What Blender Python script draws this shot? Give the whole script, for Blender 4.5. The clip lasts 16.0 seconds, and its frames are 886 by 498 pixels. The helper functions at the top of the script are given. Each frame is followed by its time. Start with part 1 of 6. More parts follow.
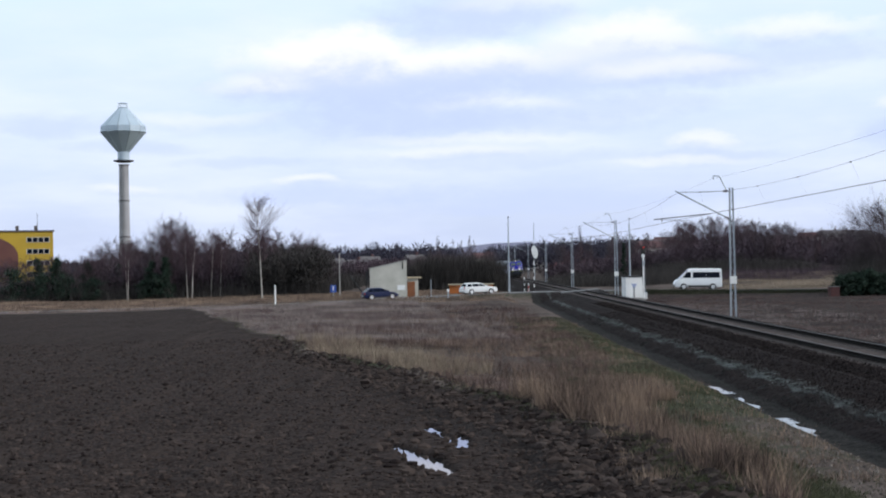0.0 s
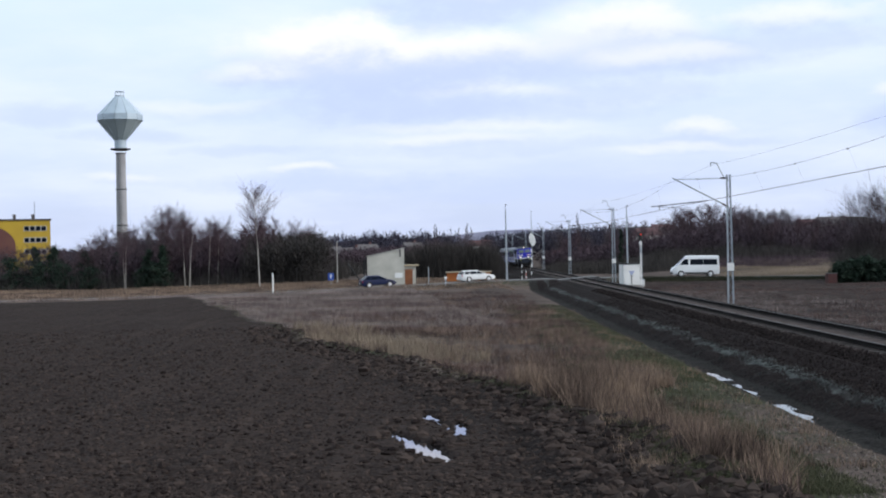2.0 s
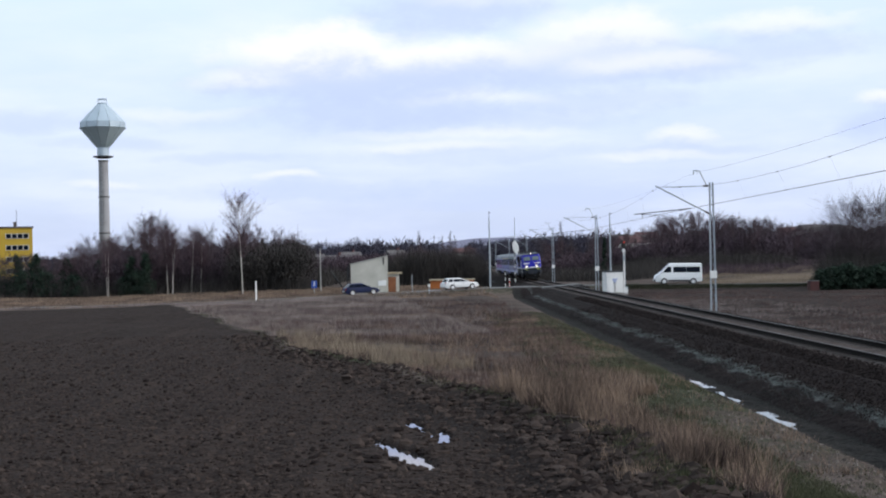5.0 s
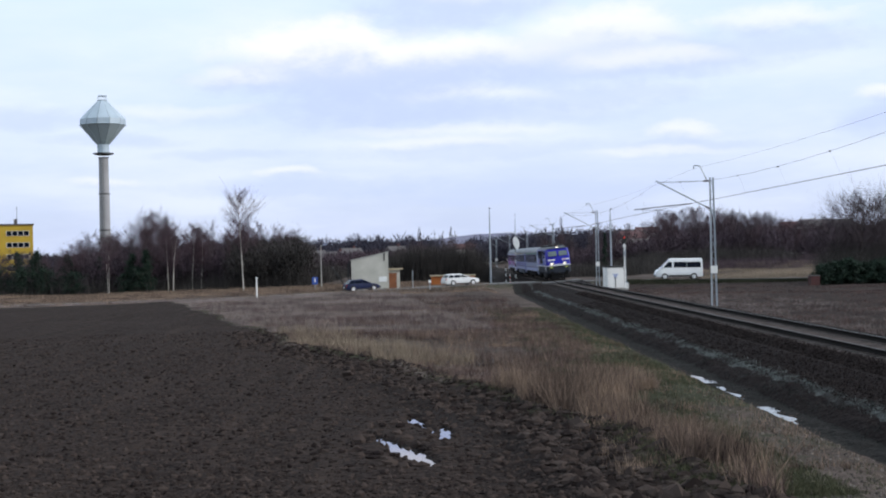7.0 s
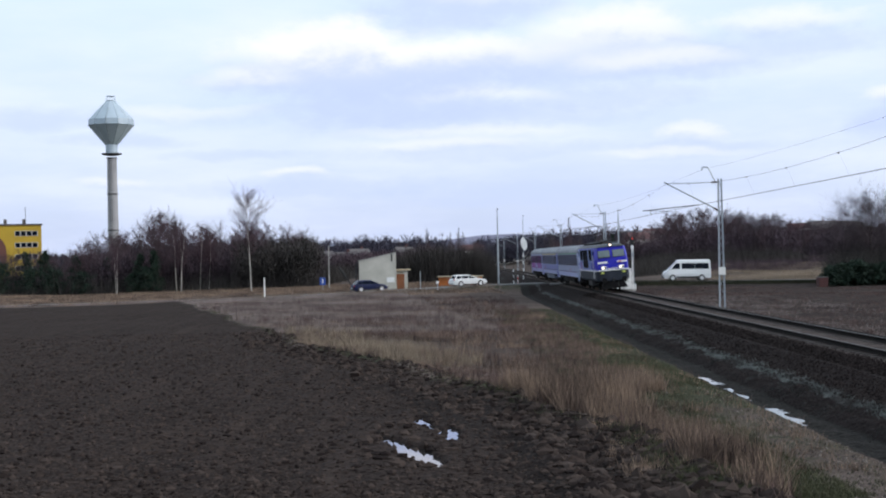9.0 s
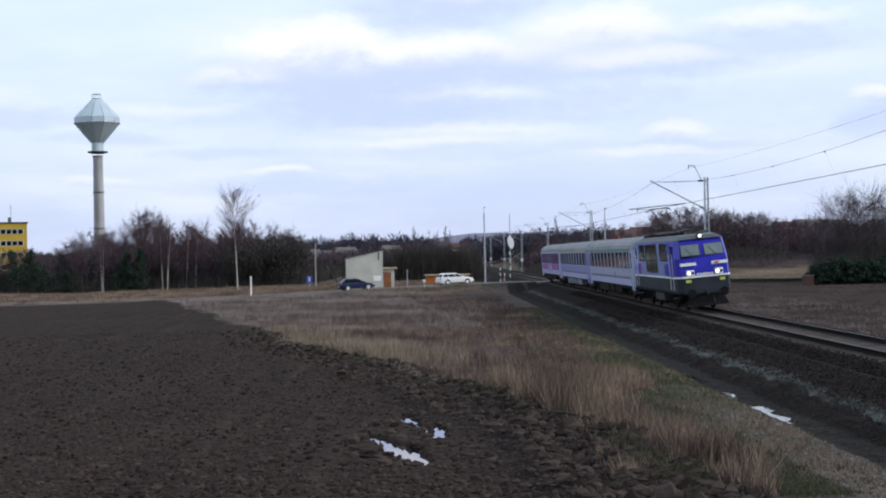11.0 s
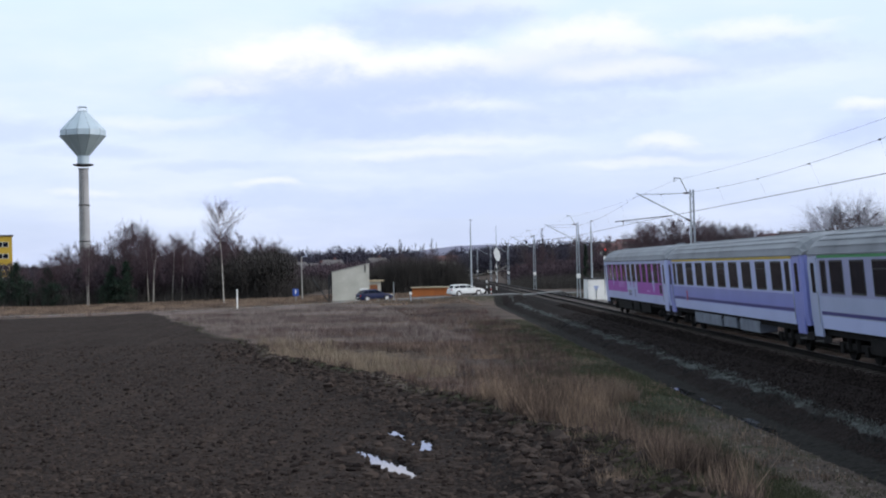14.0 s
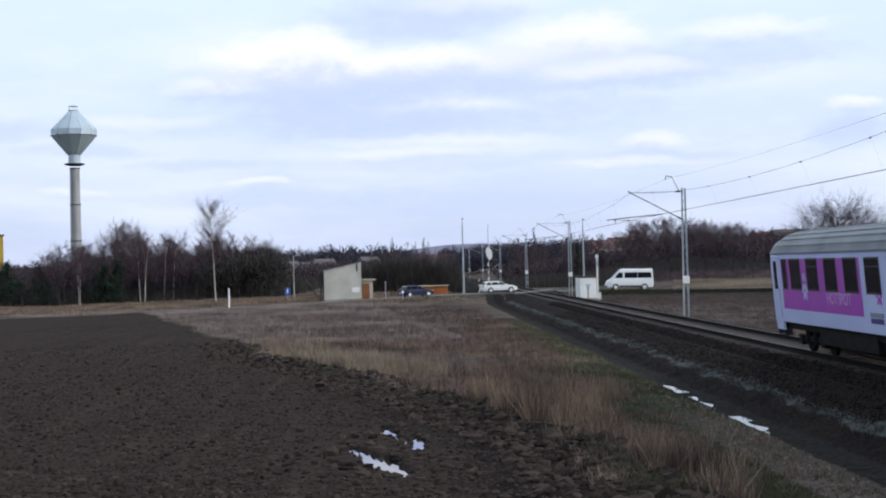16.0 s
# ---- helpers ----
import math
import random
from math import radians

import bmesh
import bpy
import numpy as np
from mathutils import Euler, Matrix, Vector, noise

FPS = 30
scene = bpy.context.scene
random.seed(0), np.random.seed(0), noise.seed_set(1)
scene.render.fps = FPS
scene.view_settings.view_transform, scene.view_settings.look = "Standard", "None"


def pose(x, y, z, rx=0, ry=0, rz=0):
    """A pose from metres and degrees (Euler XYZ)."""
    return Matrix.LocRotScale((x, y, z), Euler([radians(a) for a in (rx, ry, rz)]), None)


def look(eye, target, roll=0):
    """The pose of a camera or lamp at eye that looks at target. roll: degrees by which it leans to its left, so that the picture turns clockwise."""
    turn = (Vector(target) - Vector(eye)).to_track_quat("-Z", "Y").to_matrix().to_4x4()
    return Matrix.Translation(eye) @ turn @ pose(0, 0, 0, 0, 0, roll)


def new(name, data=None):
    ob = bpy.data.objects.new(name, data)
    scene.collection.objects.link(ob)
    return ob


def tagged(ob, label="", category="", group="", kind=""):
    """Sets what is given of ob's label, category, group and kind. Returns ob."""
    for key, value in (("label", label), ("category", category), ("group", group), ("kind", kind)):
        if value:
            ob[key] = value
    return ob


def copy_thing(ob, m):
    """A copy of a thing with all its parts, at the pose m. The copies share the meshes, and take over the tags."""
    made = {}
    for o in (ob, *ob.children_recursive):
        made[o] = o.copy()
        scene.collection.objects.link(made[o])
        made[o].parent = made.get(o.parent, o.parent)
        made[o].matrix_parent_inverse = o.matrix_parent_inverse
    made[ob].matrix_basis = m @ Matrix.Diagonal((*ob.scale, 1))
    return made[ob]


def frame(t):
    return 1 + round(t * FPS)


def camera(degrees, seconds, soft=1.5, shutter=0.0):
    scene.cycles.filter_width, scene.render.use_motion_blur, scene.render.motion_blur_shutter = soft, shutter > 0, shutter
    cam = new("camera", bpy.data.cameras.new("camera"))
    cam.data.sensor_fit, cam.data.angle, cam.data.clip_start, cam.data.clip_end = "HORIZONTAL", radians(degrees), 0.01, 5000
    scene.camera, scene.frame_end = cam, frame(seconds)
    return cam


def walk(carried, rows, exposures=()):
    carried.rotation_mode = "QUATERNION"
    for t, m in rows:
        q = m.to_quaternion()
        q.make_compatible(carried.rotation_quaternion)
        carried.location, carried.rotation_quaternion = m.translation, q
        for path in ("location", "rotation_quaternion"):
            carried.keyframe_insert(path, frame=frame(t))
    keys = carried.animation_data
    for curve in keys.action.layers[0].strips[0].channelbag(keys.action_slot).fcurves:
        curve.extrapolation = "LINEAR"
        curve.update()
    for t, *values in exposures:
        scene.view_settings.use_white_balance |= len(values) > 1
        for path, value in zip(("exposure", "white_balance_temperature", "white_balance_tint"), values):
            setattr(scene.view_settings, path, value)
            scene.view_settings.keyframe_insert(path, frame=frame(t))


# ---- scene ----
EYE = (0.0, 0.0, 3.40)


def aim(heading, climb, lean):
    """The pose of a camera at EYE, heading in degrees to the right of +y and climbing."""
    a, e = radians(heading), radians(climb)
    way = Vector((math.sin(a) * math.cos(e), math.cos(a) * math.cos(e), math.sin(e)))
    return look(EYE, Vector(EYE) + way * 50, lean)


cam = camera(36.0, 16.0, soft=2.0)
walk(cam, [
    (0.0, aim(0.000, 0.691, -1.04)),
    (0.5, aim(0.009, 0.544, -1.00)),
    (1.0, aim(0.029, 0.288, -1.20)),
    (1.5, aim(0.083, 0.176, -1.33)),
    (2.0, aim(0.095, 0.170, -1.18)),
    (2.5, aim(0.261, 0.026, -1.22)),
    (3.0, aim(0.335, 0.191, -1.26)),
    (3.5, aim(0.397, 0.351, -1.27)),
    (6.0, aim(1.064, 0.484, -1.27)),
    (6.5, aim(1.133, 0.373, -1.34)),
    (7.0, aim(0.769, 0.306, -1.38)),
    (7.5, aim(0.660, 0.237, -1.38)),
    (8.0, aim(0.592, 0.231, -1.25)),
    (8.5, aim(0.455, 0.290, -1.22)),
    (9.0, aim(0.446, 0.349, -1.26)),
    (9.5, aim(0.635, 0.316, -1.28)),
    (9.7, aim(0.709, 0.146, -1.28)),
    (12.0, aim(1.100, 0.456, -1.28)),
    (12.5, aim(1.107, 0.517, -1.35)),
    (13.0, aim(1.216, 0.511, -1.30)),
    (13.5, aim(1.396, 0.438, -1.35)),
    (14.0, aim(1.580, 0.781, -1.33)),
    (14.5, aim(1.667, 1.231, -1.36)),
    (15.0, aim(1.806, 1.149, -1.36)),
    (15.5, aim(1.837, 0.804, -1.25)),
    (16.0, aim(1.919, 0.721, -1.46)),
], exposures=[(0.0, 0.0, 6250, 12), (16.0, 0.0, 6250, 12)])

# ---- light ----
SUN_AZ, SUN_EL = 106.0, 27.0          # degrees right of +y, and up


def make_world():
    w = bpy.data.worlds.new("overcast_sky")
    scene.world = w
    w.use_nodes = True
    nt = w.node_tree
    nt.nodes.clear()

    def nd(kind, **kw):
        n = nt.nodes.new(kind)
        for k, v in kw.items():
            n.inputs[k].default_value = v
        return n

    def mth(op, a, b=None, c=None):
        n = nt.nodes.new("ShaderNodeMath")
        n.operation = op
        for i, v in enumerate((a, b, c)):
            if v is None:
                continue
            if isinstance(v, (int, float)):
                n.inputs[i].default_value = v
            else:
                nt.links.new(v, n.inputs[i])
        return n.outputs[0]

    def mix(fac, a, b):
        n = nt.nodes.new("ShaderNodeMix")
        n.data_type = "RGBA"
        for sock, v in ((n.inputs[0], fac), (n.inputs[6], a), (n.inputs[7], b)):
            if isinstance(v, (int, float)):
                sock.default_value = v
            elif isinstance(v, tuple):
                sock.default_value = (*v, 1)
            else:
                nt.links.new(v, sock)
        return n.outputs[2]

    sky = nt.nodes.new("ShaderNodeTexSky")
    sky.sky_type, sky.sun_disc = "NISHITA", False
    sky.sun_elevation, sky.sun_rotation = radians(SUN_EL), radians(SUN_AZ)
    sky.air_density, sky.dust_density = 1.0, 2.0
    co = nt.nodes.new("ShaderNodeTexCoord").outputs["Generated"]
    sep = nt.nodes.new("ShaderNodeSeparateXYZ")
    nt.links.new(co, sep.inputs[0])
    x, y, z = sep.outputs
    mp = nt.nodes.new("ShaderNodeMapping")
    mp.inputs["Scale"].default_value = (4, 4, 17)
    nt.links.new(co, mp.inputs[0])
    n1 = nd("ShaderNodeTexNoise", Scale=1.0, Detail=6.0, Roughness=0.55)
    nt.links.new(mp.outputs[0], n1.inputs["Vector"])
    mp2 = nt.nodes.new("ShaderNodeMapping")
    mp2.inputs["Scale"].default_value = (22, 22, 48)
    mp2.inputs["Location"].default_value = (3, 7, 1)
    nt.links.new(co, mp2.inputs[0])
    n2 = nd("ShaderNodeTexNoise", Scale=1.0, Detail=4.0, Roughness=0.5)
    nt.links.new(mp2.outputs[0], n2.inputs["Vector"])
    mp3 = nt.nodes.new("ShaderNodeMapping")
    mp3.inputs["Scale"].default_value = (15, 15, 34)
    mp3.inputs["Location"].default_value = (1, 4, 2)
    nt.links.new(co, mp3.inputs[0])
    n3 = nd("ShaderNodeTexNoise", Scale=1.0, Detail=5.0, Roughness=0.55)
    nt.links.new(mp3.outputs[0], n3.inputs["Vector"])
    mp4 = nt.nodes.new("ShaderNodeMapping")
    mp4.inputs["Scale"].default_value = (60, 60, 110)
    mp4.inputs["Location"].default_value = (5, 2, 8)
    nt.links.new(co, mp4.inputs[0])
    n4 = nd("ShaderNodeTexNoise", Scale=1.0, Detail=4.0, Roughness=0.55)
    nt.links.new(mp4.outputs[0], n4.inputs["Vector"])
    wob = mth("MULTIPLY_ADD", n3.outputs[0], 0.036, -0.018)
    curl = mth("MULTIPLY_ADD", n4.outputs[0], 1.5, -0.75)
    ahead = mth("GREATER_THAN", y, 0.0)

    def firm(v, lo, hi):
        n = nt.nodes.new("ShaderNodeMapRange")
        n.interpolation_type = "SMOOTHSTEP"
        n.inputs[1].default_value, n.inputs[2].default_value = lo, hi
        nt.links.new(v, n.inputs[0])
        return n.outputs[0]

    up = mth("MULTIPLY", z, 5.0)
    nrm = nt.nodes.new("ShaderNodeClamp")
    nt.links.new(up, nrm.inputs[0])
    blue = nt.nodes.new("ShaderNodeVectorMath")
    blue.operation = "SCALE"
    blue.inputs["Scale"].default_value = 0.10
    nt.links.new(sky.outputs[0], blue.inputs[0])
    veil = mix(nrm.outputs[0], (0.65, 0.735, 0.985), (0.835, 0.98, 1.05))
    base = mix(0.80, blue.outputs[0], veil)
    f1 = firm(n1.outputs[0], 0.38, 0.68)
    f2 = firm(n2.outputs[0], 0.34, 0.66)
    c = mix(mth("MULTIPLY", f1, 0.55), base, (0.88, 0.93, 1.03))
    c = mix(mth("MULTIPLY", mth("MULTIPLY", f2, 0.13), ahead), c, (0.68, 0.755, 0.985))
    for x0, z0, a, b, lit, dense in CLOUDS:
        # soft underneath, firm and curled on top
        dx = mth("DIVIDE", mth("ADD", mth("SUBTRACT", x, x0), mth("MULTIPLY", wob, 1.6)), a)
        dz = mth("DIVIDE", mth("ADD", mth("SUBTRACT", z, z0), mth("MULTIPLY", wob, 0.55)), b)
        q = mth("ADD", mth("MULTIPLY", dx, dx), mth("MULTIPLY", dz, dz))
        q = mth("ADD", q, mth("MULTIPLY", curl, 0.9))
        soft = firm(mth("ADD", q, mth("MULTIPLY", dz, -0.35)), 1.55, -0.15)
        hue = mix(firm(mth("ADD", dz, mth("MULTIPLY", curl, 0.5)), -0.7, 0.6), (0.60, 0.69, 0.965), (0.76, 0.80, 0.985) if lit < 0.3 else (0.97, 0.965, 1.03))
        if lit == 0:
            hue = (0.565, 0.66, 0.955)
        c = mix(mth("MULTIPLY", soft, mth("MULTIPLY", ahead, dense)), c, hue)
    bg = nt.nodes.new("ShaderNodeBackground")
    nt.links.new(c, bg.inputs[0])
    bg.inputs[1].default_value = 1.10
    nt.links.new(bg.outputs[0], nt.nodes.new("ShaderNodeOutputWorld").inputs[0])


# clouds: heading sine, height sine, half width, half height, how lit its top is, how dense
CLOUDS = [
    (-0.270, 0.1020, 0.045, 0.0085, 0.0, 0.55), (-0.215, 0.0880, 0.055, 0.0055, 0.0, 0.50), (-0.175, 0.1050, 0.050, 0.0073, 1.0, 0.35), (-0.140, 0.0780, 0.050, 0.0045, 0.0, 0.40),
    (0.020, 0.1760, 0.075, 0.0165, 0.0, 0.80), (0.060, 0.1840, 0.060, 0.0098, 1.0, 0.35),
    (0.235, 0.1420, 0.090, 0.0122, 0.0, 0.60), (0.255, 0.1600, 0.055, 0.0104, 1.0, 0.65), (0.205, 0.1290, 0.050, 0.0073, 0.0, 0.45),
    (-0.035, 0.1050, 0.095, 0.0189, 0.0, 0.85), (0.060, 0.1000, 0.110, 0.0100, 0.0, 0.55), (0.130, 0.1120, 0.080, 0.0098, 0.0, 0.55), (0.020, 0.0880, 0.090, 0.0060, 1.0, 0.35), (0.045, 0.1160, 0.060, 0.0085, 1.0, 0.45),
    (0.100, 0.1340, 0.120, 0.0183, 0.0, 0.75), (0.135, 0.1550, 0.062, 0.0207, 1.0, 0.85), (0.165, 0.1360, 0.060, 0.0110, 1.0, 0.60), (0.040, 0.1420, 0.085, 0.0146, 1.0, 0.60),
    (-0.040, 0.1270, 0.115, 0.0152, 0.0, 0.95), (-0.125, 0.1300, 0.038, 0.0092, 1.0, 0.70), (-0.020, 0.1430, 0.085, 0.0183, 1.0, 0.85), (-0.075, 0.1440, 0.072, 0.0226, 1.0, 1.00), (-0.058, 0.1520, 0.036, 0.0195, 1.0, 0.90),
    (0.318, 0.0860, 0.022, 0.0110, 0.0, 0.70), (0.320, 0.1040, 0.020, 0.0073, 1.0, 0.70),
    (0.190, 0.0740, 0.055, 0.0050, 0.0, 0.50), (0.188, 0.0830, 0.028, 0.0095, 1.0, 0.65), (0.165, 0.0690, 0.055, 0.0050, 1.0, 0.40), (0.030, 0.0760, 0.110, 0.0070, 0.0, 0.45), (0.010, 0.0810, 0.060, 0.0050, 1.0, 0.45),
    (-0.070, 0.0510, 0.110, 0.0080, 0.0, 0.55), (-0.098, 0.0625, 0.024, 0.0048, 1.0, 0.55), (-0.225, 0.0570, 0.030, 0.0050, 1.0, 0.40), (0.080, 0.0440, 0.150, 0.0090, 0.0, 0.35)]
make_world()
sun = new("sun", bpy.data.lights.new("sun", "SUN"))
sun.data.energy, sun.data.angle, sun.data.color = 2.1, radians(9), (1.0, 0.95, 0.88)
_a, _e = radians(SUN_AZ), radians(SUN_EL)
sun.matrix_world = look((60 * math.sin(_a), 60 * math.cos(_a), 60), (60 * math.sin(_a) - math.sin(_a) * math.cos(_e), 60 * math.cos(_a) - math.cos(_a) * math.cos(_e), 60 - math.sin(_e)))
scene.view_settings.exposure = 0.0


# ---- materials ----
def mat(name, a, b=None, scale=3.0, rough=0.8, metal=0.0, bump=0.0, bscale=40.0, island=0.0, coat=0.0, spread=0.0, emit=0.0, spec=0.5):
    """A surface whose colour wanders between a and b at two scales, with fine relief. island: change from piece to piece; spread: change from object to object."""
    m = bpy.data.materials.new(name)
    m.use_nodes = True
    nt = m.node_tree
    bs = nt.nodes["Principled BSDF"]
    b = b or tuple(v * 0.8 for v in a)
    co = nt.nodes.new("ShaderNodeTexCoord").outputs["Object"]
    geo = nt.nodes.new("ShaderNodeNewGeometry")
    n1 = nt.nodes.new("ShaderNodeTexNoise")
    n1.inputs["Scale"].default_value, n1.inputs["Detail"].default_value = scale, 5
    nt.links.new(co, n1.inputs["Vector"])
    n2 = nt.nodes.new("ShaderNodeTexNoise")
    n2.inputs["Scale"].default_value, n2.inputs["Detail"].default_value = bscale, 3
    nt.links.new(co, n2.inputs["Vector"])
    ad = nt.nodes.new("ShaderNodeMath")
    ad.operation = "MULTIPLY_ADD"
    nt.links.new(n2.outputs[0], ad.inputs[0])
    ad.inputs[1].default_value = 0.35
    nt.links.new(n1.outputs[0], ad.inputs[2])
    last = ad.outputs[0]
    for amount, sock in ((island, geo.outputs["Random Per Island"]), (spread, None)):
        if amount:
            if sock is None:
                sock = nt.nodes.new("ShaderNodeObjectInfo").outputs["Random"]
            k = nt.nodes.new("ShaderNodeMath")
            k.operation = "MULTIPLY_ADD"
            nt.links.new(sock, k.inputs[0])
            k.inputs[1].default_value = amount
            k2 = nt.nodes.new("ShaderNodeMath")
            k2.operation = "SUBTRACT"
            nt.links.new(last, k2.inputs[0])
            k2.inputs[1].default_value = amount / 2
            nt.links.new(k2.outputs[0], k.inputs[2])
            last = k.outputs[0]
    rp = nt.nodes.new("ShaderNodeMapRange")
    rp.inputs[1].default_value, rp.inputs[2].default_value = 0.45, 0.9
    nt.links.new(last, rp.inputs[0])
    mx = nt.nodes.new("ShaderNodeMix")
    mx.data_type = "RGBA"
    mx.inputs[6].default_value, mx.inputs[7].default_value = (*a, 1), (*b, 1)
    nt.links.new(rp.outputs[0], mx.inputs[0])
    nt.links.new(mx.outputs[2], bs.inputs["Base Color"])
    bs.inputs["Roughness"].default_value, bs.inputs["Metallic"].default_value = rough, metal
    bs.inputs["Coat Weight"].default_value = coat
    bs.inputs["Specular IOR Level"].default_value = spec
    if emit:
        bs.inputs["Emission Color"].default_value = (*a, 1)
        bs.inputs["Emission Strength"].default_value = emit
    if bump:
        bp = nt.nodes.new("ShaderNodeBump")
        bp.inputs["Strength"].default_value, bp.inputs["Distance"].default_value = bump, 0.02
        nt.links.new(n2.outputs[0], bp.inputs["Height"])
        nt.links.new(bp.outputs[0], bs.inputs["Normal"])
    return m


ASPHALT = mat("worn_asphalt", (0.065, 0.064, 0.068), (0.12, 0.117, 0.115), 0.4, 0.85, bump=0.4, bscale=30)
BALLAST = mat("dark_ballast", (0.0050, 0.0040, 0.0039), (0.0200, 0.0156, 0.0148), 1.2, 0.95, spec=0.05, bump=1.0, bscale=22)
BALLAST_MID = mat("pale_ballast", (0.040, 0.032, 0.030), (0.092, 0.074, 0.068), 1.5, 0.95, spec=0.05, bump=1.0, bscale=24)
# Rusty rail sides, taken near black: the shade on the web is in the colour.
RAIL_STEEL = mat("rusty_shaded_rail_steel", (0.004, 0.0036, 0.0036), (0.010, 0.008, 0.0075), 2.0, 0.9, spec=0.1)
RAIL_HEAD = mat("dull_rail_head", (0.12, 0.115, 0.115), (0.06, 0.055, 0.055), 2.0, 0.6, metal=0.5, spec=0.2)
CONCRETE = mat("grey_concrete", (0.36, 0.35, 0.33), (0.26, 0.25, 0.235), 0.8, 0.9, bump=0.5, bscale=18)
SLEEPER = mat("sleeper_concrete", (0.07, 0.060, 0.055), (0.13, 0.115, 0.105), 2.0, 0.9, spec=0.1, bump=0.5, bscale=18, spread=0.3)
WATER = mat("ditch_water", (0.02, 0.02, 0.022), (0.03, 0.03, 0.03), 1.0, 0.03, spec=0.9)
GALV = mat("galvanised_steel", (0.42, 0.46, 0.50), (0.30, 0.33, 0.37), 1.5, 0.55, metal=0.6)
DARK_METAL = mat("dark_metal", (0.035, 0.035, 0.04), (0.06, 0.058, 0.06), 4.0, 0.6, spec=0.2)
UNDER = mat("sooty_running_gear", (0.006, 0.006, 0.0065), (0.016, 0.015, 0.015), 4.0, 0.85, spec=0.1)
WHITE_PAINT = mat("white_paint", (0.80, 0.80, 0.79), (0.68, 0.68, 0.67), 1.0, 0.55)
RED_PAINT = mat("red_paint", (0.55, 0.05, 0.04), (0.42, 0.04, 0.03), 2.0, 0.5)
BLACK = mat("black_rubber", (0.018, 0.018, 0.019), (0.028, 0.027, 0.027), 5.0, 0.7)
GLASS = mat("tinted_glass", (0.003, 0.005, 0.011), (0.005, 0.008, 0.016), 1.0, 0.10, spec=0.08)


# ---- mesh helpers ----
def part(name, bm, material, parent=None, label="", m=None, smooth=False):
    """Links a bmesh as one mesh object under a thing or a part."""
    me = bpy.data.meshes.new(name)
    bmesh.ops.recalc_face_normals(bm, faces=bm.faces)
    bm.to_mesh(me)
    bm.free()
    if smooth:
        me.shade_smooth()
    me.materials.append(material)
    ob = new(name, me)
    ob.parent = parent
    if m is not None:
        ob.matrix_basis = m
    if label:
        tagged(ob, label)
    return ob


def thing(name, m, label, category, group="", kind=""):
    ob = new(name)
    ob.empty_display_size = 0.2
    ob.matrix_basis = m
    return tagged(ob, label, category, group, kind)


def add_box(bm, c, s, bevel=0.0, m=None):
    b2 = bmesh.new()
    bmesh.ops.create_cube(b2, size=1.0, matrix=Matrix.Translation(c) @ Matrix.Diagonal((*s, 1)))
    if bevel:
        bmesh.ops.bevel(b2, geom=b2.edges[:], offset=bevel, segments=2, affect="EDGES", profile=0.6)
    join(bm, b2, m)
    return bm


def join(bm, b2, m=None):
    vs = [bm.verts.new(m @ v.co if m else v.co) for v in b2.verts]
    b2.verts.index_update()
    for f in b2.faces:
        try:
            bm.faces.new([vs[v.index] for v in f.verts])
        except ValueError:
            pass
    b2.free()


def add_tube(bm, p0, p1, r0, r1=None, n=10, caps=True):
    r1 = r0 if r1 is None else r1
    p0, p1 = Vector(p0), Vector(p1)
    d = (p1 - p0).normalized()
    u = d.orthogonal().normalized()
    w = d.cross(u)
    rings = []
    for p, rr in ((p0, r0), (p1, r1)):
        rings.append([bm.verts.new(p + (u * math.cos(2 * math.pi * k / n) + w * math.sin(2 * math.pi * k / n)) * rr) for k in range(n)])
    for k in range(n):
        bm.faces.new((rings[0][k], rings[0][(k + 1) % n], rings[1][(k + 1) % n], rings[1][k]))
    if caps:
        bm.faces.new(rings[0][::-1])
        bm.faces.new(rings[1])
    return bm


def loft(bm, sections, closed=True, caps=True):
    rings = [[bm.verts.new(p) for p in s] for s in sections]
    n = len(rings[0])
    for a, b in zip(rings, rings[1:]):
        for k in range(n if closed else n - 1):
            bm.faces.new((a[k], a[(k + 1) % n], b[(k + 1) % n], b[k]))
    if caps and closed:
        bm.faces.new(rings[0][::-1])
        bm.faces.new(rings[-1])
    return bm


def lathe(bm, profile, n=24, axis_z=True):
    return loft(bm, [[(rr * math.cos(2 * math.pi * k / n), rr * math.sin(2 * math.pi * k / n), z) for k in range(n)] for rr, z in profile])


def box_part(name, c, s, material, parent, bevel=0.0, label="", m=None):
    return part(name, add_box(bmesh.new(), c, s, bevel), material, parent, label, m)


def tube_part(name, p0, p1, r0, material, parent, r1=None, n=10, label=""):
    return part(name, add_tube(bmesh.new(), p0, p1, r0, r1, n), material, parent, label)


# ---- the lie of the land ----
CANT = 4.4                            # degrees by which the track leans


def track_x(y):
    """The track's middle; rail heads lie at about z = 0."""
    y = np.maximum(y, -20.0)
    return 15.823 - 0.001008 * y + 6.0e-5 * y ** 2 - 1.0815e-7 * y ** 3


ROAD = [(-400, 150, -1.2), (-140, 153, -1.05), (-60, 154, -1.0), (-35, 156, -0.95), (-20, 157, -0.75), (-7.4, 160, -0.42), (4.6, 166, -0.1), (12, 169, 0.0), (20, 170, 0.0), (32, 170, -0.2),
        (60, 168, -0.45), (140, 160, -0.6), (400, 130, -0.8)]
_rx, _ry, _rz = (np.array(v, float) for v in zip(*ROAD))


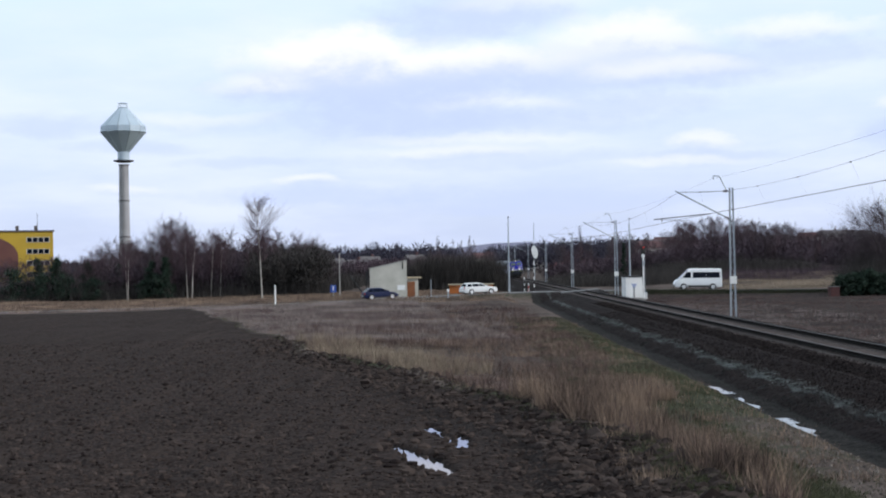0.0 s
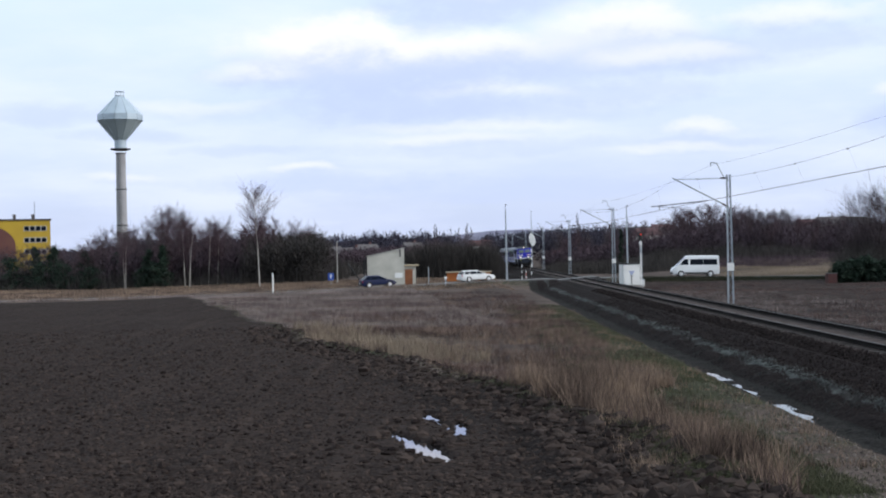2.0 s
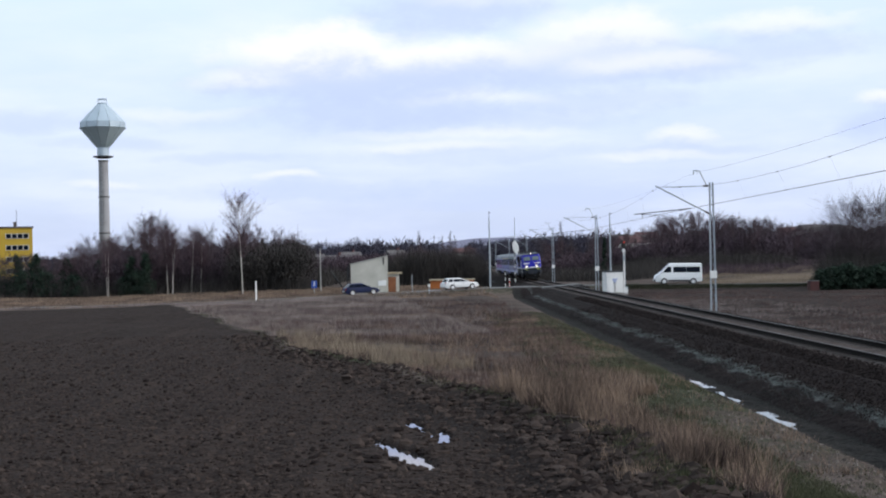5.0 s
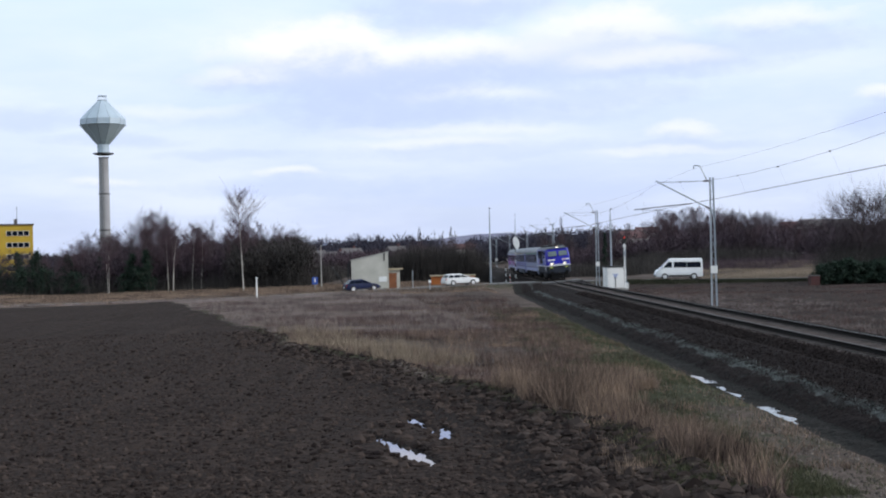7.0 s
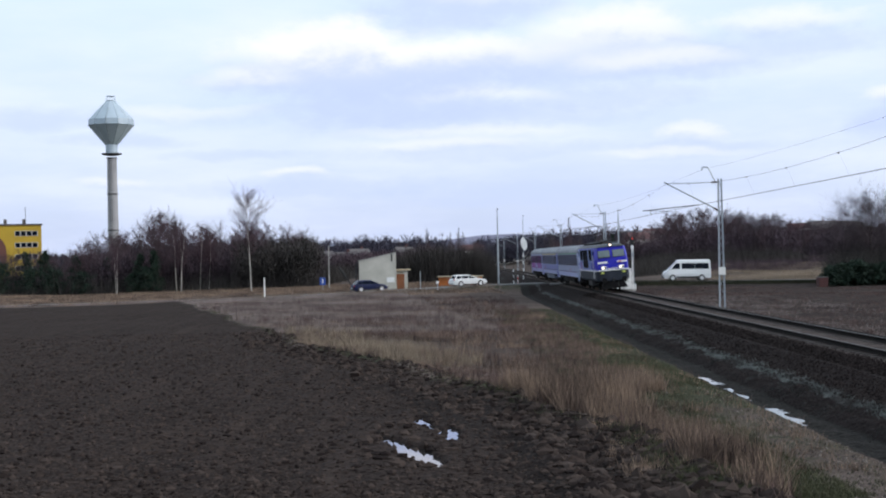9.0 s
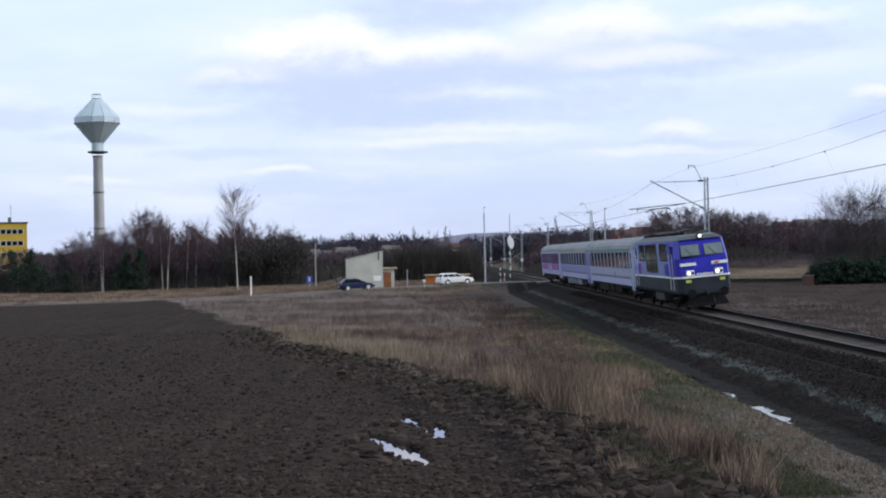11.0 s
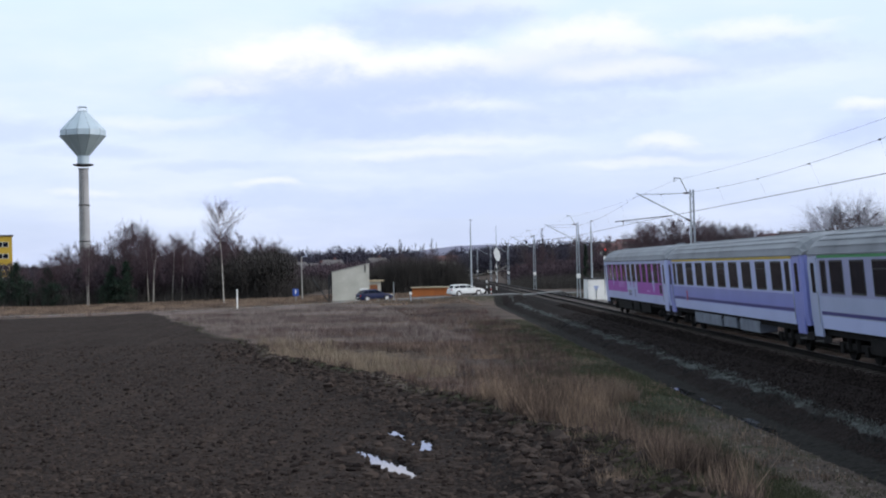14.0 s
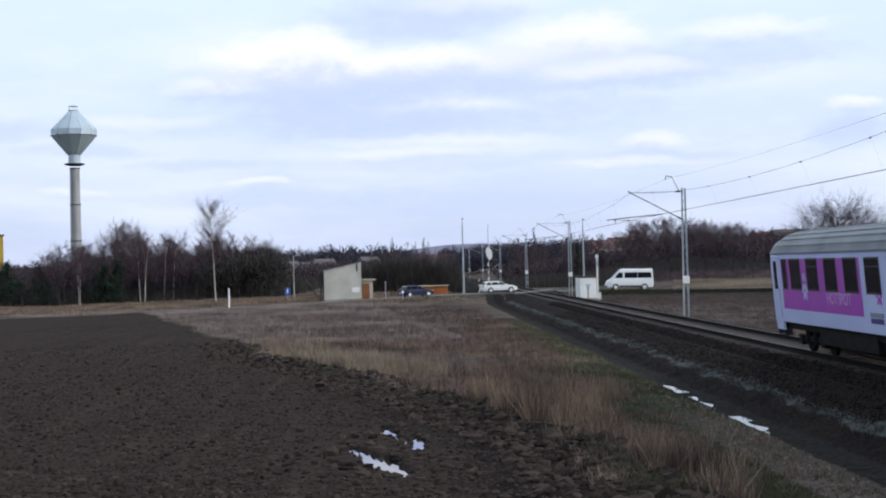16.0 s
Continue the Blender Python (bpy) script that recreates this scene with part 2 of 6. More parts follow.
def road_at(x):
    """Road centre (y, z) at x, rounded at the bends."""
    y = sum(np.interp(x + d, _rx, _ry) for d in (-5, -2.5, 0, 2.5, 5)) / 5
    z = sum(np.interp(x + d, _rx, _rz) for d in (-4, -2, 0, 2, 4)) / 5
    return y, z


def sstep(a, b, v):
    t = np.clip((v - a) / (b - a), 0, 1)
    return t * t * (3 - 2 * t)


def wave(x, y, s, seed=0.0):
    """Smooth cheap unevenness, about -1 to 1."""
    return (np.sin(x / s + 1.7 * np.sin(y / s * 0.7 + seed)) * np.cos(y / s * 1.3 + seed * 2 + 0.9 * np.sin(x / s * 0.6)) + np.sin((x * 0.8 + y * 1.1) / s * 1.9 + seed * 3) * 0.5) / 1.5


def field_edge(y):
    x = sum(np.interp(y + d, [15, 31.6, 39.6, 46, 50.8, 60, 68, 93, 158, 220], [6.2, 4.3, 2.7, 1.2, -0.6, -3.6, -6.2, -12.9, -29.8, -46]) for d in (-3, -1, 1, 3)) / 4
    return x + 0.30 * np.sin(y / 4.1) + 0.22 * np.sin(y / 1.7 + 1)


def ground_z(x, y):
    x, y = np.asarray(x, float), np.asarray(y, float)
    lat = x - track_x(y)
    left = np.interp(lat, [-200, -7.6, -6.6, -6.0, -5.3, -4.7, -4.0, -3.4, -2.6, -1.0], [-1.0, -1.02, -1.13, -1.33, -1.33, -1.02, -0.84, -0.74, -0.5, -0.5])
    right = np.interp(lat, [-1.0, 2.4, 3.0, 4.5, 7, 300], [-0.5, -0.45, -0.35, -0.7, -0.85, -0.7])
    z = np.where(lat < 0, left, right)
    far = sstep(120, 160, y) * sstep(-45, -12, x) * np.where(lat < -8, 1, 0)
    z = z + 0.45 * far * sstep(-8, -10, lat)
    calm = sstep(3.0, 3.8, np.abs(lat)) * (1 - sstep(1.2, 0.9, np.abs(lat + 5.7)))
    z = z + (wave(x, y, 9.0, 1.0) * 0.07 + wave(x, y, 2.3, 2.0) * 0.03) * calm
    soil = sstep(0.3, -0.3, x - field_edge(y)) * (y < 149)
    z = z + soil * 0.05 * wave(x, y, 0.5, 4.0)
    bank = sstep(1.0, 0, np.abs(x - field_edge(y) - 0.4)) * (y < 130)
    z = z + 0.14 * bank
    z = z + 2.2 * sstep(188, 300, y) * sstep(34, 50, x)
    # wheel ruts along the field's edge
    d = x - field_edge(y)
    z = z - (0.10 * sstep(0.42, 0.05, np.abs(d + 1.3)) + 0.09 * sstep(0.40, 0.05, np.abs(d + 2.9)) - 0.06 * sstep(0.5, 0.1, np.abs(d + 2.1))) * sstep(58, 46, y) * (0.7 + 0.3 * wave(x, y, 1.9, 8.0)) * (d > -3.6)
    # hollows that hold water
    flat = sstep(1.5, 1.0, np.hypot((x + 0.5) / 1.6, (y - 32.8) / 5.0))
    z = z * (1 - flat) + (-0.965 + 0.02 * wave(x, y, 0.45, 3.0)) * flat
    for pts in (((-1.5, 34.2, 0.11), (-0.95, 32.6, 0.17), (-0.55, 31.0, 0.36), (-0.15, 29.5, 0.30)), ((-0.45, 37.0, 0.19), (-0.1, 35.6, 0.16), (0.1, 34.4, 0.14)), ((0.42, 35.0, 0.14), (0.36, 33.3, 0.21), (0.05, 32.6, 0.10))):
        for (xa, ya, wa), (xb, yb, wb) in zip(pts, pts[1:]):
            q = np.clip(((x - xa) * (xb - xa) + (y - ya) * (yb - ya) * 0.3) / ((xb - xa) ** 2 + (yb - ya) ** 2 * 0.3), 0, 1)
            dd = np.hypot(x - xa - q * (xb - xa), (y - ya - q * (yb - ya)) * 0.35) + 0.10 * wave(x * 2, y * 0.7, 0.17, 5.0)
            ww = wa + q * (wb - wa)
            z = z - 0.14 * sstep(ww * 1.25, ww * 0.75, dd) * (z > -1.02)
    # uneven ditch bottom
    z = z + (0.05 * wave(x * 2, y, 3.4, 7.0) + 0.035 * wave(x * 3, y, 0.7, 3.0) + 0.010 + 0.12 * np.clip(lat + 6.0, 0, 0.8)) * (np.abs(lat + 5.7) < 0.9) * (y < 130)
    rough = sstep(0.95, 0.5, np.abs(lat + 4.4))
    z = z + (0.05 * wave(x * 1.5, y, 1.1, 9.0) + 0.035 * wave(x * 2, y * 1.3, 0.37, 11.0)) * rough
    ry, rz = road_at(x)
    d = np.abs(y - ry)
    k = sstep(9.0, 3.6, d)
    z = z * (1 - k) + (rz - 0.10) * k
    z = np.minimum(z, np.where(np.abs(lat) < 2.7, -0.45, z))
    r = np.hypot(x, y)
    return z - 0.4 * sstep(250, 600, r)


def make_ground():
    ang = np.radians(np.concatenate([np.linspace(-180, -27, 46)[:-1], np.linspace(-27, 27, 430), np.linspace(27, 180, 46)[1:-1]]))
    rad = np.concatenate([np.linspace(0.5, 22, 12)[:-1], np.geomspace(22, 210, 430)[:-1], np.geomspace(210, 4500, 60)])
    A, R = np.meshgrid(ang, rad)
    x, y = (R * np.sin(A)).ravel(), (R * np.cos(A)).ravel()
    rng = np.random.default_rng(3)
    z = ground_z(x, y)
    lat = x - track_x(y)
    soil = sstep(0.35, -0.35, x - field_edge(y)) * sstep(150, 146, y)
    near = (y > 5) & (y < 150) & ~((np.abs(x + 0.5) < 2) & (np.abs(y - 32.8) < 6))
    z = z + soil * near * rng.normal(0, 1, z.size) * np.clip(0.014 - y * 5e-5, 0.006, 0.02)
    z = z + (1 - soil) * near * (np.abs(lat) > 3) * (np.abs(lat + 5.7) > 0.7) * rng.normal(0, 0.014, z.size)
    na, nr = len(ang), len(rad)
    i = np.arange(nr - 1)[:, None] * na + np.arange(na)[None, :]
    j = np.arange(nr - 1)[:, None] * na + (np.arange(na)[None, :] + 1) % na
    quads = np.stack([i, j, j + na, i + na], -1).reshape(-1, 4)[:, ::-1]
    co = np.concatenate([np.stack([x, y, z], -1), [[0, 0, float(ground_z(0, 0))]]])
    me = bpy.data.meshes.new("ground")
    tri = np.stack([np.full(na, len(x)), (np.arange(na) + 1) % na, np.arange(na)], -1)[:, ::-1]
    me.from_pydata(co.tolist(), [], quads.tolist() + tri.tolist())
    me.shade_smooth()
    green = (0.80 + 0.40 * wave(x, y, 3.7, 6.0)) * sstep(-11.0, -9.0, lat) * sstep(-5.4, -6.4, lat) * sstep(115, 85, y) * (0.45 + 0.55 * sstep(34, 42, y))
    green = np.maximum(green, np.exp(-((x - 3.6) / 1.2) ** 2 - ((y - 33.5) / 2.2) ** 2))
    green = np.maximum(green, 0.9 * sstep(2.4, 0.8, np.abs(x - field_edge(y) - 0.8)) * (wave(x, y, 5, 3) > 0.1) * (y < 70))
    green = np.maximum(green, sstep(-25, -20, x) * sstep(60, 50, x) * sstep(9, 5, np.abs(y - road_at(x)[0])) * 0.6)
    mud = (0.42 + 0.5 * wave(x, y, 1.3, 2.0)) * sstep(-8.2, -7.0, lat) * sstep(-5.9, -6.5, lat) * sstep(48, 36, y)
    wet = 0.8 * sstep(-5.5, -2.0, x - field_edge(y)) * sstep(1.2, 0.0, x - field_edge(y)) * sstep(56, 38, y)
    ditch = sstep(-6.6, -6.1, lat) * sstep(-4.7, -5.1, lat)
    bank = (0.6 + 0.3 * wave(x, y, 3.1, 4.0)) * sstep(-4.5, -4.3, lat + 0.2 * wave(x, y, 1.9, 6.0)) * sstep(-3.75, -4.0, lat)
    dark = sstep(-5.5, -5.1, lat) * sstep(3.4, 2.8, lat)
    field = sstep(3.0, 3.6, lat) * sstep(2.0, -2.0, y - road_at(x)[0] + 3)
    for name, arr in (("wet", wet), ("field", field), ("soil", soil), ("green", green), ("mud", mud), ("ditch", ditch), ("bank", bank), ("dark", dark)):
        at = me.attributes.new(name, "FLOAT", "POINT")
        at.data.foreach_set("value", np.append(arr, 0).astype(np.float32))
    m = bpy.data.materials.new("field_ground")
    m.use_nodes = True
    nt = m.node_tree
    bs = nt.nodes["Principled BSDF"]
    bs.inputs["Roughness"].default_value = 0.95
    bs.inputs["Specular IOR Level"].default_value = 0.04
    co = nt.nodes.new("ShaderNodeTexCoord").outputs["Object"]

    def noi(scale, detail=5):
        n = nt.nodes.new("ShaderNodeTexNoise")
        n.inputs["Scale"].default_value, n.inputs["Detail"].default_value = scale, detail
        nt.links.new(co, n.inputs["Vector"])
        return n.outputs[0]

    def mix(fac, a, b):
        n = nt.nodes.new("ShaderNodeMix")
        n.data_type = "RGBA"
        for sock, v in ((n.inputs[0], fac), (n.inputs[6], a), (n.inputs[7], b)):
            if isinstance(v, tuple):
                sock.default_value = (*v, 1)
            else:
                nt.links.new(v, sock)
        return n.outputs[2]

    def rng_(v, lo, hi):
        n = nt.nodes.new("ShaderNodeMapRange")
        n.inputs[1].default_value, n.inputs[2].default_value = lo, hi
        nt.links.new(v, n.inputs[0])
        return n.outputs[0]

    small, mid, big = noi(9.0), noi(1.6), noi(0.11)

    def edge(name):
        a = nt.nodes.new("ShaderNodeAttribute")
        a.attribute_name = name
        n = nt.nodes.new("ShaderNodeMath")
        n.operation = "MULTIPLY_ADD"
        nt.links.new(mid, n.inputs[0])
        n.inputs[1].default_value = 0.9
        nt.links.new(a.outputs["Fac"], n.inputs[2])
        return rng_(n.outputs[0], 0.82, 1.12)

    straw = mix(rng_(small, 0.3, 0.7), (0.060, 0.048, 0.043), (0.145, 0.115, 0.100))
    straw = mix(rng_(big, 0.38, 0.62), straw, mix(rng_(mid, 0.3, 0.7), (0.032, 0.026, 0.024), (0.075, 0.059, 0.052)))
    earth = mix(rng_(small, 0.3, 0.72), (0.0095, 0.0072, 0.0068), (0.044, 0.033, 0.029))
    earth = mix(rng_(big, 0.35, 0.7), earth, mix(rng_(small, 0.3, 0.7), (0.013, 0.0098, 0.0092), (0.052, 0.039, 0.034)))
    fm = nt.nodes.new("ShaderNodeMapping")
    fm.inputs["Rotation"].default_value = (0, 0, radians(-12))
    fm.inputs["Scale"].default_value = (1.6, 0.07, 1)
    nt.links.new(co, fm.inputs[0])
    fn = nt.nodes.new("ShaderNodeTexNoise")
    fn.inputs["Scale"].default_value, fn.inputs["Detail"].default_value = 1.0, 4
    nt.links.new(fm.outputs[0], fn.inputs["Vector"])
    earth = mix(rng_(fn.outputs[0], 0.50, 0.72), earth, mix(rng_(mid, 0.3, 0.7), (0.028, 0.0205, 0.018), (0.058, 0.043, 0.036)))
    grass = mix(rng_(small, 0.3, 0.7), (0.026, 0.029, 0.018), (0.062, 0.064, 0.040))
    c = mix(edge("field"), straw, mix(rng_(mid, 0.3, 0.7), (0.018, 0.015, 0.0145), (0.060, 0.047, 0.042)))
    c = mix(edge("green"), c, grass)
    c = mix(edge("soil"), c, earth)
    c = mix(edge("wet"), c, mix(rng_(small, 0.3, 0.7), (0.0075, 0.006, 0.0058), (0.030, 0.0235, 0.0215)))
    c = mix(edge("mud"), c, mix(rng_(small, 0.3, 0.7), (0.026, 0.021, 0.018), (0.125, 0.098, 0.080)))
    c = mix(edge("ditch"), c, mix(rng_(small, 0.3, 0.7), (0.010, 0.0098, 0.0095), (0.032, 0.030, 0.028)))
    c = mix(edge("dark"), c, mix(rng_(small, 0.3, 0.7), (0.0070, 0.0053, 0.0052), (0.0245, 0.0190, 0.0182)))
    c = mix(edge("bank"), c, mix(rng_(mid, 0.3, 0.7), (0.018, 0.020, 0.0195), (0.095, 0.104, 0.101)))
    nt.links.new(c, bs.inputs["Base Color"])
    bp = nt.nodes.new("ShaderNodeBump")
    bp.inputs["Strength"].default_value, bp.inputs["Distance"].default_value = 0.9, 0.06
    nt.links.new(small, bp.inputs["Height"])
    bp2 = nt.nodes.new("ShaderNodeBump")
    bp2.inputs["Strength"].default_value, bp2.inputs["Distance"].default_value = 0.7, 0.22
    nt.links.new(noi(3.2), bp2.inputs["Height"])
    nt.links.new(bp.outputs[0], bp2.inputs["Normal"])
    nt.links.new(bp2.outputs[0], bs.inputs["Normal"])
    me.materials.append(m)
    tagged(new("ground", me), "dark ploughed field beside dry grass meadow", "ground", kind="structure")


make_ground()


def strip(name, ys, profile, material, parent=None, lean=False):
    """A long body along the track: profile of (lateral, height), closed."""
    bm = bmesh.new()
    secs = []
    for y in ys:
        secs.append([track_point(y, a, h) for a, h in profile])
    loft(bm, secs)
    return part(name, bm, material, parent)


def track_point(y, lat, h):
    c, s = math.cos(radians(CANT)), math.sin(radians(CANT))
    return Vector((float(track_x(y)) + lat * c - h * s, y, lat * s + h * c))


def make_track():
    ys = list(np.arange(-90, 60, 10.0)) + list(np.arange(60, 460, 5.0)) + list(np.arange(460, 760, 20.0))
    bed = strip("track_bed", ys, [(-1.75, -0.215), (1.75, -0.215), (2.5, -0.50), (3.0, -0.95), (-3.4, -0.95), (-2.6, -0.42)], BALLAST)
    tagged(bed, "dark weathered ballast bed of the railway line", "track bed", kind="structure")
    t = thing("railway_track", pose(0, 0, 0), "single railway track with worn rails on concrete sleepers", "railway track", kind="structure")
    strip("ballast_infill", ys, [(-0.46, -0.19), (0.42, -0.19), (0.42, -0.3), (-0.46, -0.3)], BALLAST_MID, t)
    strip("ballast_shoulder", ys, [(-1.42, -0.205), (-1.20, -0.19), (-1.20, -0.3), (-1.42, -0.33)], BALLAST_MID, t)
    for sgn in (-1, 1):
        a = 0.7525 * sgn
        foot = [(a - 0.07, -0.172), (a + 0.07, -0.172), (a + 0.07, -0.155), (a + 0.010, -0.13), (a + 0.010, -0.045), (a + 0.036, -0.035), (a + 0.036, -0.006), (a - 0.036, -0.006),
                (a - 0.036, -0.035), (a - 0.010, -0.045), (a - 0.010, -0.13), (a - 0.07, -0.155)]
        rail = strip("rail", ys, foot, RAIL_STEEL, t)
        strip("running_surface", ys, [(a - 0.034, -0.006), (a + 0.034, -0.006), (a + 0.028, 0.0), (a - 0.028, 0.0)], RAIL_HEAD, rail)
    return t


TRACK = make_track()


def make_road():
    xs = np.concatenate([np.arange(-400, -60, 20), np.arange(-60, 60, 1.5), np.arange(60, 401, 20)])
    bm = bmesh.new()
    secs = []
    for x in xs:
        y, z = road_at(x)
        y2, _ = road_at(x + 1)
        n = Vector((-(y2 - y), 1, 0)).normalized()
        p = Vector((x, y, z))
        secs.append([p - n * 2.9 + Vector((0, 0, -0.3)), p - n * 2.8 + Vector((0, 0, -0.02)), p + Vector((0, 0, 0.03)), p + n * 2.8 + Vector((0, 0, -0.02)), p + n * 2.9 + Vector((0, 0, -0.3))])
    keep = [s for s, x in zip(secs, xs) if x < 14.6]
    loft(bm, keep)
    tagged(part("road_1", bm, ASPHALT), "worn grey asphalt road rising to a level crossing", "road", kind="structure")
    bm = bmesh.new()
    loft(bm, [s for s, x in zip(secs, xs) if x > 18.6])
    tagged(part("road_2", bm, ASPHALT), "worn grey asphalt road beyond the level crossing", "road", kind="structure")


make_road()


# ---- the train ----
ROOF_GREY = mat("weathered_roof_grey", (0.20, 0.22, 0.255), (0.105, 0.118, 0.14), 0.55, 0.5)
COACH_WHITE = mat("coach_off_white", (0.47, 0.53, 0.80), (0.40, 0.45, 0.71), 0.5, 0.35, coat=0.2)
COACH_LILAC = mat("coach_lilac_grey", (0.245, 0.275, 0.63), (0.20, 0.225, 0.53), 0.5, 0.35, coat=0.2)
COACH_SILVER = mat("coach_silver_grey", (0.38, 0.43, 0.62), (0.30, 0.35, 0.52), 0.5, 0.4, coat=0.2)
COACH_BAND = mat("coach_grey_lilac_band", (0.29, 0.31, 0.50), (0.24, 0.26, 0.43), 0.5, 0.4, coat=0.2)
STRIPE_BLUE = mat("dark_blue_stripe", (0.035, 0.03, 0.16), (0.05, 0.045, 0.19), 1.0, 0.4)
STRIPE_YELLOW = mat("yellow_stripe", (0.60, 0.42, 0.04), (0.5, 0.35, 0.03), 1.0, 0.4)
STRIPE_GREEN = mat("green_stripe", (0.05, 0.30, 0.10), (0.04, 0.24, 0.08), 1.0, 0.4)
MAGENTA = mat("magenta_wrap", (0.37, 0.055, 0.45), (0.29, 0.04, 0.37), 0.6, 0.4, coat=0.2)
LETTER_PINK = mat("pale_pink_lettering", (0.52, 0.34, 0.64), (0.46, 0.28, 0.58), 1.0, 0.4)
LOCO_BLUE = mat("locomotive_blue", (0.012, 0.011, 0.40), (0.009, 0.008, 0.31), 0.5, 0.4, coat=0.08, spec=0.3)
LOCO_LIGHT = mat("locomotive_light_blue", (0.20, 0.28, 0.60), (0.16, 0.23, 0.50), 0.5, 0.35, coat=0.2)
LOCO_GREY = mat("locomotive_frame_grey", (0.030, 0.036, 0.050), (0.016, 0.019, 0.027), 1.0, 0.7, spec=0.2)
LOCO_ROOF = mat("locomotive_roof_grey", (0.060, 0.070, 0.088), (0.034, 0.040, 0.052), 1.0, 0.6)
EQUIP = mat("grey_equipment_casing", (0.19, 0.215, 0.27), (0.11, 0.125, 0.16), 1.5, 0.7, spec=0.2)
INSULATOR = mat("brown_ceramic", (0.06, 0.03, 0.022), (0.04, 0.022, 0.018), 3.0, 0.4)
LAMP_WARM = mat("lit_headlamp", (1.0, 0.85, 0.60), (1.0, 0.82, 0.56), 1.0, 0.3, emit=3.0)
# Grey-blue base colour stands in for the sky reflected in the raked glass.
WINDSCREEN = mat("sky_lit_windscreen_glass", (0.075, 0.105, 0.12), (0.13, 0.16, 0.17), 0.6, 0.12, spec=0.8)
LAMP_ROOF = mat("lit_roof_lamp", (1.0, 0.80, 0.62), (1.0, 0.78, 0.60), 1.0, 0.3, emit=3.0)
MARKER_YELLOW = mat("yellow_green_marker", (0.55, 0.60, 0.10), (0.45, 0.5, 0.08), 2.0, 0.5)


def section(y, half, z0, zeave, ztop, n=9):
    """Closed cross-section of a coach in local space (x across, y along)."""
    pts = [(-half + 0.05, y, z0), (half - 0.05, y, z0), (half, y, z0 + 0.35), (half, y, zeave - 0.5), (half - 0.035, y, zeave)]
    for k in range(1, n):
        a = math.pi * k / n
        pts.append(((half - 0.035) * math.copysign(abs(math.cos(a)) ** 0.72, math.cos(a)), y, zeave + (ztop - zeave) * math.sin(a) ** 0.9))
    pts += [(-half + 0.035, y, zeave), (-half, y, zeave - 0.5), (-half, y, z0 + 0.35)]
    return pts


def add_bogie(parent, y, radius=0.46, base=2.5, moving=None):
    bm = bmesh.new()
    for sx in (-1, 1):
        add_box(bm, (sx * 1.02, y, radius + 0.08), (0.14, base + 0.9, 0.22), 0.03)
        for sy in (-1, 1):
            add_box(bm, (sx * 1.04, y + sy * base / 2, radius), (0.24, 0.36, 0.34), 0.04)
            add_tube(bm, (sx * 1.06, y + sy * 0.45, radius - 0.08), (sx * 1.06, y + sy * 0.45, radius + 0.5), 0.13)
    add_box(bm, (0, y, radius + 0.15), (2.0, 0.6, 0.3), 0.04)
    bogie = part("bogie", bm, UNDER, parent)
    for sy in (-1, 1):
        bm = bmesh.new()
        for sx in (-1, 1):
            add_tube(bm, (sx * 0.68, 0, 0), (sx * 0.80, 0, 0), radius, n=24)
            add_tube(bm, (sx * 0.66, 0, 0), (sx * 0.68, 0, 0), radius + 0.03, n=24)
            add_tube(bm, (sx * 0.80, 0, 0), (sx * 0.83, 0, 0), radius * 0.35, n=12)
        add_tube(bm, (-0.7, 0, 0), (0.7, 0, 0), 0.09)
        ws = part("wheelset", bm, UNDER, bogie, m=pose(0, y + sy * base / 2, radius))
        if moving is not None:
            moving.append(ws)
    return bogie


def side_window(parent, sx, y, z, w, h, frame_mat=BLACK, half=1.413, split=0.0):
    """One framed pane, standing a little proud of the side."""
    bm = bmesh.new()
    fr = 0.06
    for dy, dz, sy, sz in ((0, h / 2, w, fr), (0, -h / 2, w, fr), (w / 2, 0, fr, h + fr), (-w / 2, 0, fr, h + fr)):
        add_box(bm, (sx * (half + 0.006), y + dy, z + dz), (0.03, sy, sz), 0.008)
    if split:
        add_box(bm, (sx * (half + 0.004), y, z + h * split), (0.026, w, 0.04))
    win = part("window", bm, frame_mat, parent)
    box_part("pane", (sx * (half + 0.002), y, z), (0.02, w - 0.03, h - 0.03), GLASS, win)
    return win


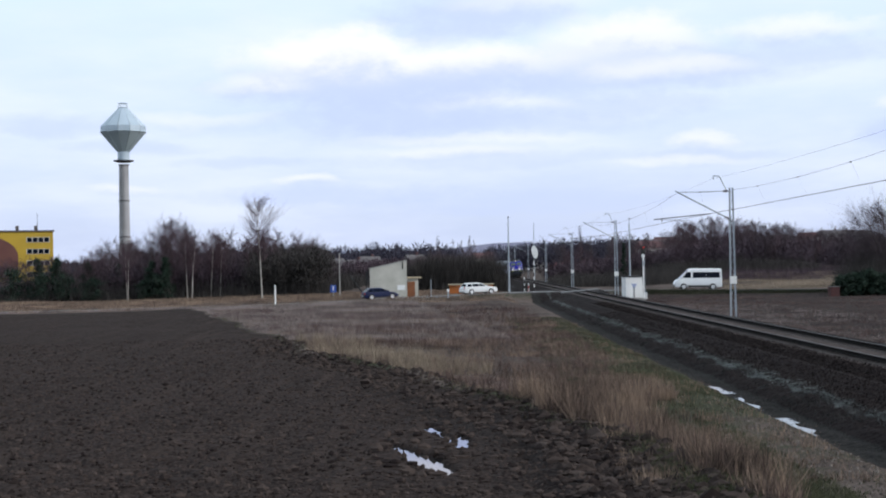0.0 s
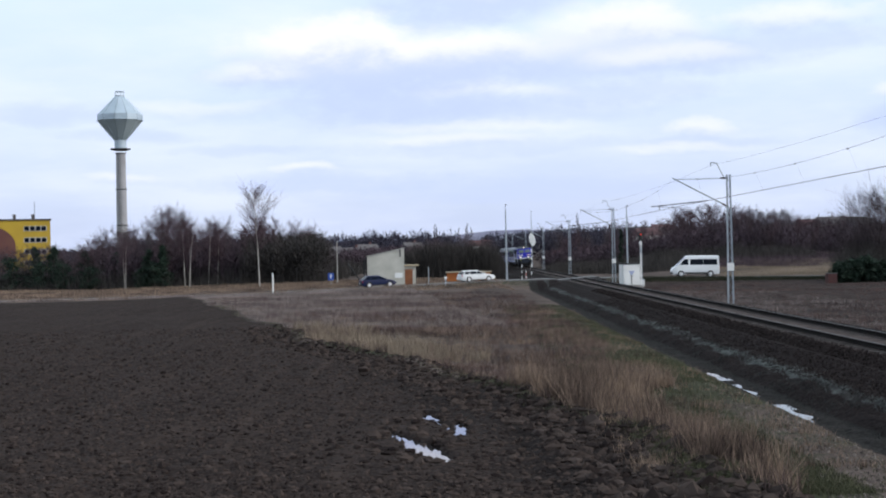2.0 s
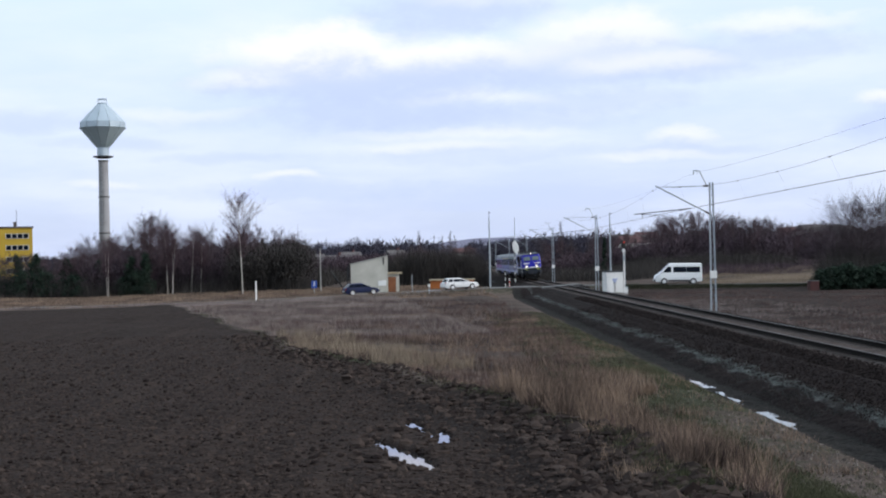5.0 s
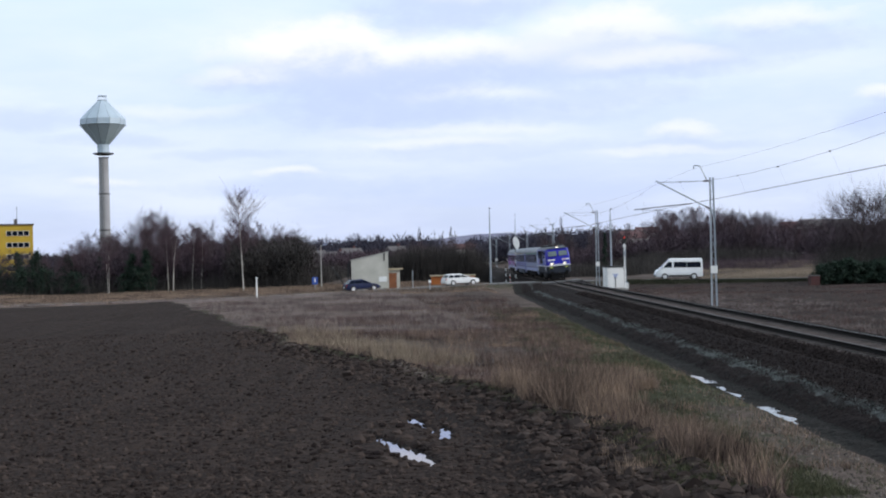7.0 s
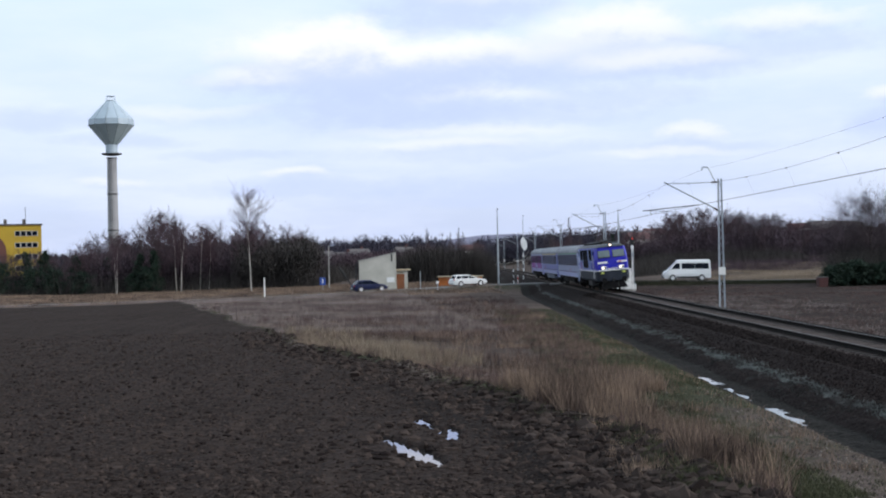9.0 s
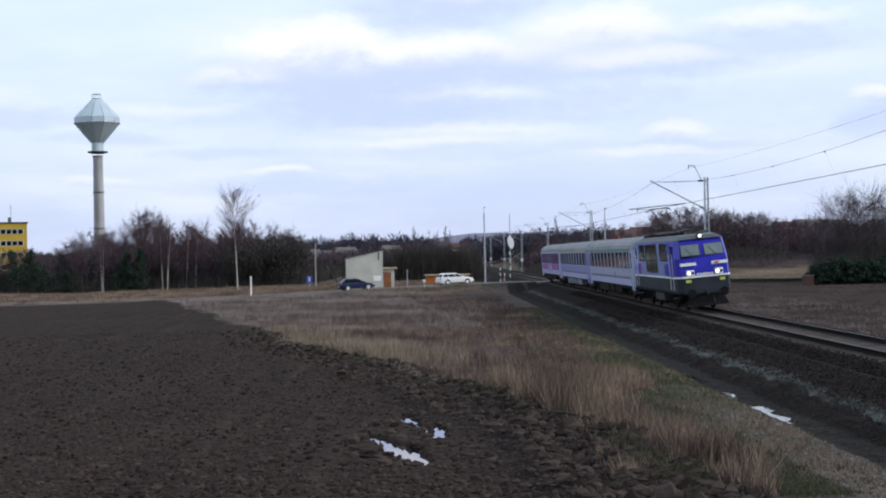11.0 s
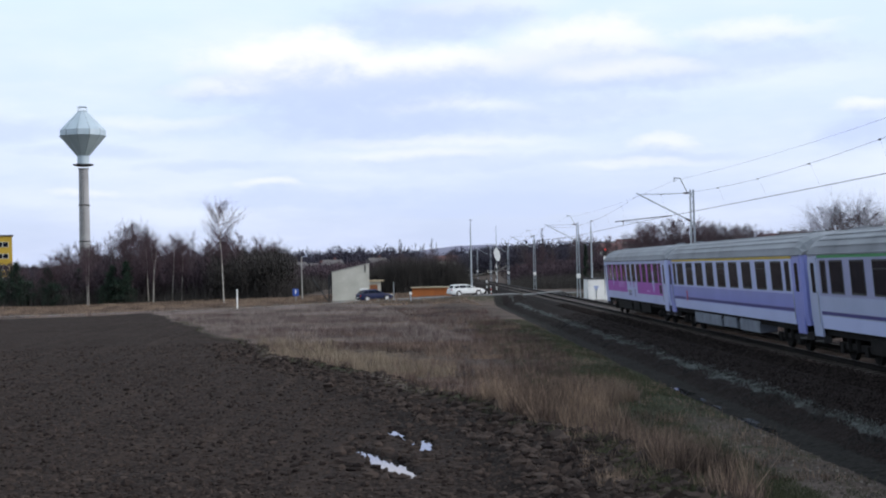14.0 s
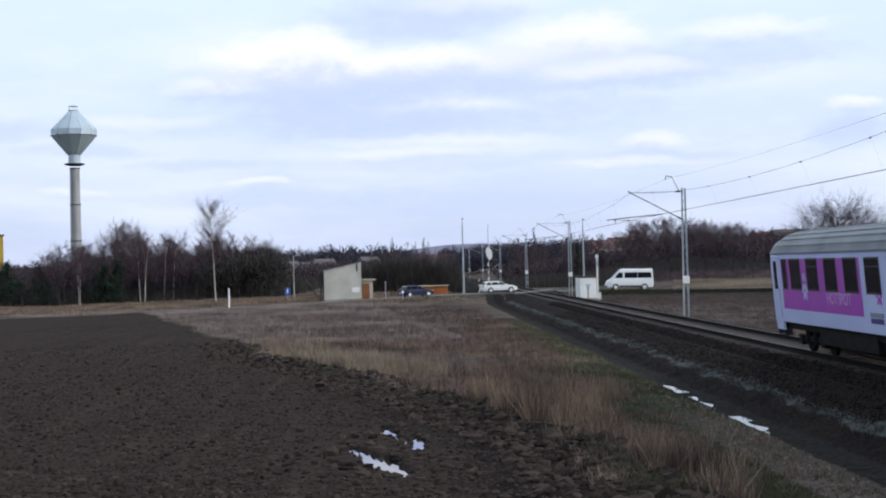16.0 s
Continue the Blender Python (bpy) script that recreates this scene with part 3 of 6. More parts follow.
def make_coach(name, length, label, body_mat, band_mat, stripe_above, n_windows, style):
    """A coach with its origin under its middle, at rail level."""
    t = thing(name, pose(0, 0, 0), label, "railway coach", "coaches of the train")
    L, half = length / 2 - 0.25, 1.413
    z0, ze, zt = 1.10, 3.66, 4.42
    bm = bmesh.new()
    ys = [-L, -L + 0.12, L - 0.12, L]
    loft(bm, [section(y, half - (0.1 if abs(y) == L else 0), z0, ze, ze + 0.3) for y in ys])
    body = part("body", bm, body_mat, t)
    # roof shell, with drooping ends and rain gutters
    bm = bmesh.new()
    secs = []
    for y, k in ((-L - 0.02, -0.42), (-L + 0.35, -0.12), (-L + 1.0, 0.0), (L - 1.0, 0.0), (L - 0.35, -0.12), (L + 0.02, -0.42)):
        secs.append([(x * 1.004, y, z + 0.012 + (k if z > ze + 0.1 else k * 0.3) * min(1, max(0, z - ze) / 0.6)) for x, _, z in section(y, half, z0, ze, zt) if z >= ze - 0.001])
    loft(bm, secs)
    roof = part("roof", bm, ROOF_GREY, t, "weathered grey curved roof")
    for sx in (-1, 1):
        box_part("gutter", (sx * (half + 0.0), 0, ze + 0.02), (0.07, 2 * L - 0.5, 0.05), ROOF_GREY, roof)
    for y in (-L + 2.2, L - 2.2):
        box_part("roof_vent", (0, y, zt + 0.03), (0.4, 0.5, 0.10), ROOF_GREY, roof, 0.03)
    for k in range(1, 10):
        a = math.pi * k / 10
        c = Vector(((half - 0.03) * math.copysign(abs(math.cos(a)) ** 0.72, math.cos(a)), 0, ze + (zt - ze) * math.sin(a) ** 0.9 + 0.012))
        box_part("roof_rib", c, (0.04, 2 * L - 2.2, 0.016), ROOF_GREY, roof)
    # window band, class stripe and lower lines
    for sx in (-1, 1):
        box_part("window_band", (sx * (half - 0.004), 0, 2.90), (0.014, 2 * L - 2.7, 1.32), band_mat, t)
        if stripe_above is not None:
            box_part("class_stripe", (sx * (half - 0.006), 0, 3.60), (0.03, 2 * L - 2.7, 0.10), stripe_above, t)
        if style != "wrap":
            box_part("waist_line", (sx * (half - 0.004), 0, 1.65), (0.016, 2 * L - 2.7, 0.12), STRIPE_BLUE, t)
            box_part("sill_band", (sx * (half - 0.012), 0, 1.33), (0.030, 2 * L - 2.7, 0.44), COACH_WHITE, t)
        else:
            box_part("sill_band", (sx * (half - 0.008), 0, 1.36), (0.022, 2 * L - 0.3, 0.46), COACH_WHITE, t, label="pale band under the magenta wrap")
    # end doors reach below the side
    for sx in (-1, 1):
        for sy in (-1, 1):
            yd = sy * (L - 0.72)
            bm = add_box(bmesh.new(), (sx * (half - 0.035), yd, 2.19), (0.09, 0.95, 2.78), 0.02)
            door = part("door", bm, COACH_WHITE if style == "wrap" else body_mat, t)
            bm = add_box(bmesh.new(), (sx * (half + 0.008), yd, 2.86), (0.03, 0.40, 1.05), 0.012)
            part("door_window", bm, GLASS, door)
            tube_part("grab_rail", (sx * (half + 0.05), yd + 0.5 * sy * -1, 1.3), (sx * (half + 0.05), yd + 0.5 * sy * -1, 2.4), 0.015, GALV, door)
            bm = add_box(bmesh.new(), (sx * (half - 0.16), yd, 0.62), (0.28, 0.9, 0.05), 0.01)
            add_box(bm, (sx * (half - 0.16), yd + 0.42, 0.72), (0.28, 0.04, 0.3))
            add_box(bm, (sx * (half - 0.16), yd - 0.42, 0.72), (0.28, 0.04, 0.3))
            part("step", bm, DARK_METAL, door)
    span = 2 * L - 4.6
    pitch = span / n_windows
    for sx in (-1, 1):
        for k in range(n_windows):
            y = -span / 2 + pitch * (k + 0.5)
            side_window(t, sx, y, 2.90, pitch * 0.62, 1.08, split=0.26 if (k * 7 + int(length)) % 3 == 0 else 0)
        side_window(t, sx, -span / 2 - 0.36, 2.90, 0.55, 1.08)
        side_window(t, sx, span / 2 + 0.36, 2.90, 0.55, 1.08)
    # ends
    for sy in (-1, 1):
        bm = add_box(bmesh.new(), (0, sy * (L + 0.14), 2.4), (1.35, 0.26, 2.7), 0.08)
        gang = part("gangway", bm, BLACK, t, "black rubber gangway bellows")
        for sx in (-1, 1):
            bm = add_tube(bmesh.new(), (sx * 0.875, sy * L, 1.05), (sx * 0.875, sy * (L + 0.24), 1.05), 0.11, n=12)
            add_tube(bm, (sx * 0.875, sy * (L + 0.20), 1.05), (sx * 0.875, sy * (L + 0.25), 1.05), 0.24, n=18)
            part("buffer", bm, DARK_METAL, t)
    # gear under the floor
    for y, ly, lz in ((-4.0, 3.4, 0.50), (-0.4, 2.4, 0.48), (4.3, 5.8, 0.52)):
        for sx in (-1, 1):
            box_part("equipment_box", (sx * 0.95, y, 0.98 - lz / 2), (0.74, ly, lz), UNDER if style != "lilac" else EQUIP, t, 0.04)
    bm = add_box(bmesh.new(), (0, 0, 1.0), (2.5, 2 * L - 0.6, 0.3), 0.02)
    part("underframe", bm, UNDER, t)
    for sy in (-1, 1):
        add_bogie(t, sy * (L - 3.55))
    return t


def make_train():
    fleet = []
    a = make_coach("passenger_coach", 26.4, "silver-grey railway coach with green line over its windows", COACH_SILVER, COACH_BAND, STRIPE_GREEN, 10, "plain")
    b = make_coach("passenger_coach", 26.4, "lilac-grey first class railway coach with yellow line", COACH_LILAC, COACH_WHITE, STRIPE_YELLOW, 9, "lilac")
    c = make_coach("passenger_coach", 25.2, "white railway coach with magenta advertising wrap and grey roof", COACH_WHITE, COACH_WHITE, None, 10, "wrap")
    # the wrap: panels between the doors, with a plain middle
    for sx in (-1, 1):
        for y0, y1 in ((-10.85, -2.08), (2.12, 10.85)):
            box_part("wrap_panel", (sx * 1.412, (y0 + y1) / 2, 2.54), (0.018, y1 - y0, 1.84), MAGENTA, c, label="magenta advertising panel")
        # stacked rounded arches printed on the wrap, and small ones on the plain middle
        for y, size, z, m in ((-8.05, 1.0, 1.78, COACH_WHITE), (8.05, 0.75, 2.0, COACH_WHITE), (0.62, 0.6, 2.02, MAGENTA), (-0.75, 0.5, 1.98, MAGENTA)):
            for lift, w in ((0.0, 0.62), (0.36, 0.86), (0.86, 0.42)):
                bm = bmesh.new()
                outer = [(w / 2 * math.cos(q), 0.42 * math.sin(q)) for q in np.linspace(0, math.pi, 11)]
                inner = [(w / 4.4 * math.cos(q), 0.17 * math.sin(q)) for q in np.linspace(math.pi, 0, 9)]
                arch = [(sx * 1.424, y + a * size, z + (lift + b) * size) for a, b in outer + inner]
                loft(bm, [arch, [(p - sx * 0.012, a, b) for p, a, b in arch]])
                part("wrap_motif", bm, m, c, "pale printed arch" if m is COACH_WHITE else "magenta printed arch")
        words = bpy.data.curves.new("wrap_lettering", "FONT")
        words.body, words.size, words.extrude, words.align_x, words.align_y = "HOTSPOT", 0.56, 0.004, "CENTER", "CENTER"
        source = new("lettering_source", words)
        me = bpy.data.meshes.new_from_object(source.evaluated_get(bpy.context.evaluated_depsgraph_get()))
        bpy.data.objects.remove(source)
        me.materials.append(LETTER_PINK)
        ob = new("wrap_lettering", me)
        ob.parent = c
        ob.matrix_basis = Matrix(((0, 0, sx, sx * 1.426), (sx, 0, 0, 4.4), (0, 1, 0, 2.10), (0, 0, 0, 1)))
        tagged(ob, "pale lettering on the magenta wrap")
        for k in range(5):
            box_part("lettering_bar", (sx * 1.424, -6.5 + k * 0.2, 1.82), (0.010, 0.14, 0.10), LETTER_PINK, c, label="unreadable pale lettering on the wrap")
        box_part("panel_plate", (sx * 1.42, 0.95, 1.52), (0.014, 1.1, 0.16), STRIPE_BLUE, c)
        box_part("panel_plate_band", (sx * 1.424, 0.95, 1.70), (0.014, 1.1, 0.14), ROOF_GREY, c)
        box_part("service_hatch", (sx * 1.42, -10.25, 1.98), (0.016, 0.72, 0.50), BLACK, c)
        box_part("side_hatch", (sx * 1.42, -1.05, 1.62), (0.016, 0.42, 0.50), COACH_BAND, c)
    fleet += [a, b, c]
    # lettering bars on the plain coaches
    for ob, y in ((a, 8.2), (b, 8.8)):
        for sx in (-1, 1):
            for k, m in enumerate((RED_PAINT, COACH_LILAC)):
                box_part("emblem_bar", (sx * 1.424, 2.0 + y * 0.7 * (1 if ob is b else -1) + k * 0.22, 1.78), (0.014, 0.18, 0.52), m, ob)
    return fleet


def make_loco(spun):
    t = thing("electric_locomotive", pose(0, 0, 0), "blue electric locomotive with lit headlamps and raised pantograph", "locomotive")
    L, half = 8.2, 1.485
    # frame, from the bogies to the white line
    bm = bmesh.new()
    loft(bm, [[(-w, y, z) for w, z in ((h, 1.90), (h, 1.15), (h - 0.1, 0.98), (-h + 0.1, 0.98), (-h, 1.15), (-h, 1.90))] for y, h in ((-L, half - 0.22), (-L + 0.5, half), (L - 0.5, half), (L, half - 0.22))])
    part("frame", bm, LOCO_GREY, t, "dirty grey underframe skirt")
    bm = bmesh.new()
    loft(bm, [[(-w, y, z) for w, z in ((h, 2.0), (h, 1.90), (-h, 1.90), (-h, 2.0))] for y, h in ((-L - 0.03, half - 0.20), (-L + 0.5, half + 0.02), (L - 0.5, half + 0.02), (L + 0.03, half - 0.20))])
    part("white_line", bm, WHITE_PAINT, t, "white line round the body")
    # body with raked cabs
    bm = bmesh.new()
    secs = []
    for k in (-1, 1):
        rows = [(L - 0.02, half - 0.2), (L - 0.55, half)]
        rows = rows if k < 0 else rows[::-1]
        for yy, h in rows:
            low = k * yy
            rake = 0.50
            s = []
            for w, z in ((h, 2.0), (h, 3.0), (h - 0.10, 4.04), (-h + 0.10, 4.04), (-h, 3.0), (-h, 2.0)):
                back = 0.10 if z == 3.0 else (rake + 0.10 if z > 3.5 else 0.0)
                s.append((-w, low - k * back, z))
            secs.append(s)
    loft(bm, secs)
    body = part("body", bm, LOCO_BLUE, t, "deep blue body shell")
    # roof: sloped sides and flat top
    bm = bmesh.new()
    loft(bm, [[(-h, y, 4.041), (-h + 0.35, y, zt), (h - 0.35, y, zt), (h, y, 4.041)] for y, h, zt in ((-L + 0.50, 1.26, 4.07), (-L + 0.85, 1.36, 4.24), (-L + 2.4, 1.385, 4.34), (L - 2.4, 1.385, 4.34), (L - 0.85, 1.36, 4.24), (L - 0.50, 1.26, 4.07))])
    roof = part("roof", bm, LOCO_ROOF, t, "grey sloped roof")
    for y in np.arange(-5.0, 5.1, 1.25):
        for sx in (-1, 1):
            box_part("roof_hatch", (sx * 0.72, y, 4.40), (0.62, 0.80, 0.16), UNDER if sx < 0 else LOCO_ROOF, roof, 0.03)
            tube_part("insulator", (sx * 0.25, y + 0.5, 4.32), (sx * 0.25, y + 0.5, 4.56), 0.06, INSULATOR, roof)
    for sx in (-0.25, 0.25):
        tube_part("busbar", (sx, -5.2, 4.58), (sx, 5.6, 4.58), 0.025, DARK_METAL, roof)
    box_part("resistor_housing", (0, 0.4, 4.44), (1.7, 2.6, 0.22), LOCO_ROOF, roof, 0.05)
    # sides: dark windows and grilles, pale panels
    for sx in (-1, 1):
        X = sx * half
        for y0, y1, z0, z1, m, nm in ((-4.2, 5.0, 2.03, 2.70, LOCO_LIGHT, "side_panel"), (-5.3, 7.0, 2.72, 3.96, LOCO_LIGHT, "side_panel")):
            lean = 0.0 if z1 < 3 else sx * -0.035
            box_part(nm, (X + lean - sx * 0.004, (y0 + y1) / 2, (z0 + z1) / 2), (0.02 if not lean else 0.09, y1 - y0, z1 - z0), m, t, 0.004, "pale blue side panel")
        for y, w, z0, z1 in ((4.0, 2.0, 2.92, 3.90), (1.45, 2.0, 2.22, 3.90), (-0.65, 2.0, 2.22, 3.90), (-4.0, 2.3, 2.92, 3.90)):
            bm = bmesh.new()
            for yy in (y - w / 2, y + w / 2):
                add_box(bm, (X + sx * 0.008, yy, (z0 + z1) / 2), (0.05, 0.07, z1 - z0))
            for zz in (z0, z1, 2.92 if z0 < 2.5 else z0):
                add_box(bm, (X + sx * 0.008, y, zz), (0.05, w, 0.06))
            win = part("window", bm, LOCO_GREY, t)
            box_part("pane", (X + sx * 0.002, y, (z0 + z1) / 2), (0.04, w - 0.06, z1 - z0 - 0.05), GLASS, win)
        # slanting red and blue accents
        bm = bmesh.new()
        loft(bm, [[(X + sx * 0.012, 4.72, 2.05), (X + sx * 0.012, 4.42, 2.05), (X + sx * 0.012, 4.62, 2.7), (X + sx * 0.012, 4.92, 2.7)], [(X, 4.72, 2.05), (X, 4.42, 2.05), (X, 4.62, 2.7), (X, 4.92, 2.7)]])
        part("red_flash", bm, RED_PAINT, t)
        for k in range(9):
            box_part("blue_fade_bar", (X + sx * 0.006, -4.2 + 0.03 * k - 0.10 * (k % 2), 2.08 + k * 0.066), (0.016, 0.9 - 0.06 * k, 0.04), LOCO_BLUE, t)
        for k in range(7):
            box_part("lettering_bar", (X + sx * 0.006, -0.2 + k * 0.2, 2.2), (0.014, 0.13, 0.12), STRIPE_BLUE, t, label="unreadable dark lettering")
        for sy in (-1, 1):
            yd = sy * (L - 1.85)
            box_part("cab_door", (X - sx * 0.01, yd, 2.78), (0.06, 0.7, 1.75), LOCO_LIGHT if sy > 0 else LOCO_BLUE, t, 0.02)
            box_part("cab_window", (X - sx * 0.03, sy * (L - 1.85), 3.36), (0.11, 0.50, 0.74), GLASS, t, 0.02)
            for yy in (yd - 0.46, yd + 0.46):
                tube_part("handrail", (X + sx * 0.05, yy, 1.25), (X + sx * 0.05, yy, 3.3), 0.018, WHITE_PAINT, t)
            box_part("step", (X - sx * 0.12, yd, 0.75), (0.25, 0.6, 0.05), DARK_METAL, t)
    # both ends
    for k in (-1, 1):
        y = k * L
        for sx in (-1, 1):
            m = Matrix.Translation((sx * 0.66, k * (L - 0.335), 3.42)) @ pose(0, 0, 0, k * 26)
            bm = add_box(bmesh.new(), (0, 0, 0), (1.10, 0.05, 0.74), 0.02, m)
            fr = part("windscreen_frame", bm, BLACK, t)
            bm = add_box(bmesh.new(), (0, k * 0.02, 0), (1.02, 0.05, 0.66), 0.02, m)
            part("windscreen", bm, WINDSCREEN, fr)
            tube_part("wiper", m @ Vector((0.1, k * 0.06, -0.38)), m @ Vector((-0.25, k * 0.06, 0.12)), 0.012, BLACK, fr)
            m2 = Matrix.Translation((sx * 0.88, k * (L - 0.035), 2.66)) @ pose(0, 0, 0, k * 6)
            bm = add_box(bmesh.new(), (0, 0, 0), (0.9, 0.03, 0.17), 0.01, m2)
            part("number_band", bm, WHITE_PAINT, t)
            bm = add_box(bmesh.new(), (sx * 0.80, k * (L - 0.02), 2.17), (0.46, 0.14, 0.34), 0.06)
            add_tube(bm, (sx * 0.80, k * (L - 0.1), 2.17), (sx * 0.80, k * (L + 0.062), 2.17), 0.15, n=20)
            hl = part("headlamp", bm, WHITE_PAINT, t, "round headlamp in a white surround")
            bm = add_tube(bmesh.new(), (sx * 0.80 - 0.10, k * (L + 0.055), 2.17), (sx * 0.80 - 0.10, k * (L + 0.078), 2.17), 0.085, n=16)
            part("lens", bm, LAMP_WARM if k < 0 else GLASS, hl, "lit round lens")
            bm = add_tube(bmesh.new(), (sx * 0.80 + 0.11, k * (L + 0.055), 2.17), (sx * 0.80 + 0.11, k * (L + 0.076), 2.17), 0.08, n=16)
            part("lens", bm, UNDER, hl, "dark unlit lens")
            if sx > 0:
                box_part("emblem_bar", (0.70, k * (L + 0.0), 2.66), (0.26, 0.03, 0.10), RED_PAINT, t)
            bm = add_tube(bmesh.new(), (sx * 0.90, y, 1.05), (sx * 0.90, y + k * 0.45, 1.05), 0.13, n=14)
            add_tube(bm, (sx * 0.90, y + k * 0.42, 1.05), (sx * 0.90, y + k * 0.48, 1.05), 0.24, n=20)
            part("buffer", bm, UNDER, t)
            box_part("marker_plate", (sx * 0.95, y + k * 0.03, 1.72), (0.30, 0.05, 0.15), MARKER_YELLOW, t, 0.02)
        bm = bmesh.new()
        for j in range(8):
            add_box(bm, (-0.42 + j * 0.12, k * (L + 0.005), 2.08), (0.08, 0.03, 0.11))
        part("number_bars", bm, WHITE_PAINT, t)
        bm = add_tube(bmesh.new(), (0, k * (L - 0.95), 4.21), (0, k * (L - 0.45), 4.21), 0.17, n=16)
        rl = part("roof_lamp", bm, LOCO_ROOF, t)
        bm = add_tube(bmesh.new(), (0, k * (L - 0.46), 4.21), (0, k * (L - 0.43), 4.21), 0.085, n=16)
        part("lens", bm, LAMP_ROOF if k < 0 else GLASS, rl)
        bm = bmesh.new()
        loft(bm, [[(-0.9, y - k * 0.1, 0.95), (0.9, y - k * 0.1, 0.95), (0.9, y - k * 0.2, 0.95), (-0.9, y - k * 0.2, 0.95)], [(-1.2, y + k * 0.12, 0.3), (1.2, y + k * 0.12, 0.3), (1.2, y + k * 0.02, 0.3), (-1.2, y + k * 0.02, 0.3)]])
        part("snow_plough", bm, UNDER, t)
        bm = add_box(bmesh.new(), (0, y + k * 0.15, 1.05), (0.12, 0.5, 0.25), 0.03)
        part("coupler", bm, BLACK, t)
        tube_part("brake_hose", (0.35, y, 0.9), (0.4, y + k * 0.1, 0.45), 0.03, BLACK, t)
    box_part("battery_box", (0, 0, 0.78), (2.5, 3.2, 0.6), DARK_METAL, t, 0.05)
    for sy in (-1, 1):
        add_bogie(t, sy * 4.45, 0.625, 3.05, spun)
    # pantographs: the rear one up, the front one folded
    for y, up, facing in ((4.0, True, 1), (-4.5, False, -1)):
        bm = bmesh.new()
        for sx in (-1, 1):
            for sy in (-1, 1):
                add_tube(bm, (sx * 0.55, y + sy * 0.6, 4.2), (sx * 0.55, y + sy * 0.6, 4.52), 0.06)
            add_tube(bm, (sx * 0.55, y - 0.75, 4.55), (sx * 0.55, y + 0.75, 4.55), 0.035)
        for sy in (-1, 1):
            add_tube(bm, (-0.55, y + sy * 0.6, 4.55), (0.55, y + sy * 0.6, 4.55), 0.035)
        pan = part("pantograph", bm, DARK_METAL, t, "raised pantograph" if up else "folded pantograph")
        knee = Vector((0, y + facing * -0.75, 5.10 if up else 4.62))
        head = Vector((0, y + facing * 0.65, 6.10 if up else 4.72))
        bm = bmesh.new()
        add_tube(bm, (0, y + facing * 0.55, 4.58), knee, 0.055)
        add_tube(bm, (0, y + facing * 0.25, 4.58), knee + Vector((0, facing * 0.22, 0.05)), 0.025)
        add_tube(bm, knee - Vector((0.16, 0, 0)), knee + Vector((0.16, 0, 0)), 0.05)
        for sx in (-1, 1):
            add_tube(bm, knee + Vector((sx * 0.10, 0, 0)), head + Vector((sx * 0.52, 0, 0)), 0.032)
        part("arm", bm, DARK_METAL, pan)
        bm = bmesh.new()
        for dy in (-0.14, 0.14):
            add_tube(bm, head + Vector((-0.55, dy, 0.06)), head + Vector((0.55, dy, 0.06)), 0.03)
            for sx in (-1, 1):
                add_tube(bm, head + Vector((sx * 0.55, dy, 0.06)), head + Vector((sx * 0.82, dy, -0.12)), 0.02)
        part("collector_head", bm, DARK_METAL, pan)
    return t


SPUN = []
LOCO = make_loco(SPUN)
COACHES = make_train()
SPEED, START = 23.6, 335.5            # metres a second; the front buffer's y at the start


def on_track(y):
    """Pose of a vehicle whose middle stands at y, leaning with the rails."""
    a = math.atan2(float(track_x(y + 4)) - float(track_x(y - 4)), 8.0)
    p = track_point(y, 0, 0)
    return Matrix.Translation(p) @ Matrix.Rotation(-a, 4, "Z") @ Matrix.Rotation(radians(-CANT), 4, "Y")


# ---- water tower, buildings, line-side things ----
TOWER_STEEL = mat("tower_panel_steel", (0.46, 0.54, 0.61), (0.36, 0.44, 0.50), 0.25, 0.45, metal=0.15, spread=0.25)
# Darker green-grey copy of the tank steel; underside shade is in the colour.
TOWER_SHADE = mat("tower_shaded_underside_panel", (0.40, 0.48, 0.51), (0.31, 0.385, 0.41), 0.25, 0.5, metal=0.0)
SHAFT = mat("tower_shaft_concrete", (0.36, 0.36, 0.37), (0.25, 0.25, 0.26), 0.3, 0.85, bump=0.3, bscale=6)
YELLOW_WALL = mat("yellow_render", (0.46, 0.31, 0.03), (0.38, 0.25, 0.025), 0.3, 0.85)
MAROON_WALL = mat("maroon_render", (0.105, 0.040, 0.036), (0.135, 0.058, 0.042), 0.3, 0.85)
ORANGE_WALL = mat("orange_boards", (0.45, 0.14, 0.03), (0.34, 0.10, 0.025), 1.2, 0.8, bump=0.3)
PALE_BOARD = mat("pale_weathered_board", (0.42, 0.35, 0.24), (0.32, 0.26, 0.18), 1.5, 0.85)
RUST_DOOR = mat("brown_painted_door", (0.24, 0.09, 0.035), (0.17, 0.06, 0.025), 2.0, 0.7)
HUT_WALL = mat("stained_cement_render", (0.52, 0.505, 0.45), (0.40, 0.385, 0.34), 0.7, 0.9, bump=0.4, bscale=9)
ROOF_RED = mat("red_roof_tiles", (0.12, 0.050, 0.050), (0.085, 0.042, 0.045), 0.8, 0.8)
OLD_BRICK = mat("old_dark_brick", (0.075, 0.026, 0.024), (0.05, 0.02, 0.02), 1.5, 0.9, bump=0.4)
ROOF_DARK = mat("dark_roof_sheet", (0.08, 0.07, 0.075), (0.11, 0.10, 0.10), 0.8, 0.8)
HOUSE_WALL = mat("pale_house_render", (0.55, 0.53, 0.50), (0.42, 0.40, 0.38), 0.2, 0.9, spread=0.5)
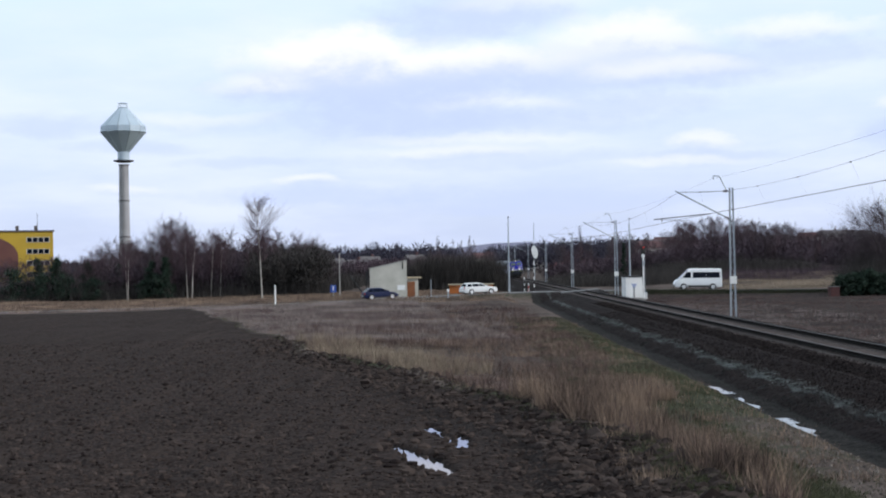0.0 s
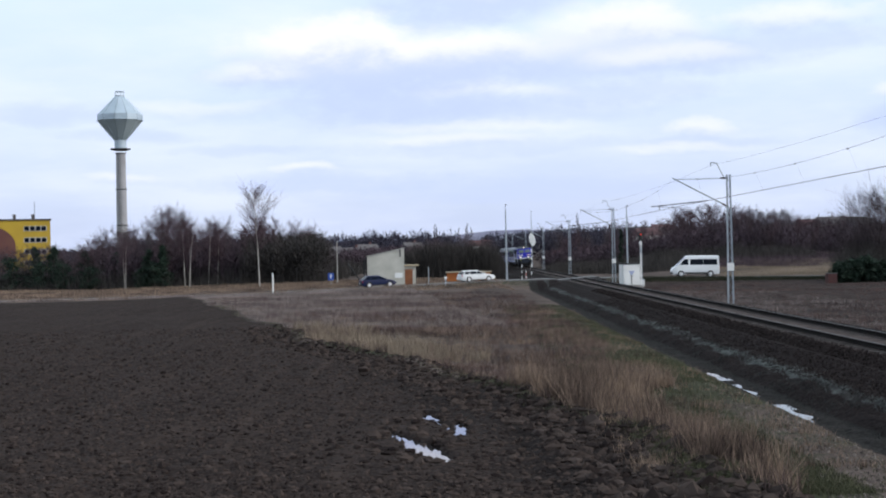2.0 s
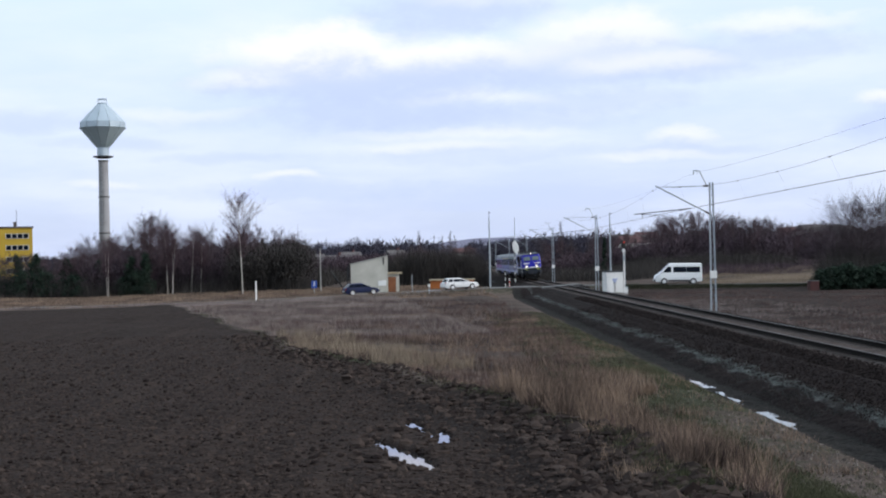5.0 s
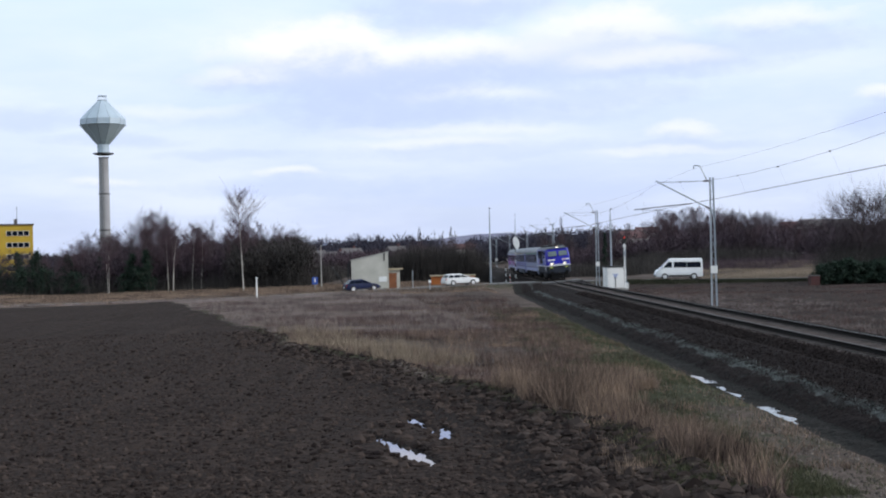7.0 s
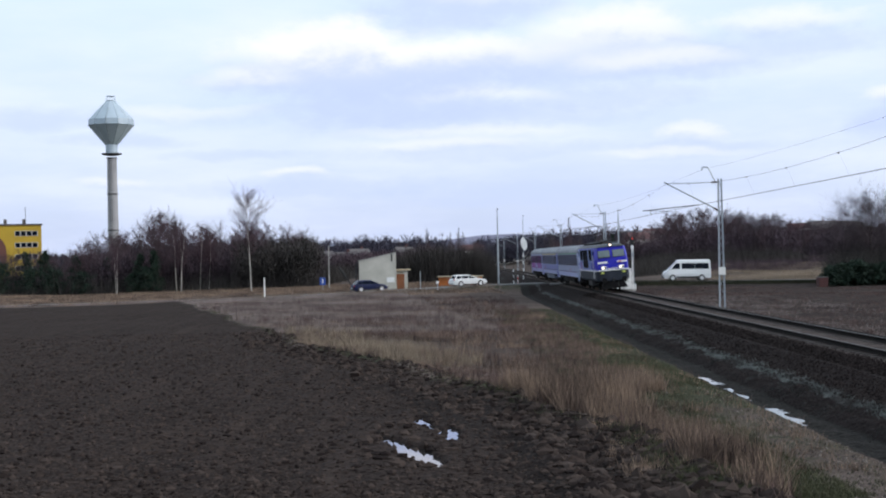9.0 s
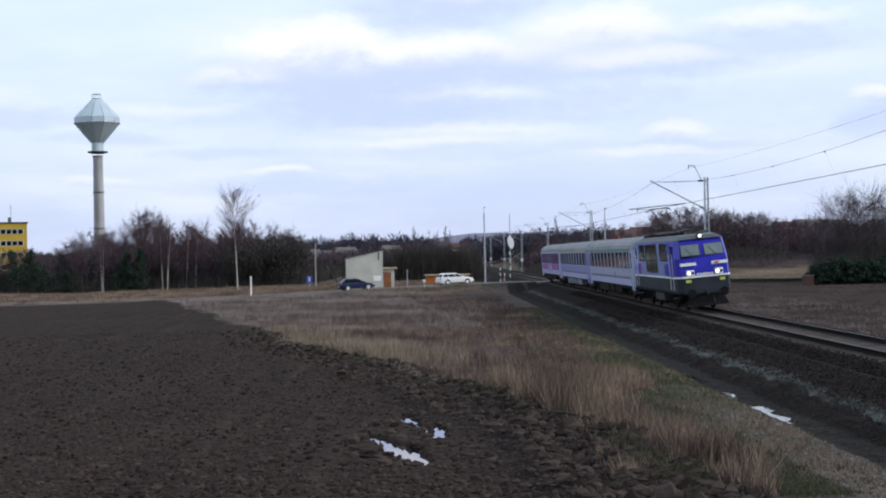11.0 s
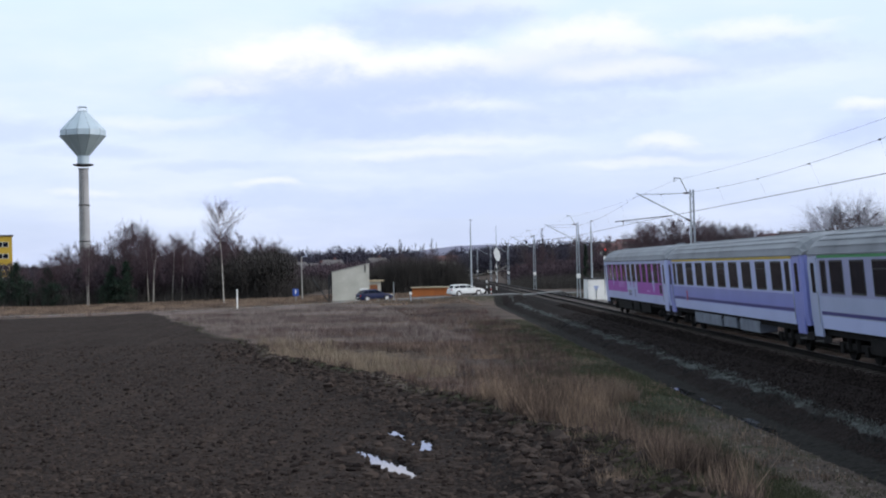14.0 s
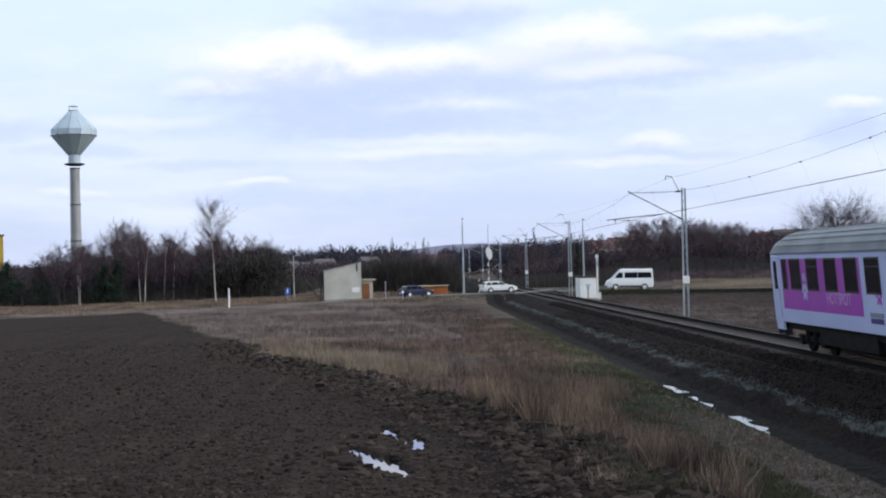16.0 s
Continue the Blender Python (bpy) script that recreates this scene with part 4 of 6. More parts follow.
SIGN_BLUE = mat("blue_sign", (0.03, 0.09, 0.42), (0.03, 0.08, 0.35), 2, 0.5)
SIGNAL_RED = mat("lit_red_lamp", (1.0, 0.05, 0.03), (1.0, 0.05, 0.03), 1, 0.4, emit=0.25)


def gz(x, y):
    return float(ground_z(x, y))


def water_tower(x, y):
    g = gz(x, y)
    t = thing("water_tower", pose(x, y, g), "tall steel water tower with faceted double-cone tank", "water tower")
    # shaft in three drums, slightly tapered, with flange rings
    z = 0.0
    for k, top in enumerate((13.0, 22.0, 31.0)):
        part("shaft_drum", lathe(bmesh.new(), [(1.40 - 0.08 * k, z), (1.32 - 0.08 * k, top)], 28), SHAFT, t, smooth=False)
        part("flange", lathe(bmesh.new(), [(1.46 - 0.08 * k, top - 0.12), (1.50 - 0.08 * k, top), (1.46 - 0.08 * k, top + 0.12)], 28), DARK_METAL, t)
        z = top
    part("gallery", lathe(bmesh.new(), [(1.4, 31.6), (2.45, 31.9), (2.5, 32.15), (1.4, 32.2)], 28), DARK_METAL, t, "dark ring gallery under the tank")
    part("neck", lathe(bmesh.new(), [(1.45, 31.8), (1.45, 34.6)], 28), TOWER_STEEL, t)
    n = 12
    tiers = [((1.6, 34.3), (5.65, 39.1), TOWER_SHADE), ((5.65, 39.1), (5.65, 40.5), TOWER_STEEL), ((5.65, 40.5), (1.15, 45.2), TOWER_STEEL)]
    for (r0, z0), (r1, z1), m in tiers:
        for k in range(n):
            a0, a1 = 2 * math.pi * (k + 0.02) / n, 2 * math.pi * (k + 0.98) / n
            bm = bmesh.new()
            out = [(r0 * math.cos(a0), r0 * math.sin(a0), z0), (r0 * math.cos(a1), r0 * math.sin(a1), z0), (r1 * math.cos(a1), r1 * math.sin(a1), z1), (r1 * math.cos(a0), r1 * math.sin(a0), z1)]
            loft(bm, [[(p[0] * 0.95, p[1] * 0.95, p[2]) for p in out], out])
            part("tank_panel", bm, m, t)
    part("tank_core", lathe(bmesh.new(), [(1.4, 34.4), (5.3, 39.15), (5.3, 40.4), (1.0, 45.0)], 12), DARK_METAL, t)
    part("rim", lathe(bmesh.new(), [(5.6, 39.0), (5.78, 39.1), (5.6, 39.2)], 12), TOWER_STEEL, t)
    part("cap", lathe(bmesh.new(), [(1.2, 45.15), (1.25, 45.35), (1.0, 45.4)], 16), TOWER_STEEL, t)
    for k in range(8):
        a = 2 * math.pi * k / 8
        tube_part("railing_post", (1.1 * math.cos(a), 1.1 * math.sin(a), 45.3), (1.1 * math.cos(a), 1.1 * math.sin(a), 46.4), 0.04, TOWER_STEEL, t, n=6)
    part("railing", lathe(bmesh.new(), [(1.08, 46.34), (1.14, 46.38), (1.08, 46.42)], 16), TOWER_STEEL, t)
    bm = bmesh.new()
    for s in (-0.25, 0.25):
        add_tube(bm, (s, -1.75, 1), (s, -1.55, 31), 0.03, n=5)
    for k in range(50):
        add_tube(bm, (-0.25, -1.74 + 0.004 * k, 1.3 + k * 0.6), (0.25, -1.74 + 0.004 * k, 1.3 + k * 0.6), 0.02, n=4)
    part("ladder", bm, DARK_METAL, t)


water_tower(-79.3, 340.0)


def hut():
    """A rendered service hut with a lean-to roof and a small porch wing."""
    t = thing("service_hut", pose(-6.85, 168.4, -0.55, 0, 0, 3), "small grey rendered hut with a sloping roof and brown door", "hut")
    w, d = 4.5, 5.0
    bm = bmesh.new()
    out = [(-w / 2, 3.7), (-w / 2, 0), (w / 2, 0), (w / 2, 4.62)]
    loft(bm, [[(x, -d / 2, z) for x, z in out], [(x, d / 2, z) for x, z in out]])
    wall = part("wall", bm, HUT_WALL, t, "stained cement render")
    bm = bmesh.new()
    rf = [(-w / 2 - 0.12, 3.68), (w / 2 + 0.05, 4.62), (w / 2 + 0.05, 4.72), (-w / 2 - 0.12, 3.78)]
    loft(bm, [[(x, -d / 2 - 0.08, z) for x, z in rf], [(x, d / 2 + 0.08, z) for x, z in rf]])
    part("roof", bm, CONCRETE, t)
    box_part("vent_slot", (1.75, -d / 2 - 0.01, 4.05), (0.16, 0.04, 0.9), BLACK, wall)
    box_part("notice", (1.55, -d / 2 - 0.03, 1.35), (0.95, 0.04, 0.62), WHITE_PAINT, t, 0.01, "blank white notice board")
    tube_part("drain_pipe", (-w / 2 - 0.12, -d / 2 + 0.2, 0.1), (-w / 2 - 0.12, -d / 2 + 0.2, 3.7), 0.06, DARK_METAL, t)
    bm = add_box(bmesh.new(), (w / 2 + 0.72, 0.4, 1.2), (1.4, 3.2, 2.4), 0.0)
    part("porch_wall", bm, HUT_WALL, t)
    box_part("porch_roof", (w / 2 + 0.85, 0.3, 2.52), (1.9, 3.6, 0.2), PALE_BOARD, t, 0.02)
    door = box_part("door", (w / 2 + 0.55, -1.23, 1.05), (0.95, 0.07, 2.0), RUST_DOOR, t, 0.01, "brown painted door")
    tube_part("handle", (w / 2 + 0.85, -1.30, 1.0), (w / 2 + 0.95, -1.30, 1.0), 0.02, GALV, door)
    # plinth and a wire on the roof edge
    box_part("plinth", (0, 0, 0.1), (w + 0.08, d + 0.08, 0.3), CONCRETE, t)
    m = thing("leaning_pole", pose(-9.6, 168.0, gz(-9.6, 168.0)), "dark leaning wooden stay pole beside the hut", "pole")
    tube_part("pole", (-1.9, 0, 2.9), (0.1, 0, 0.0), 0.08, DARK_METAL, m)
    tube_part("prop", (0.1, 0, 0.0), (0.15, 0, 3.4), 0.09, DARK_METAL, m)


hut()


def orange_shed():
    x, y = 3.75, 187.0
    t = thing("low_orange_shed", pose(x, y, gz(x, y)), "low orange boarded enclosure with pale capping boards", "shed")
    w, h = 5.9, 1.25
    for k in range(24):
        box_part("board", (-w / 2 + w / 24 * (k + 0.5), -1.0 + 0.012 * (k % 3), h / 2), (w / 24 - 0.025, 0.05, h), ORANGE_WALL, t, 0.006)
    box_part("side_wall", (-w / 2, 0, h / 2), (0.06, 2.0, h), ORANGE_WALL, t)
    box_part("side_wall", (w / 2, 0, h / 2), (0.06, 2.0, h), ORANGE_WALL, t)
    box_part("back_wall", (0, 1.0, h / 2), (w, 0.06, h), ORANGE_WALL, t)
    box_part("roof", (0, 0, h + 0.08), (w + 0.4, 2.5, 0.16), PALE_BOARD, t, 0.02)


orange_shed()


def yellow_block():
    x, y = -99.3, 303.0
    t = thing("apartment_block", pose(x, y, gz(x, y) - 0.1, 0, 0, 18), "yellow rendered apartment block with a maroon gable panel", "building")
    w, d, h = 24.0, 12.0, 13.6
    body = part("wall", add_box(bmesh.new(), (0, 0, h / 2), (w, d, h)), YELLOW_WALL, t)
    box_part("roof", (0, 0, h + 0.15), (w + 0.5, d + 0.5, 0.3), ROOF_DARK, t)
    for cx_ in (-4.0, 4.5, 8.5):
        box_part("chimney", (cx_, 0, h + 0.8), (0.7, 0.7, 1.4), ROOF_DARK, t)
    # maroon panel with a round-topped outline
    bm = bmesh.new()
    arc = [(-12, 5.0), (4.6, 5.0)] + [(-3.0 + 7.6 * math.cos(a), 8.2 + 4.6 * math.sin(a)) for a in np.linspace(0, math.pi / 2, 9)] + [(-12, 12.8)]
    loft(bm, [[(a, -d / 2 - 0.05, b) for a, b in arc], [(a, -d / 2 + 0.02, b) for a, b in arc]])
    part("gable_panel", bm, MAROON_WALL, t, "maroon painted wall panel")
    for k in range(5):
        z = 1.6 + k * 2.55
        win = box_part("window", (8.8, -d / 2 - 0.03, z), (4.9, 0.10, 1.15), HOUSE_WALL, t)
        for j in range(4):
            box_part("pane", (7.0 + j * 1.2, -d / 2 - 0.07, z), (1.02, 0.06, 0.98), GLASS, win)
    for k in range(5):
        for yy in (-3, 0.5, 3.8):
            win = box_part("window", (w / 2 + 0.02, yy, 1.6 + k * 2.55), (0.1, 1.5, 1.3), HOUSE_WALL, t)
            box_part("pane", (w / 2 + 0.06, yy, 1.6 + k * 2.55), (0.06, 1.3, 1.1), GLASS, win)
    tube_part("aerial", (8.8, -2, h), (8.8, -2, h + 4.2), 0.05, DARK_METAL, t)


yellow_block()


def house(x, y, w, d, h, roof_h, wall_m, roof_m, rz, label):
    t = thing("house", pose(x, y, gz(x, y) - 0.1, 0, 0, rz), label, "house", "houses of the far town")
    part("wall", add_box(bmesh.new(), (0, 0, h / 2), (w, d, h)), wall_m, t)
    bm = bmesh.new()
    tri = [(-d / 2 - 0.4, h - 0.1), (d / 2 + 0.4, h - 0.1), (0, h + roof_h)]
    loft(bm, [[(-w / 2 - 0.3, a, b) for a, b in tri], [(w / 2 + 0.3, a, b) for a, b in tri]])
    roof = part("roof", bm, roof_m, t)
    box_part("chimney", (w * 0.2, 0.6, h + roof_h), (0.6, 0.6, 1.4), ROOF_RED, roof)
    for k in range(max(1, int(h / 2.8))):
        for j in range(max(2, int(w / 3.2))):
            xx = -w / 2 + w * (j + 0.5) / max(2, int(w / 3.2))
            win = box_part("window", (xx, -d / 2 - 0.02, 1.5 + 2.8 * k), (1.3, 0.1, 1.4), WHITE_PAINT, t)
            box_part("pane", (xx, -d / 2 - 0.06, 1.5 + 2.8 * k), (1.1, 0.06, 1.2), GLASS, win)


rh = random.Random(11)
for u, y, w, h, rm in ((-0.066, 345, 7, 3.2, ROOF_DARK), (0.030, 700, 12, 8, ROOF_RED), (0.050, 720, 14, 8, ROOF_DARK), (0.068, 690, 11, 7, ROOF_DARK),
                       (0.087, 470, 4.5, 2.8, RED_PAINT), (0.112, 740, 12, 9, ROOF_DARK), (0.126, 720, 12, 9, ROOF_RED), (0.145, 760, 14, 12, ROOF_DARK),
                       (0.262, 700, 12, 11, ROOF_DARK), (0.152, 560, 10, 8, ROOF_RED), (0.158, 600, 9, 9, ROOF_DARK), (0.164, 640, 11, 11, ROOF_RED), (0.272, 640, 13, 12, ROOF_RED), (0.285, 600, 11, 12, ROOF_DARK), (0.293, 660, 14, 13, ROOF_RED), (0.305, 620, 12, 12, ROOF_DARK),
                       (-0.054, 420, 6, 4.6, ROOF_DARK), (-0.021, 400, 5, 4.6, ROOF_DARK), (-0.078, 430, 4, 4.4, ROOF_DARK)):
    red = abs(u - 0.087) < 0.001
    house(u * y, y, w, 4 if red else 9, h, 1.0 if red else 3.0, RED_PAINT if red else HOUSE_WALL, rm, rh.uniform(-25, 25), "small low red-painted building far down the line" if red else "pale rendered house with a pitched roof far off")


def catenary_mast(y, down=0.0):
    """A lattice mast with a slanting bracket that holds the wires over the track."""
    x = float(track_x(y)) + 2.95
    t = thing("catenary_mast", pose(x, y, -0.45), "grey lattice catenary mast with a slanting bracket", "catenary mast", "masts along the railway")
    H = 8.65
    for sy in (-1, 1):
        bm = bmesh.new()
        loft(bm, [[(sx * 0.05, sy * s + ty * 0.04, z) for sx, ty in ((-1, -1), (1, -1), (1, 1), (-1, 1))] for s, z in ((0.16, 0.0), (0.09, H))])
        loft(bm, [[(sx * 0.075 - 0.0, sy * s + ty * 0.012, z) for sx, ty in ((-1, -1), (1, -1), (1, 1), (-1, 1))] for s, z in ((0.20, 0.0), (0.13, H))])
        part("leg", bm, GALV, t, m=Matrix.Rotation(radians(90), 4, "Z"))
    bm = bmesh.new()
    for k in range(16):
        z0 = 0.5 + k * 0.5
        s0, s1 = 0.16 - 0.07 * z0 / H, 0.16 - 0.07 * (z0 + 0.5) / H
        a = 1 if k % 2 else -1
        add_tube(bm, (a * s0, 0.0, z0), (-a * s1, 0.0, z0 + 0.5), 0.018, n=4)
    part("lacing", bm, GALV, t)
    box_part("footing", (0, 0, -0.05), (0.55, 0.55, 0.36), SLEEPER, t, 0.03)
    box_part("number_plate", (-0.02, -0.24, 2.55), (0.46, 0.03, 0.50), WHITE_PAINT, t, 0.01, "white plate with unreadable marks")
    tip = Vector((-3.55, 0, 8.40))
    br = tube_part("bracket", (0, 0, 6.5), tip + Vector((-0.15, 0, 0.09)), 0.045, GALV, t, label="slanting bracket tube")
    tube_part("tie_rod", (0, 0, 8.42), tip, 0.02, GALV, br)
    tube_part("insulator", (-0.55, 0, 8.42), (-0.2, 0, 8.42), 0.06, INSULATOR, br)
    tube_part("insulator", (-0.42, 0, 6.72), (-0.15, 0, 6.58), 0.06, INSULATOR, br)
    tube_part("registration_tube", (-1.35, 0, 6.95), (-5.15, 0, 6.62), 0.03, DARK_METAL, br)
    tube_part("steady_arm", (-4.7, 0, 6.62), (-3.1, 0, 6.52), 0.015, DARK_METAL, br)
    tube_part("dropper_clip", (-4.6, 0, 6.64), (-4.6, 0, 6.4), 0.02, DARK_METAL, br)
    bm = bmesh.new()
    for p, q in (((0, 0, 8.4), (-0.28, 0, 8.42)), ((-0.28, 0, 8.42), (-0.75, 0, 9.42)), ((-0.75, 0, 9.42), (-1.15, 0, 9.45)), ((-1.15, 0, 9.45), (-1.15, 0, 9.2))):
        add_tube(bm, p, q, 0.035, n=6)
    part("feeder_bracket", bm, GALV, t, "cranked steel feeder bracket")


MAST_Y = (28.0, 90.0, 155.0, 214.0, 276.0, 338.0, 400.0)
for y in MAST_Y:
    catenary_mast(y)


def wires():
    ys = (-40.0,) + MAST_Y + (470.0,)
    for name, lat, z0, sag, r, label in (("contact_wire", -0.15, 6.17, 0.02, 0.014, "taut dark contact wire over the track"), ("messenger_wire", -0.55, 7.95, 1.0, 0.007, "sagging messenger wire over the track"), ("feeder_wire", 1.8, 8.82, 0.35, 0.005, "thin feeder wire on the mast brackets")):
        bm = bmesh.new()
        for i, (a, b) in enumerate(zip(ys, ys[1:])):
            pts = []
            for k in range(13):
                s = k / 12
                y = a + (b - a) * s
                zig = (0.2 if i % 2 else -0.2) * (1 - 2 * s) if name == "contact_wire" else 0
                pts.append(Vector((float(track_x(y)) + lat + zig, y, z0 - 4 * sag * s * (1 - s))))
            for p, q in zip(pts, pts[1:]):
                add_tube(bm, p, q, r, n=5, caps=False)
        tagged(part(name, bm, DARK_METAL), label, "wire")
    bm = bmesh.new()
    for a, b in zip(ys, ys[1:]):
        for k in range(1, 8):
            s = k / 8
            y = a + (b - a) * s
            x = float(track_x(y))
            add_tube(bm, (x - 0.5, y, 7.95 - 4.0 * s * (1 - s)), (x - 0.15, y, 6.17), 0.0022, n=3, caps=False)
            add_box(bm, (x - 0.53, y, 7.95 - 4.0 * s * (1 - s)), (0.05, 0.09, 0.06))
    tagged(part("wire_droppers", bm, DARK_METAL), "thin droppers between messenger and contact wire", "wire", kind="stuff")


wires()


def light_pole(x, y, h, z=None, label="slender grey steel lighting pole beside the crossing"):
    z = gz(x, y) if z is None else z
    t = thing("lighting_pole", pose(x, y, z - 0.05), label, "pole", "poles at the crossing")
    tube_part("pole", (0, 0, 0), (0, 0, h * 0.92), 0.13, GALV, t, r1=0.075, n=10)
    tube_part("tip", (0, 0, h * 0.92), (0, 0, h), 0.03, DARK_METAL, t, n=6)
    box_part("lamp_head", (0.05, -0.12, h * 0.985), (0.22, 0.3, 0.10), DARK_METAL, t, 0.02)
    box_part("door_plate", (0, -0.13, 0.9), (0.12, 0.03, 0.35), GALV, t)


light_pole(8.4, 174.8, 10.4)
light_pole(23.8, 174.0, 9.3)
light_pole(20.7, 310.0, 13.2, label="tall slender pole far down the line")


def relay_cabin():
    x, y = 19.75, 143.0
    t = thing("relay_cabin", pose(x, y, -0.62, 0, 0, 8), "white painted relay cabin with a dark roof edge", "cabinet")
    part("body", add_box(bmesh.new(), (0, 0, 1.22), (1.85, 1.5, 2.45), 0.03), WHITE_PAINT, t)
    box_part("roof", (0, 0, 2.5), (2.0, 1.65, 0.14), DARK_METAL, t, 0.02)
    box_part("plinth", (0, 0, 0.12), (1.95, 1.6, 0.35), CONCRETE, t)
    for sx in (-0.45, 0.45):
        d = box_part("door", (sx, -0.755, 1.3), (0.84, 0.03, 2.0), WHITE_PAINT, t, 0.01)
        tube_part("handle", (sx * 0.25, -0.79, 1.2), (sx * 0.25, -0.79, 1.4), 0.015, DARK_METAL, d)
    bm = bmesh.new()
    loft(bm, [[(-0.32, -0.78, 1.75), (0.32, -0.78, 1.75), (0.0, -0.78, 1.2)], [(-0.32, -0.75, 1.75), (0.32, -0.75, 1.75), (0.0, -0.75, 1.2)]])
    part("triangle_sign", bm, COACH_SILVER, t)
    tube_part("conduit", (0.0, -0.80, 0.2), (0.0, -0.80, 1.3), 0.03, DARK_METAL, t)
    b = thing("small_cabinet", pose(22.2, 152.0, gz(22.2, 152.0)), "small white equipment box beside the line", "cabinet")
    part("body", add_box(bmesh.new(), (0, 0, 0.35), (0.85, 0.5, 0.75), 0.03), WHITE_PAINT, b)
    box_part("lid", (0, 0, 0.75), (0.92, 0.56, 0.06), GALV, b)


relay_cabin()


def line_signal():
    x, y = 20.75, 141.5
    t = thing("line_signal", pose(x, y, -0.75), "slim pale railway signal post with dark head", "signal")
    tube_part("post", (0, 0, 0), (0, 0, 5.0), 0.085, WHITE_PAINT, t, r1=0.075)
    bm = add_box(bmesh.new(), (0, -0.05, 5.45), (0.42, 0.22, 0.85), 0.06)
    head = part("head", bm, BLACK, t)
    for k in range(2):
        bm = add_tube(bmesh.new(), (0, -0.16, 5.25 + 0.4 * k), (0, -0.30, 5.25 + 0.4 * k), 0.11, n=14)
        hood = part("hood", bm, BLACK, head)
        if k:
            part("lens", add_tube(bmesh.new(), (0, -0.17, 5.65), (0, -0.31, 5.65), 0.075, n=14), SIGNAL_RED, hood, "faint red lens")
    box_part("collar", (0, 0, 4.75), (0.3, 0.28, 0.30), WHITE_PAINT, t, 0.03)
    box_part("bracket_lamp", (0, -0.05, 4.0), (0.22, 0.2, 0.5), GALV, t, 0.03)
    box_part("base", (0, 0, 0.2), (0.3, 0.3, 0.4), CONCRETE, t, 0.03)
    tube_part("ladder_rail", (0.2, 0.1, 0.1), (0.12, 0.05, 4.8), 0.02, GALV, t)


line_signal()


def striped_post(x, y, h, n, dark, label, z=None):
    t = thing("striped_post", pose(x, y, gz(x, y) if z is None else z), label, "marker post")
    for k in range(n):
        tube_part("band", (0, 0, h * k / n), (0, 0, h * (k + 1) / n), 0.055, WHITE_PAINT if k % 2 == 0 else dark, t, n=10)
    return t


striped_post(11.1, 178.5, 2.2, 7, RED_PAINT, "red and white banded post at the crossing")
sp = striped_post(12.75, 192.0, 5.2, 10, BLACK, "black and white banded post with a pale shield")
bm = bmesh.new()
shape = [(0.46 * math.cos(a) * (0.72 if abs(math.sin(a)) > 0.9 else 1), 0.98 * math.sin(a)) for a in np.linspace(0, 2 * math.pi, 9)[:-1] + math.pi / 8]
loft(bm, [[(a - 0.15 * b + 0.15, -0.10, 6.0 + b) for a, b in shape], [(a - 0.15 * b + 0.15, -0.06, 6.0 + b) for a, b in shape]])
part("shield", bm, WHITE_PAINT, sp, "pale octagonal shield")
box_part("base", (0, 0, 0.2), (0.4, 0.4, 0.5), CONCRETE, sp, 0.03)
striped_post(11.6, 196.0, 3.2, 8, BLACK, "black and white banded post further down the line")


def small_post(x, y, h, name, label, m, r=0.06, cap=None):
    t = thing(name, pose(x, y, gz(x, y) - 0.05), label, "post")
    tube_part("shaft", (0, 0, 0), (0, 0, h), r, m, t)
    if cap:
        box_part("plate", (0, -0.05, h - cap / 2), (cap, 0.04, cap), WHITE_PAINT, t, 0.02)
    else:
        tube_part("cap", (0, 0, h), (0, 0, h + 0.06), r * 1.3, m, t)


small_post(-18.6, 150.5, 2.25, "white_post", "plain white marker post in the grass verge", WHITE_PAINT, 0.085)
small_post(0.5, 157.5, 1.15, "verge_post", "short grey verge post with a white cap plate", GALV, 0.06, 0.3)
small_post(-1.6, 172.0, 2.3, "fence_post", "thin grey fence post beside the hut", GALV, 0.05)
lamp = thing("street_lamp", pose(-14.2, 186.5, gz(-14.2, 186.5) - 0.05), "pale concrete street lamp by the woods", "street lamp")
tube_part("pole", (0, 0, 0), (0, 0, 5.95), 0.09, CONCRETE, lamp, r1=0.06)
tube_part("arm", (0, 0, 5.85), (0.5, 0, 6.0), 0.04, GALV, lamp)
box_part("lamp_head", (0.6, 0, 5.99), (0.5, 0.2, 0.12), COACH_SILVER, lamp, 0.03)
sg = thing("blue_road_sign", pose(-14.4, 178.0, gz(-14.4, 178.0) - 0.05), "blue rectangular road sign on a short post", "sign")
tube_part("post", (0, 0, 0), (0, 0, 1.7), 0.04, GALV, sg)
box_part("panel", (0, -0.06, 1.25), (0.75, 0.04, 0.95), SIGN_BLUE, sg, 0.01)
box_part("symbol", (0, -0.085, 1.3), (0.16, 0.02, 0.55), WHITE_PAINT, sg)
cr = thing("crossing_panel", pose(float(track_x(169.7)), 169.7, 0, 0, -CANT, 0), "worn rubber level crossing panels between the rails", "crossing panel")
for a, w in ((0.0, 1.32), (-1.62, 1.55), (1.62, 1.55)):
    box_part("panel", (a, 0, -0.105), (w, 6.0, 0.19), ASPHALT, cr, 0.02)


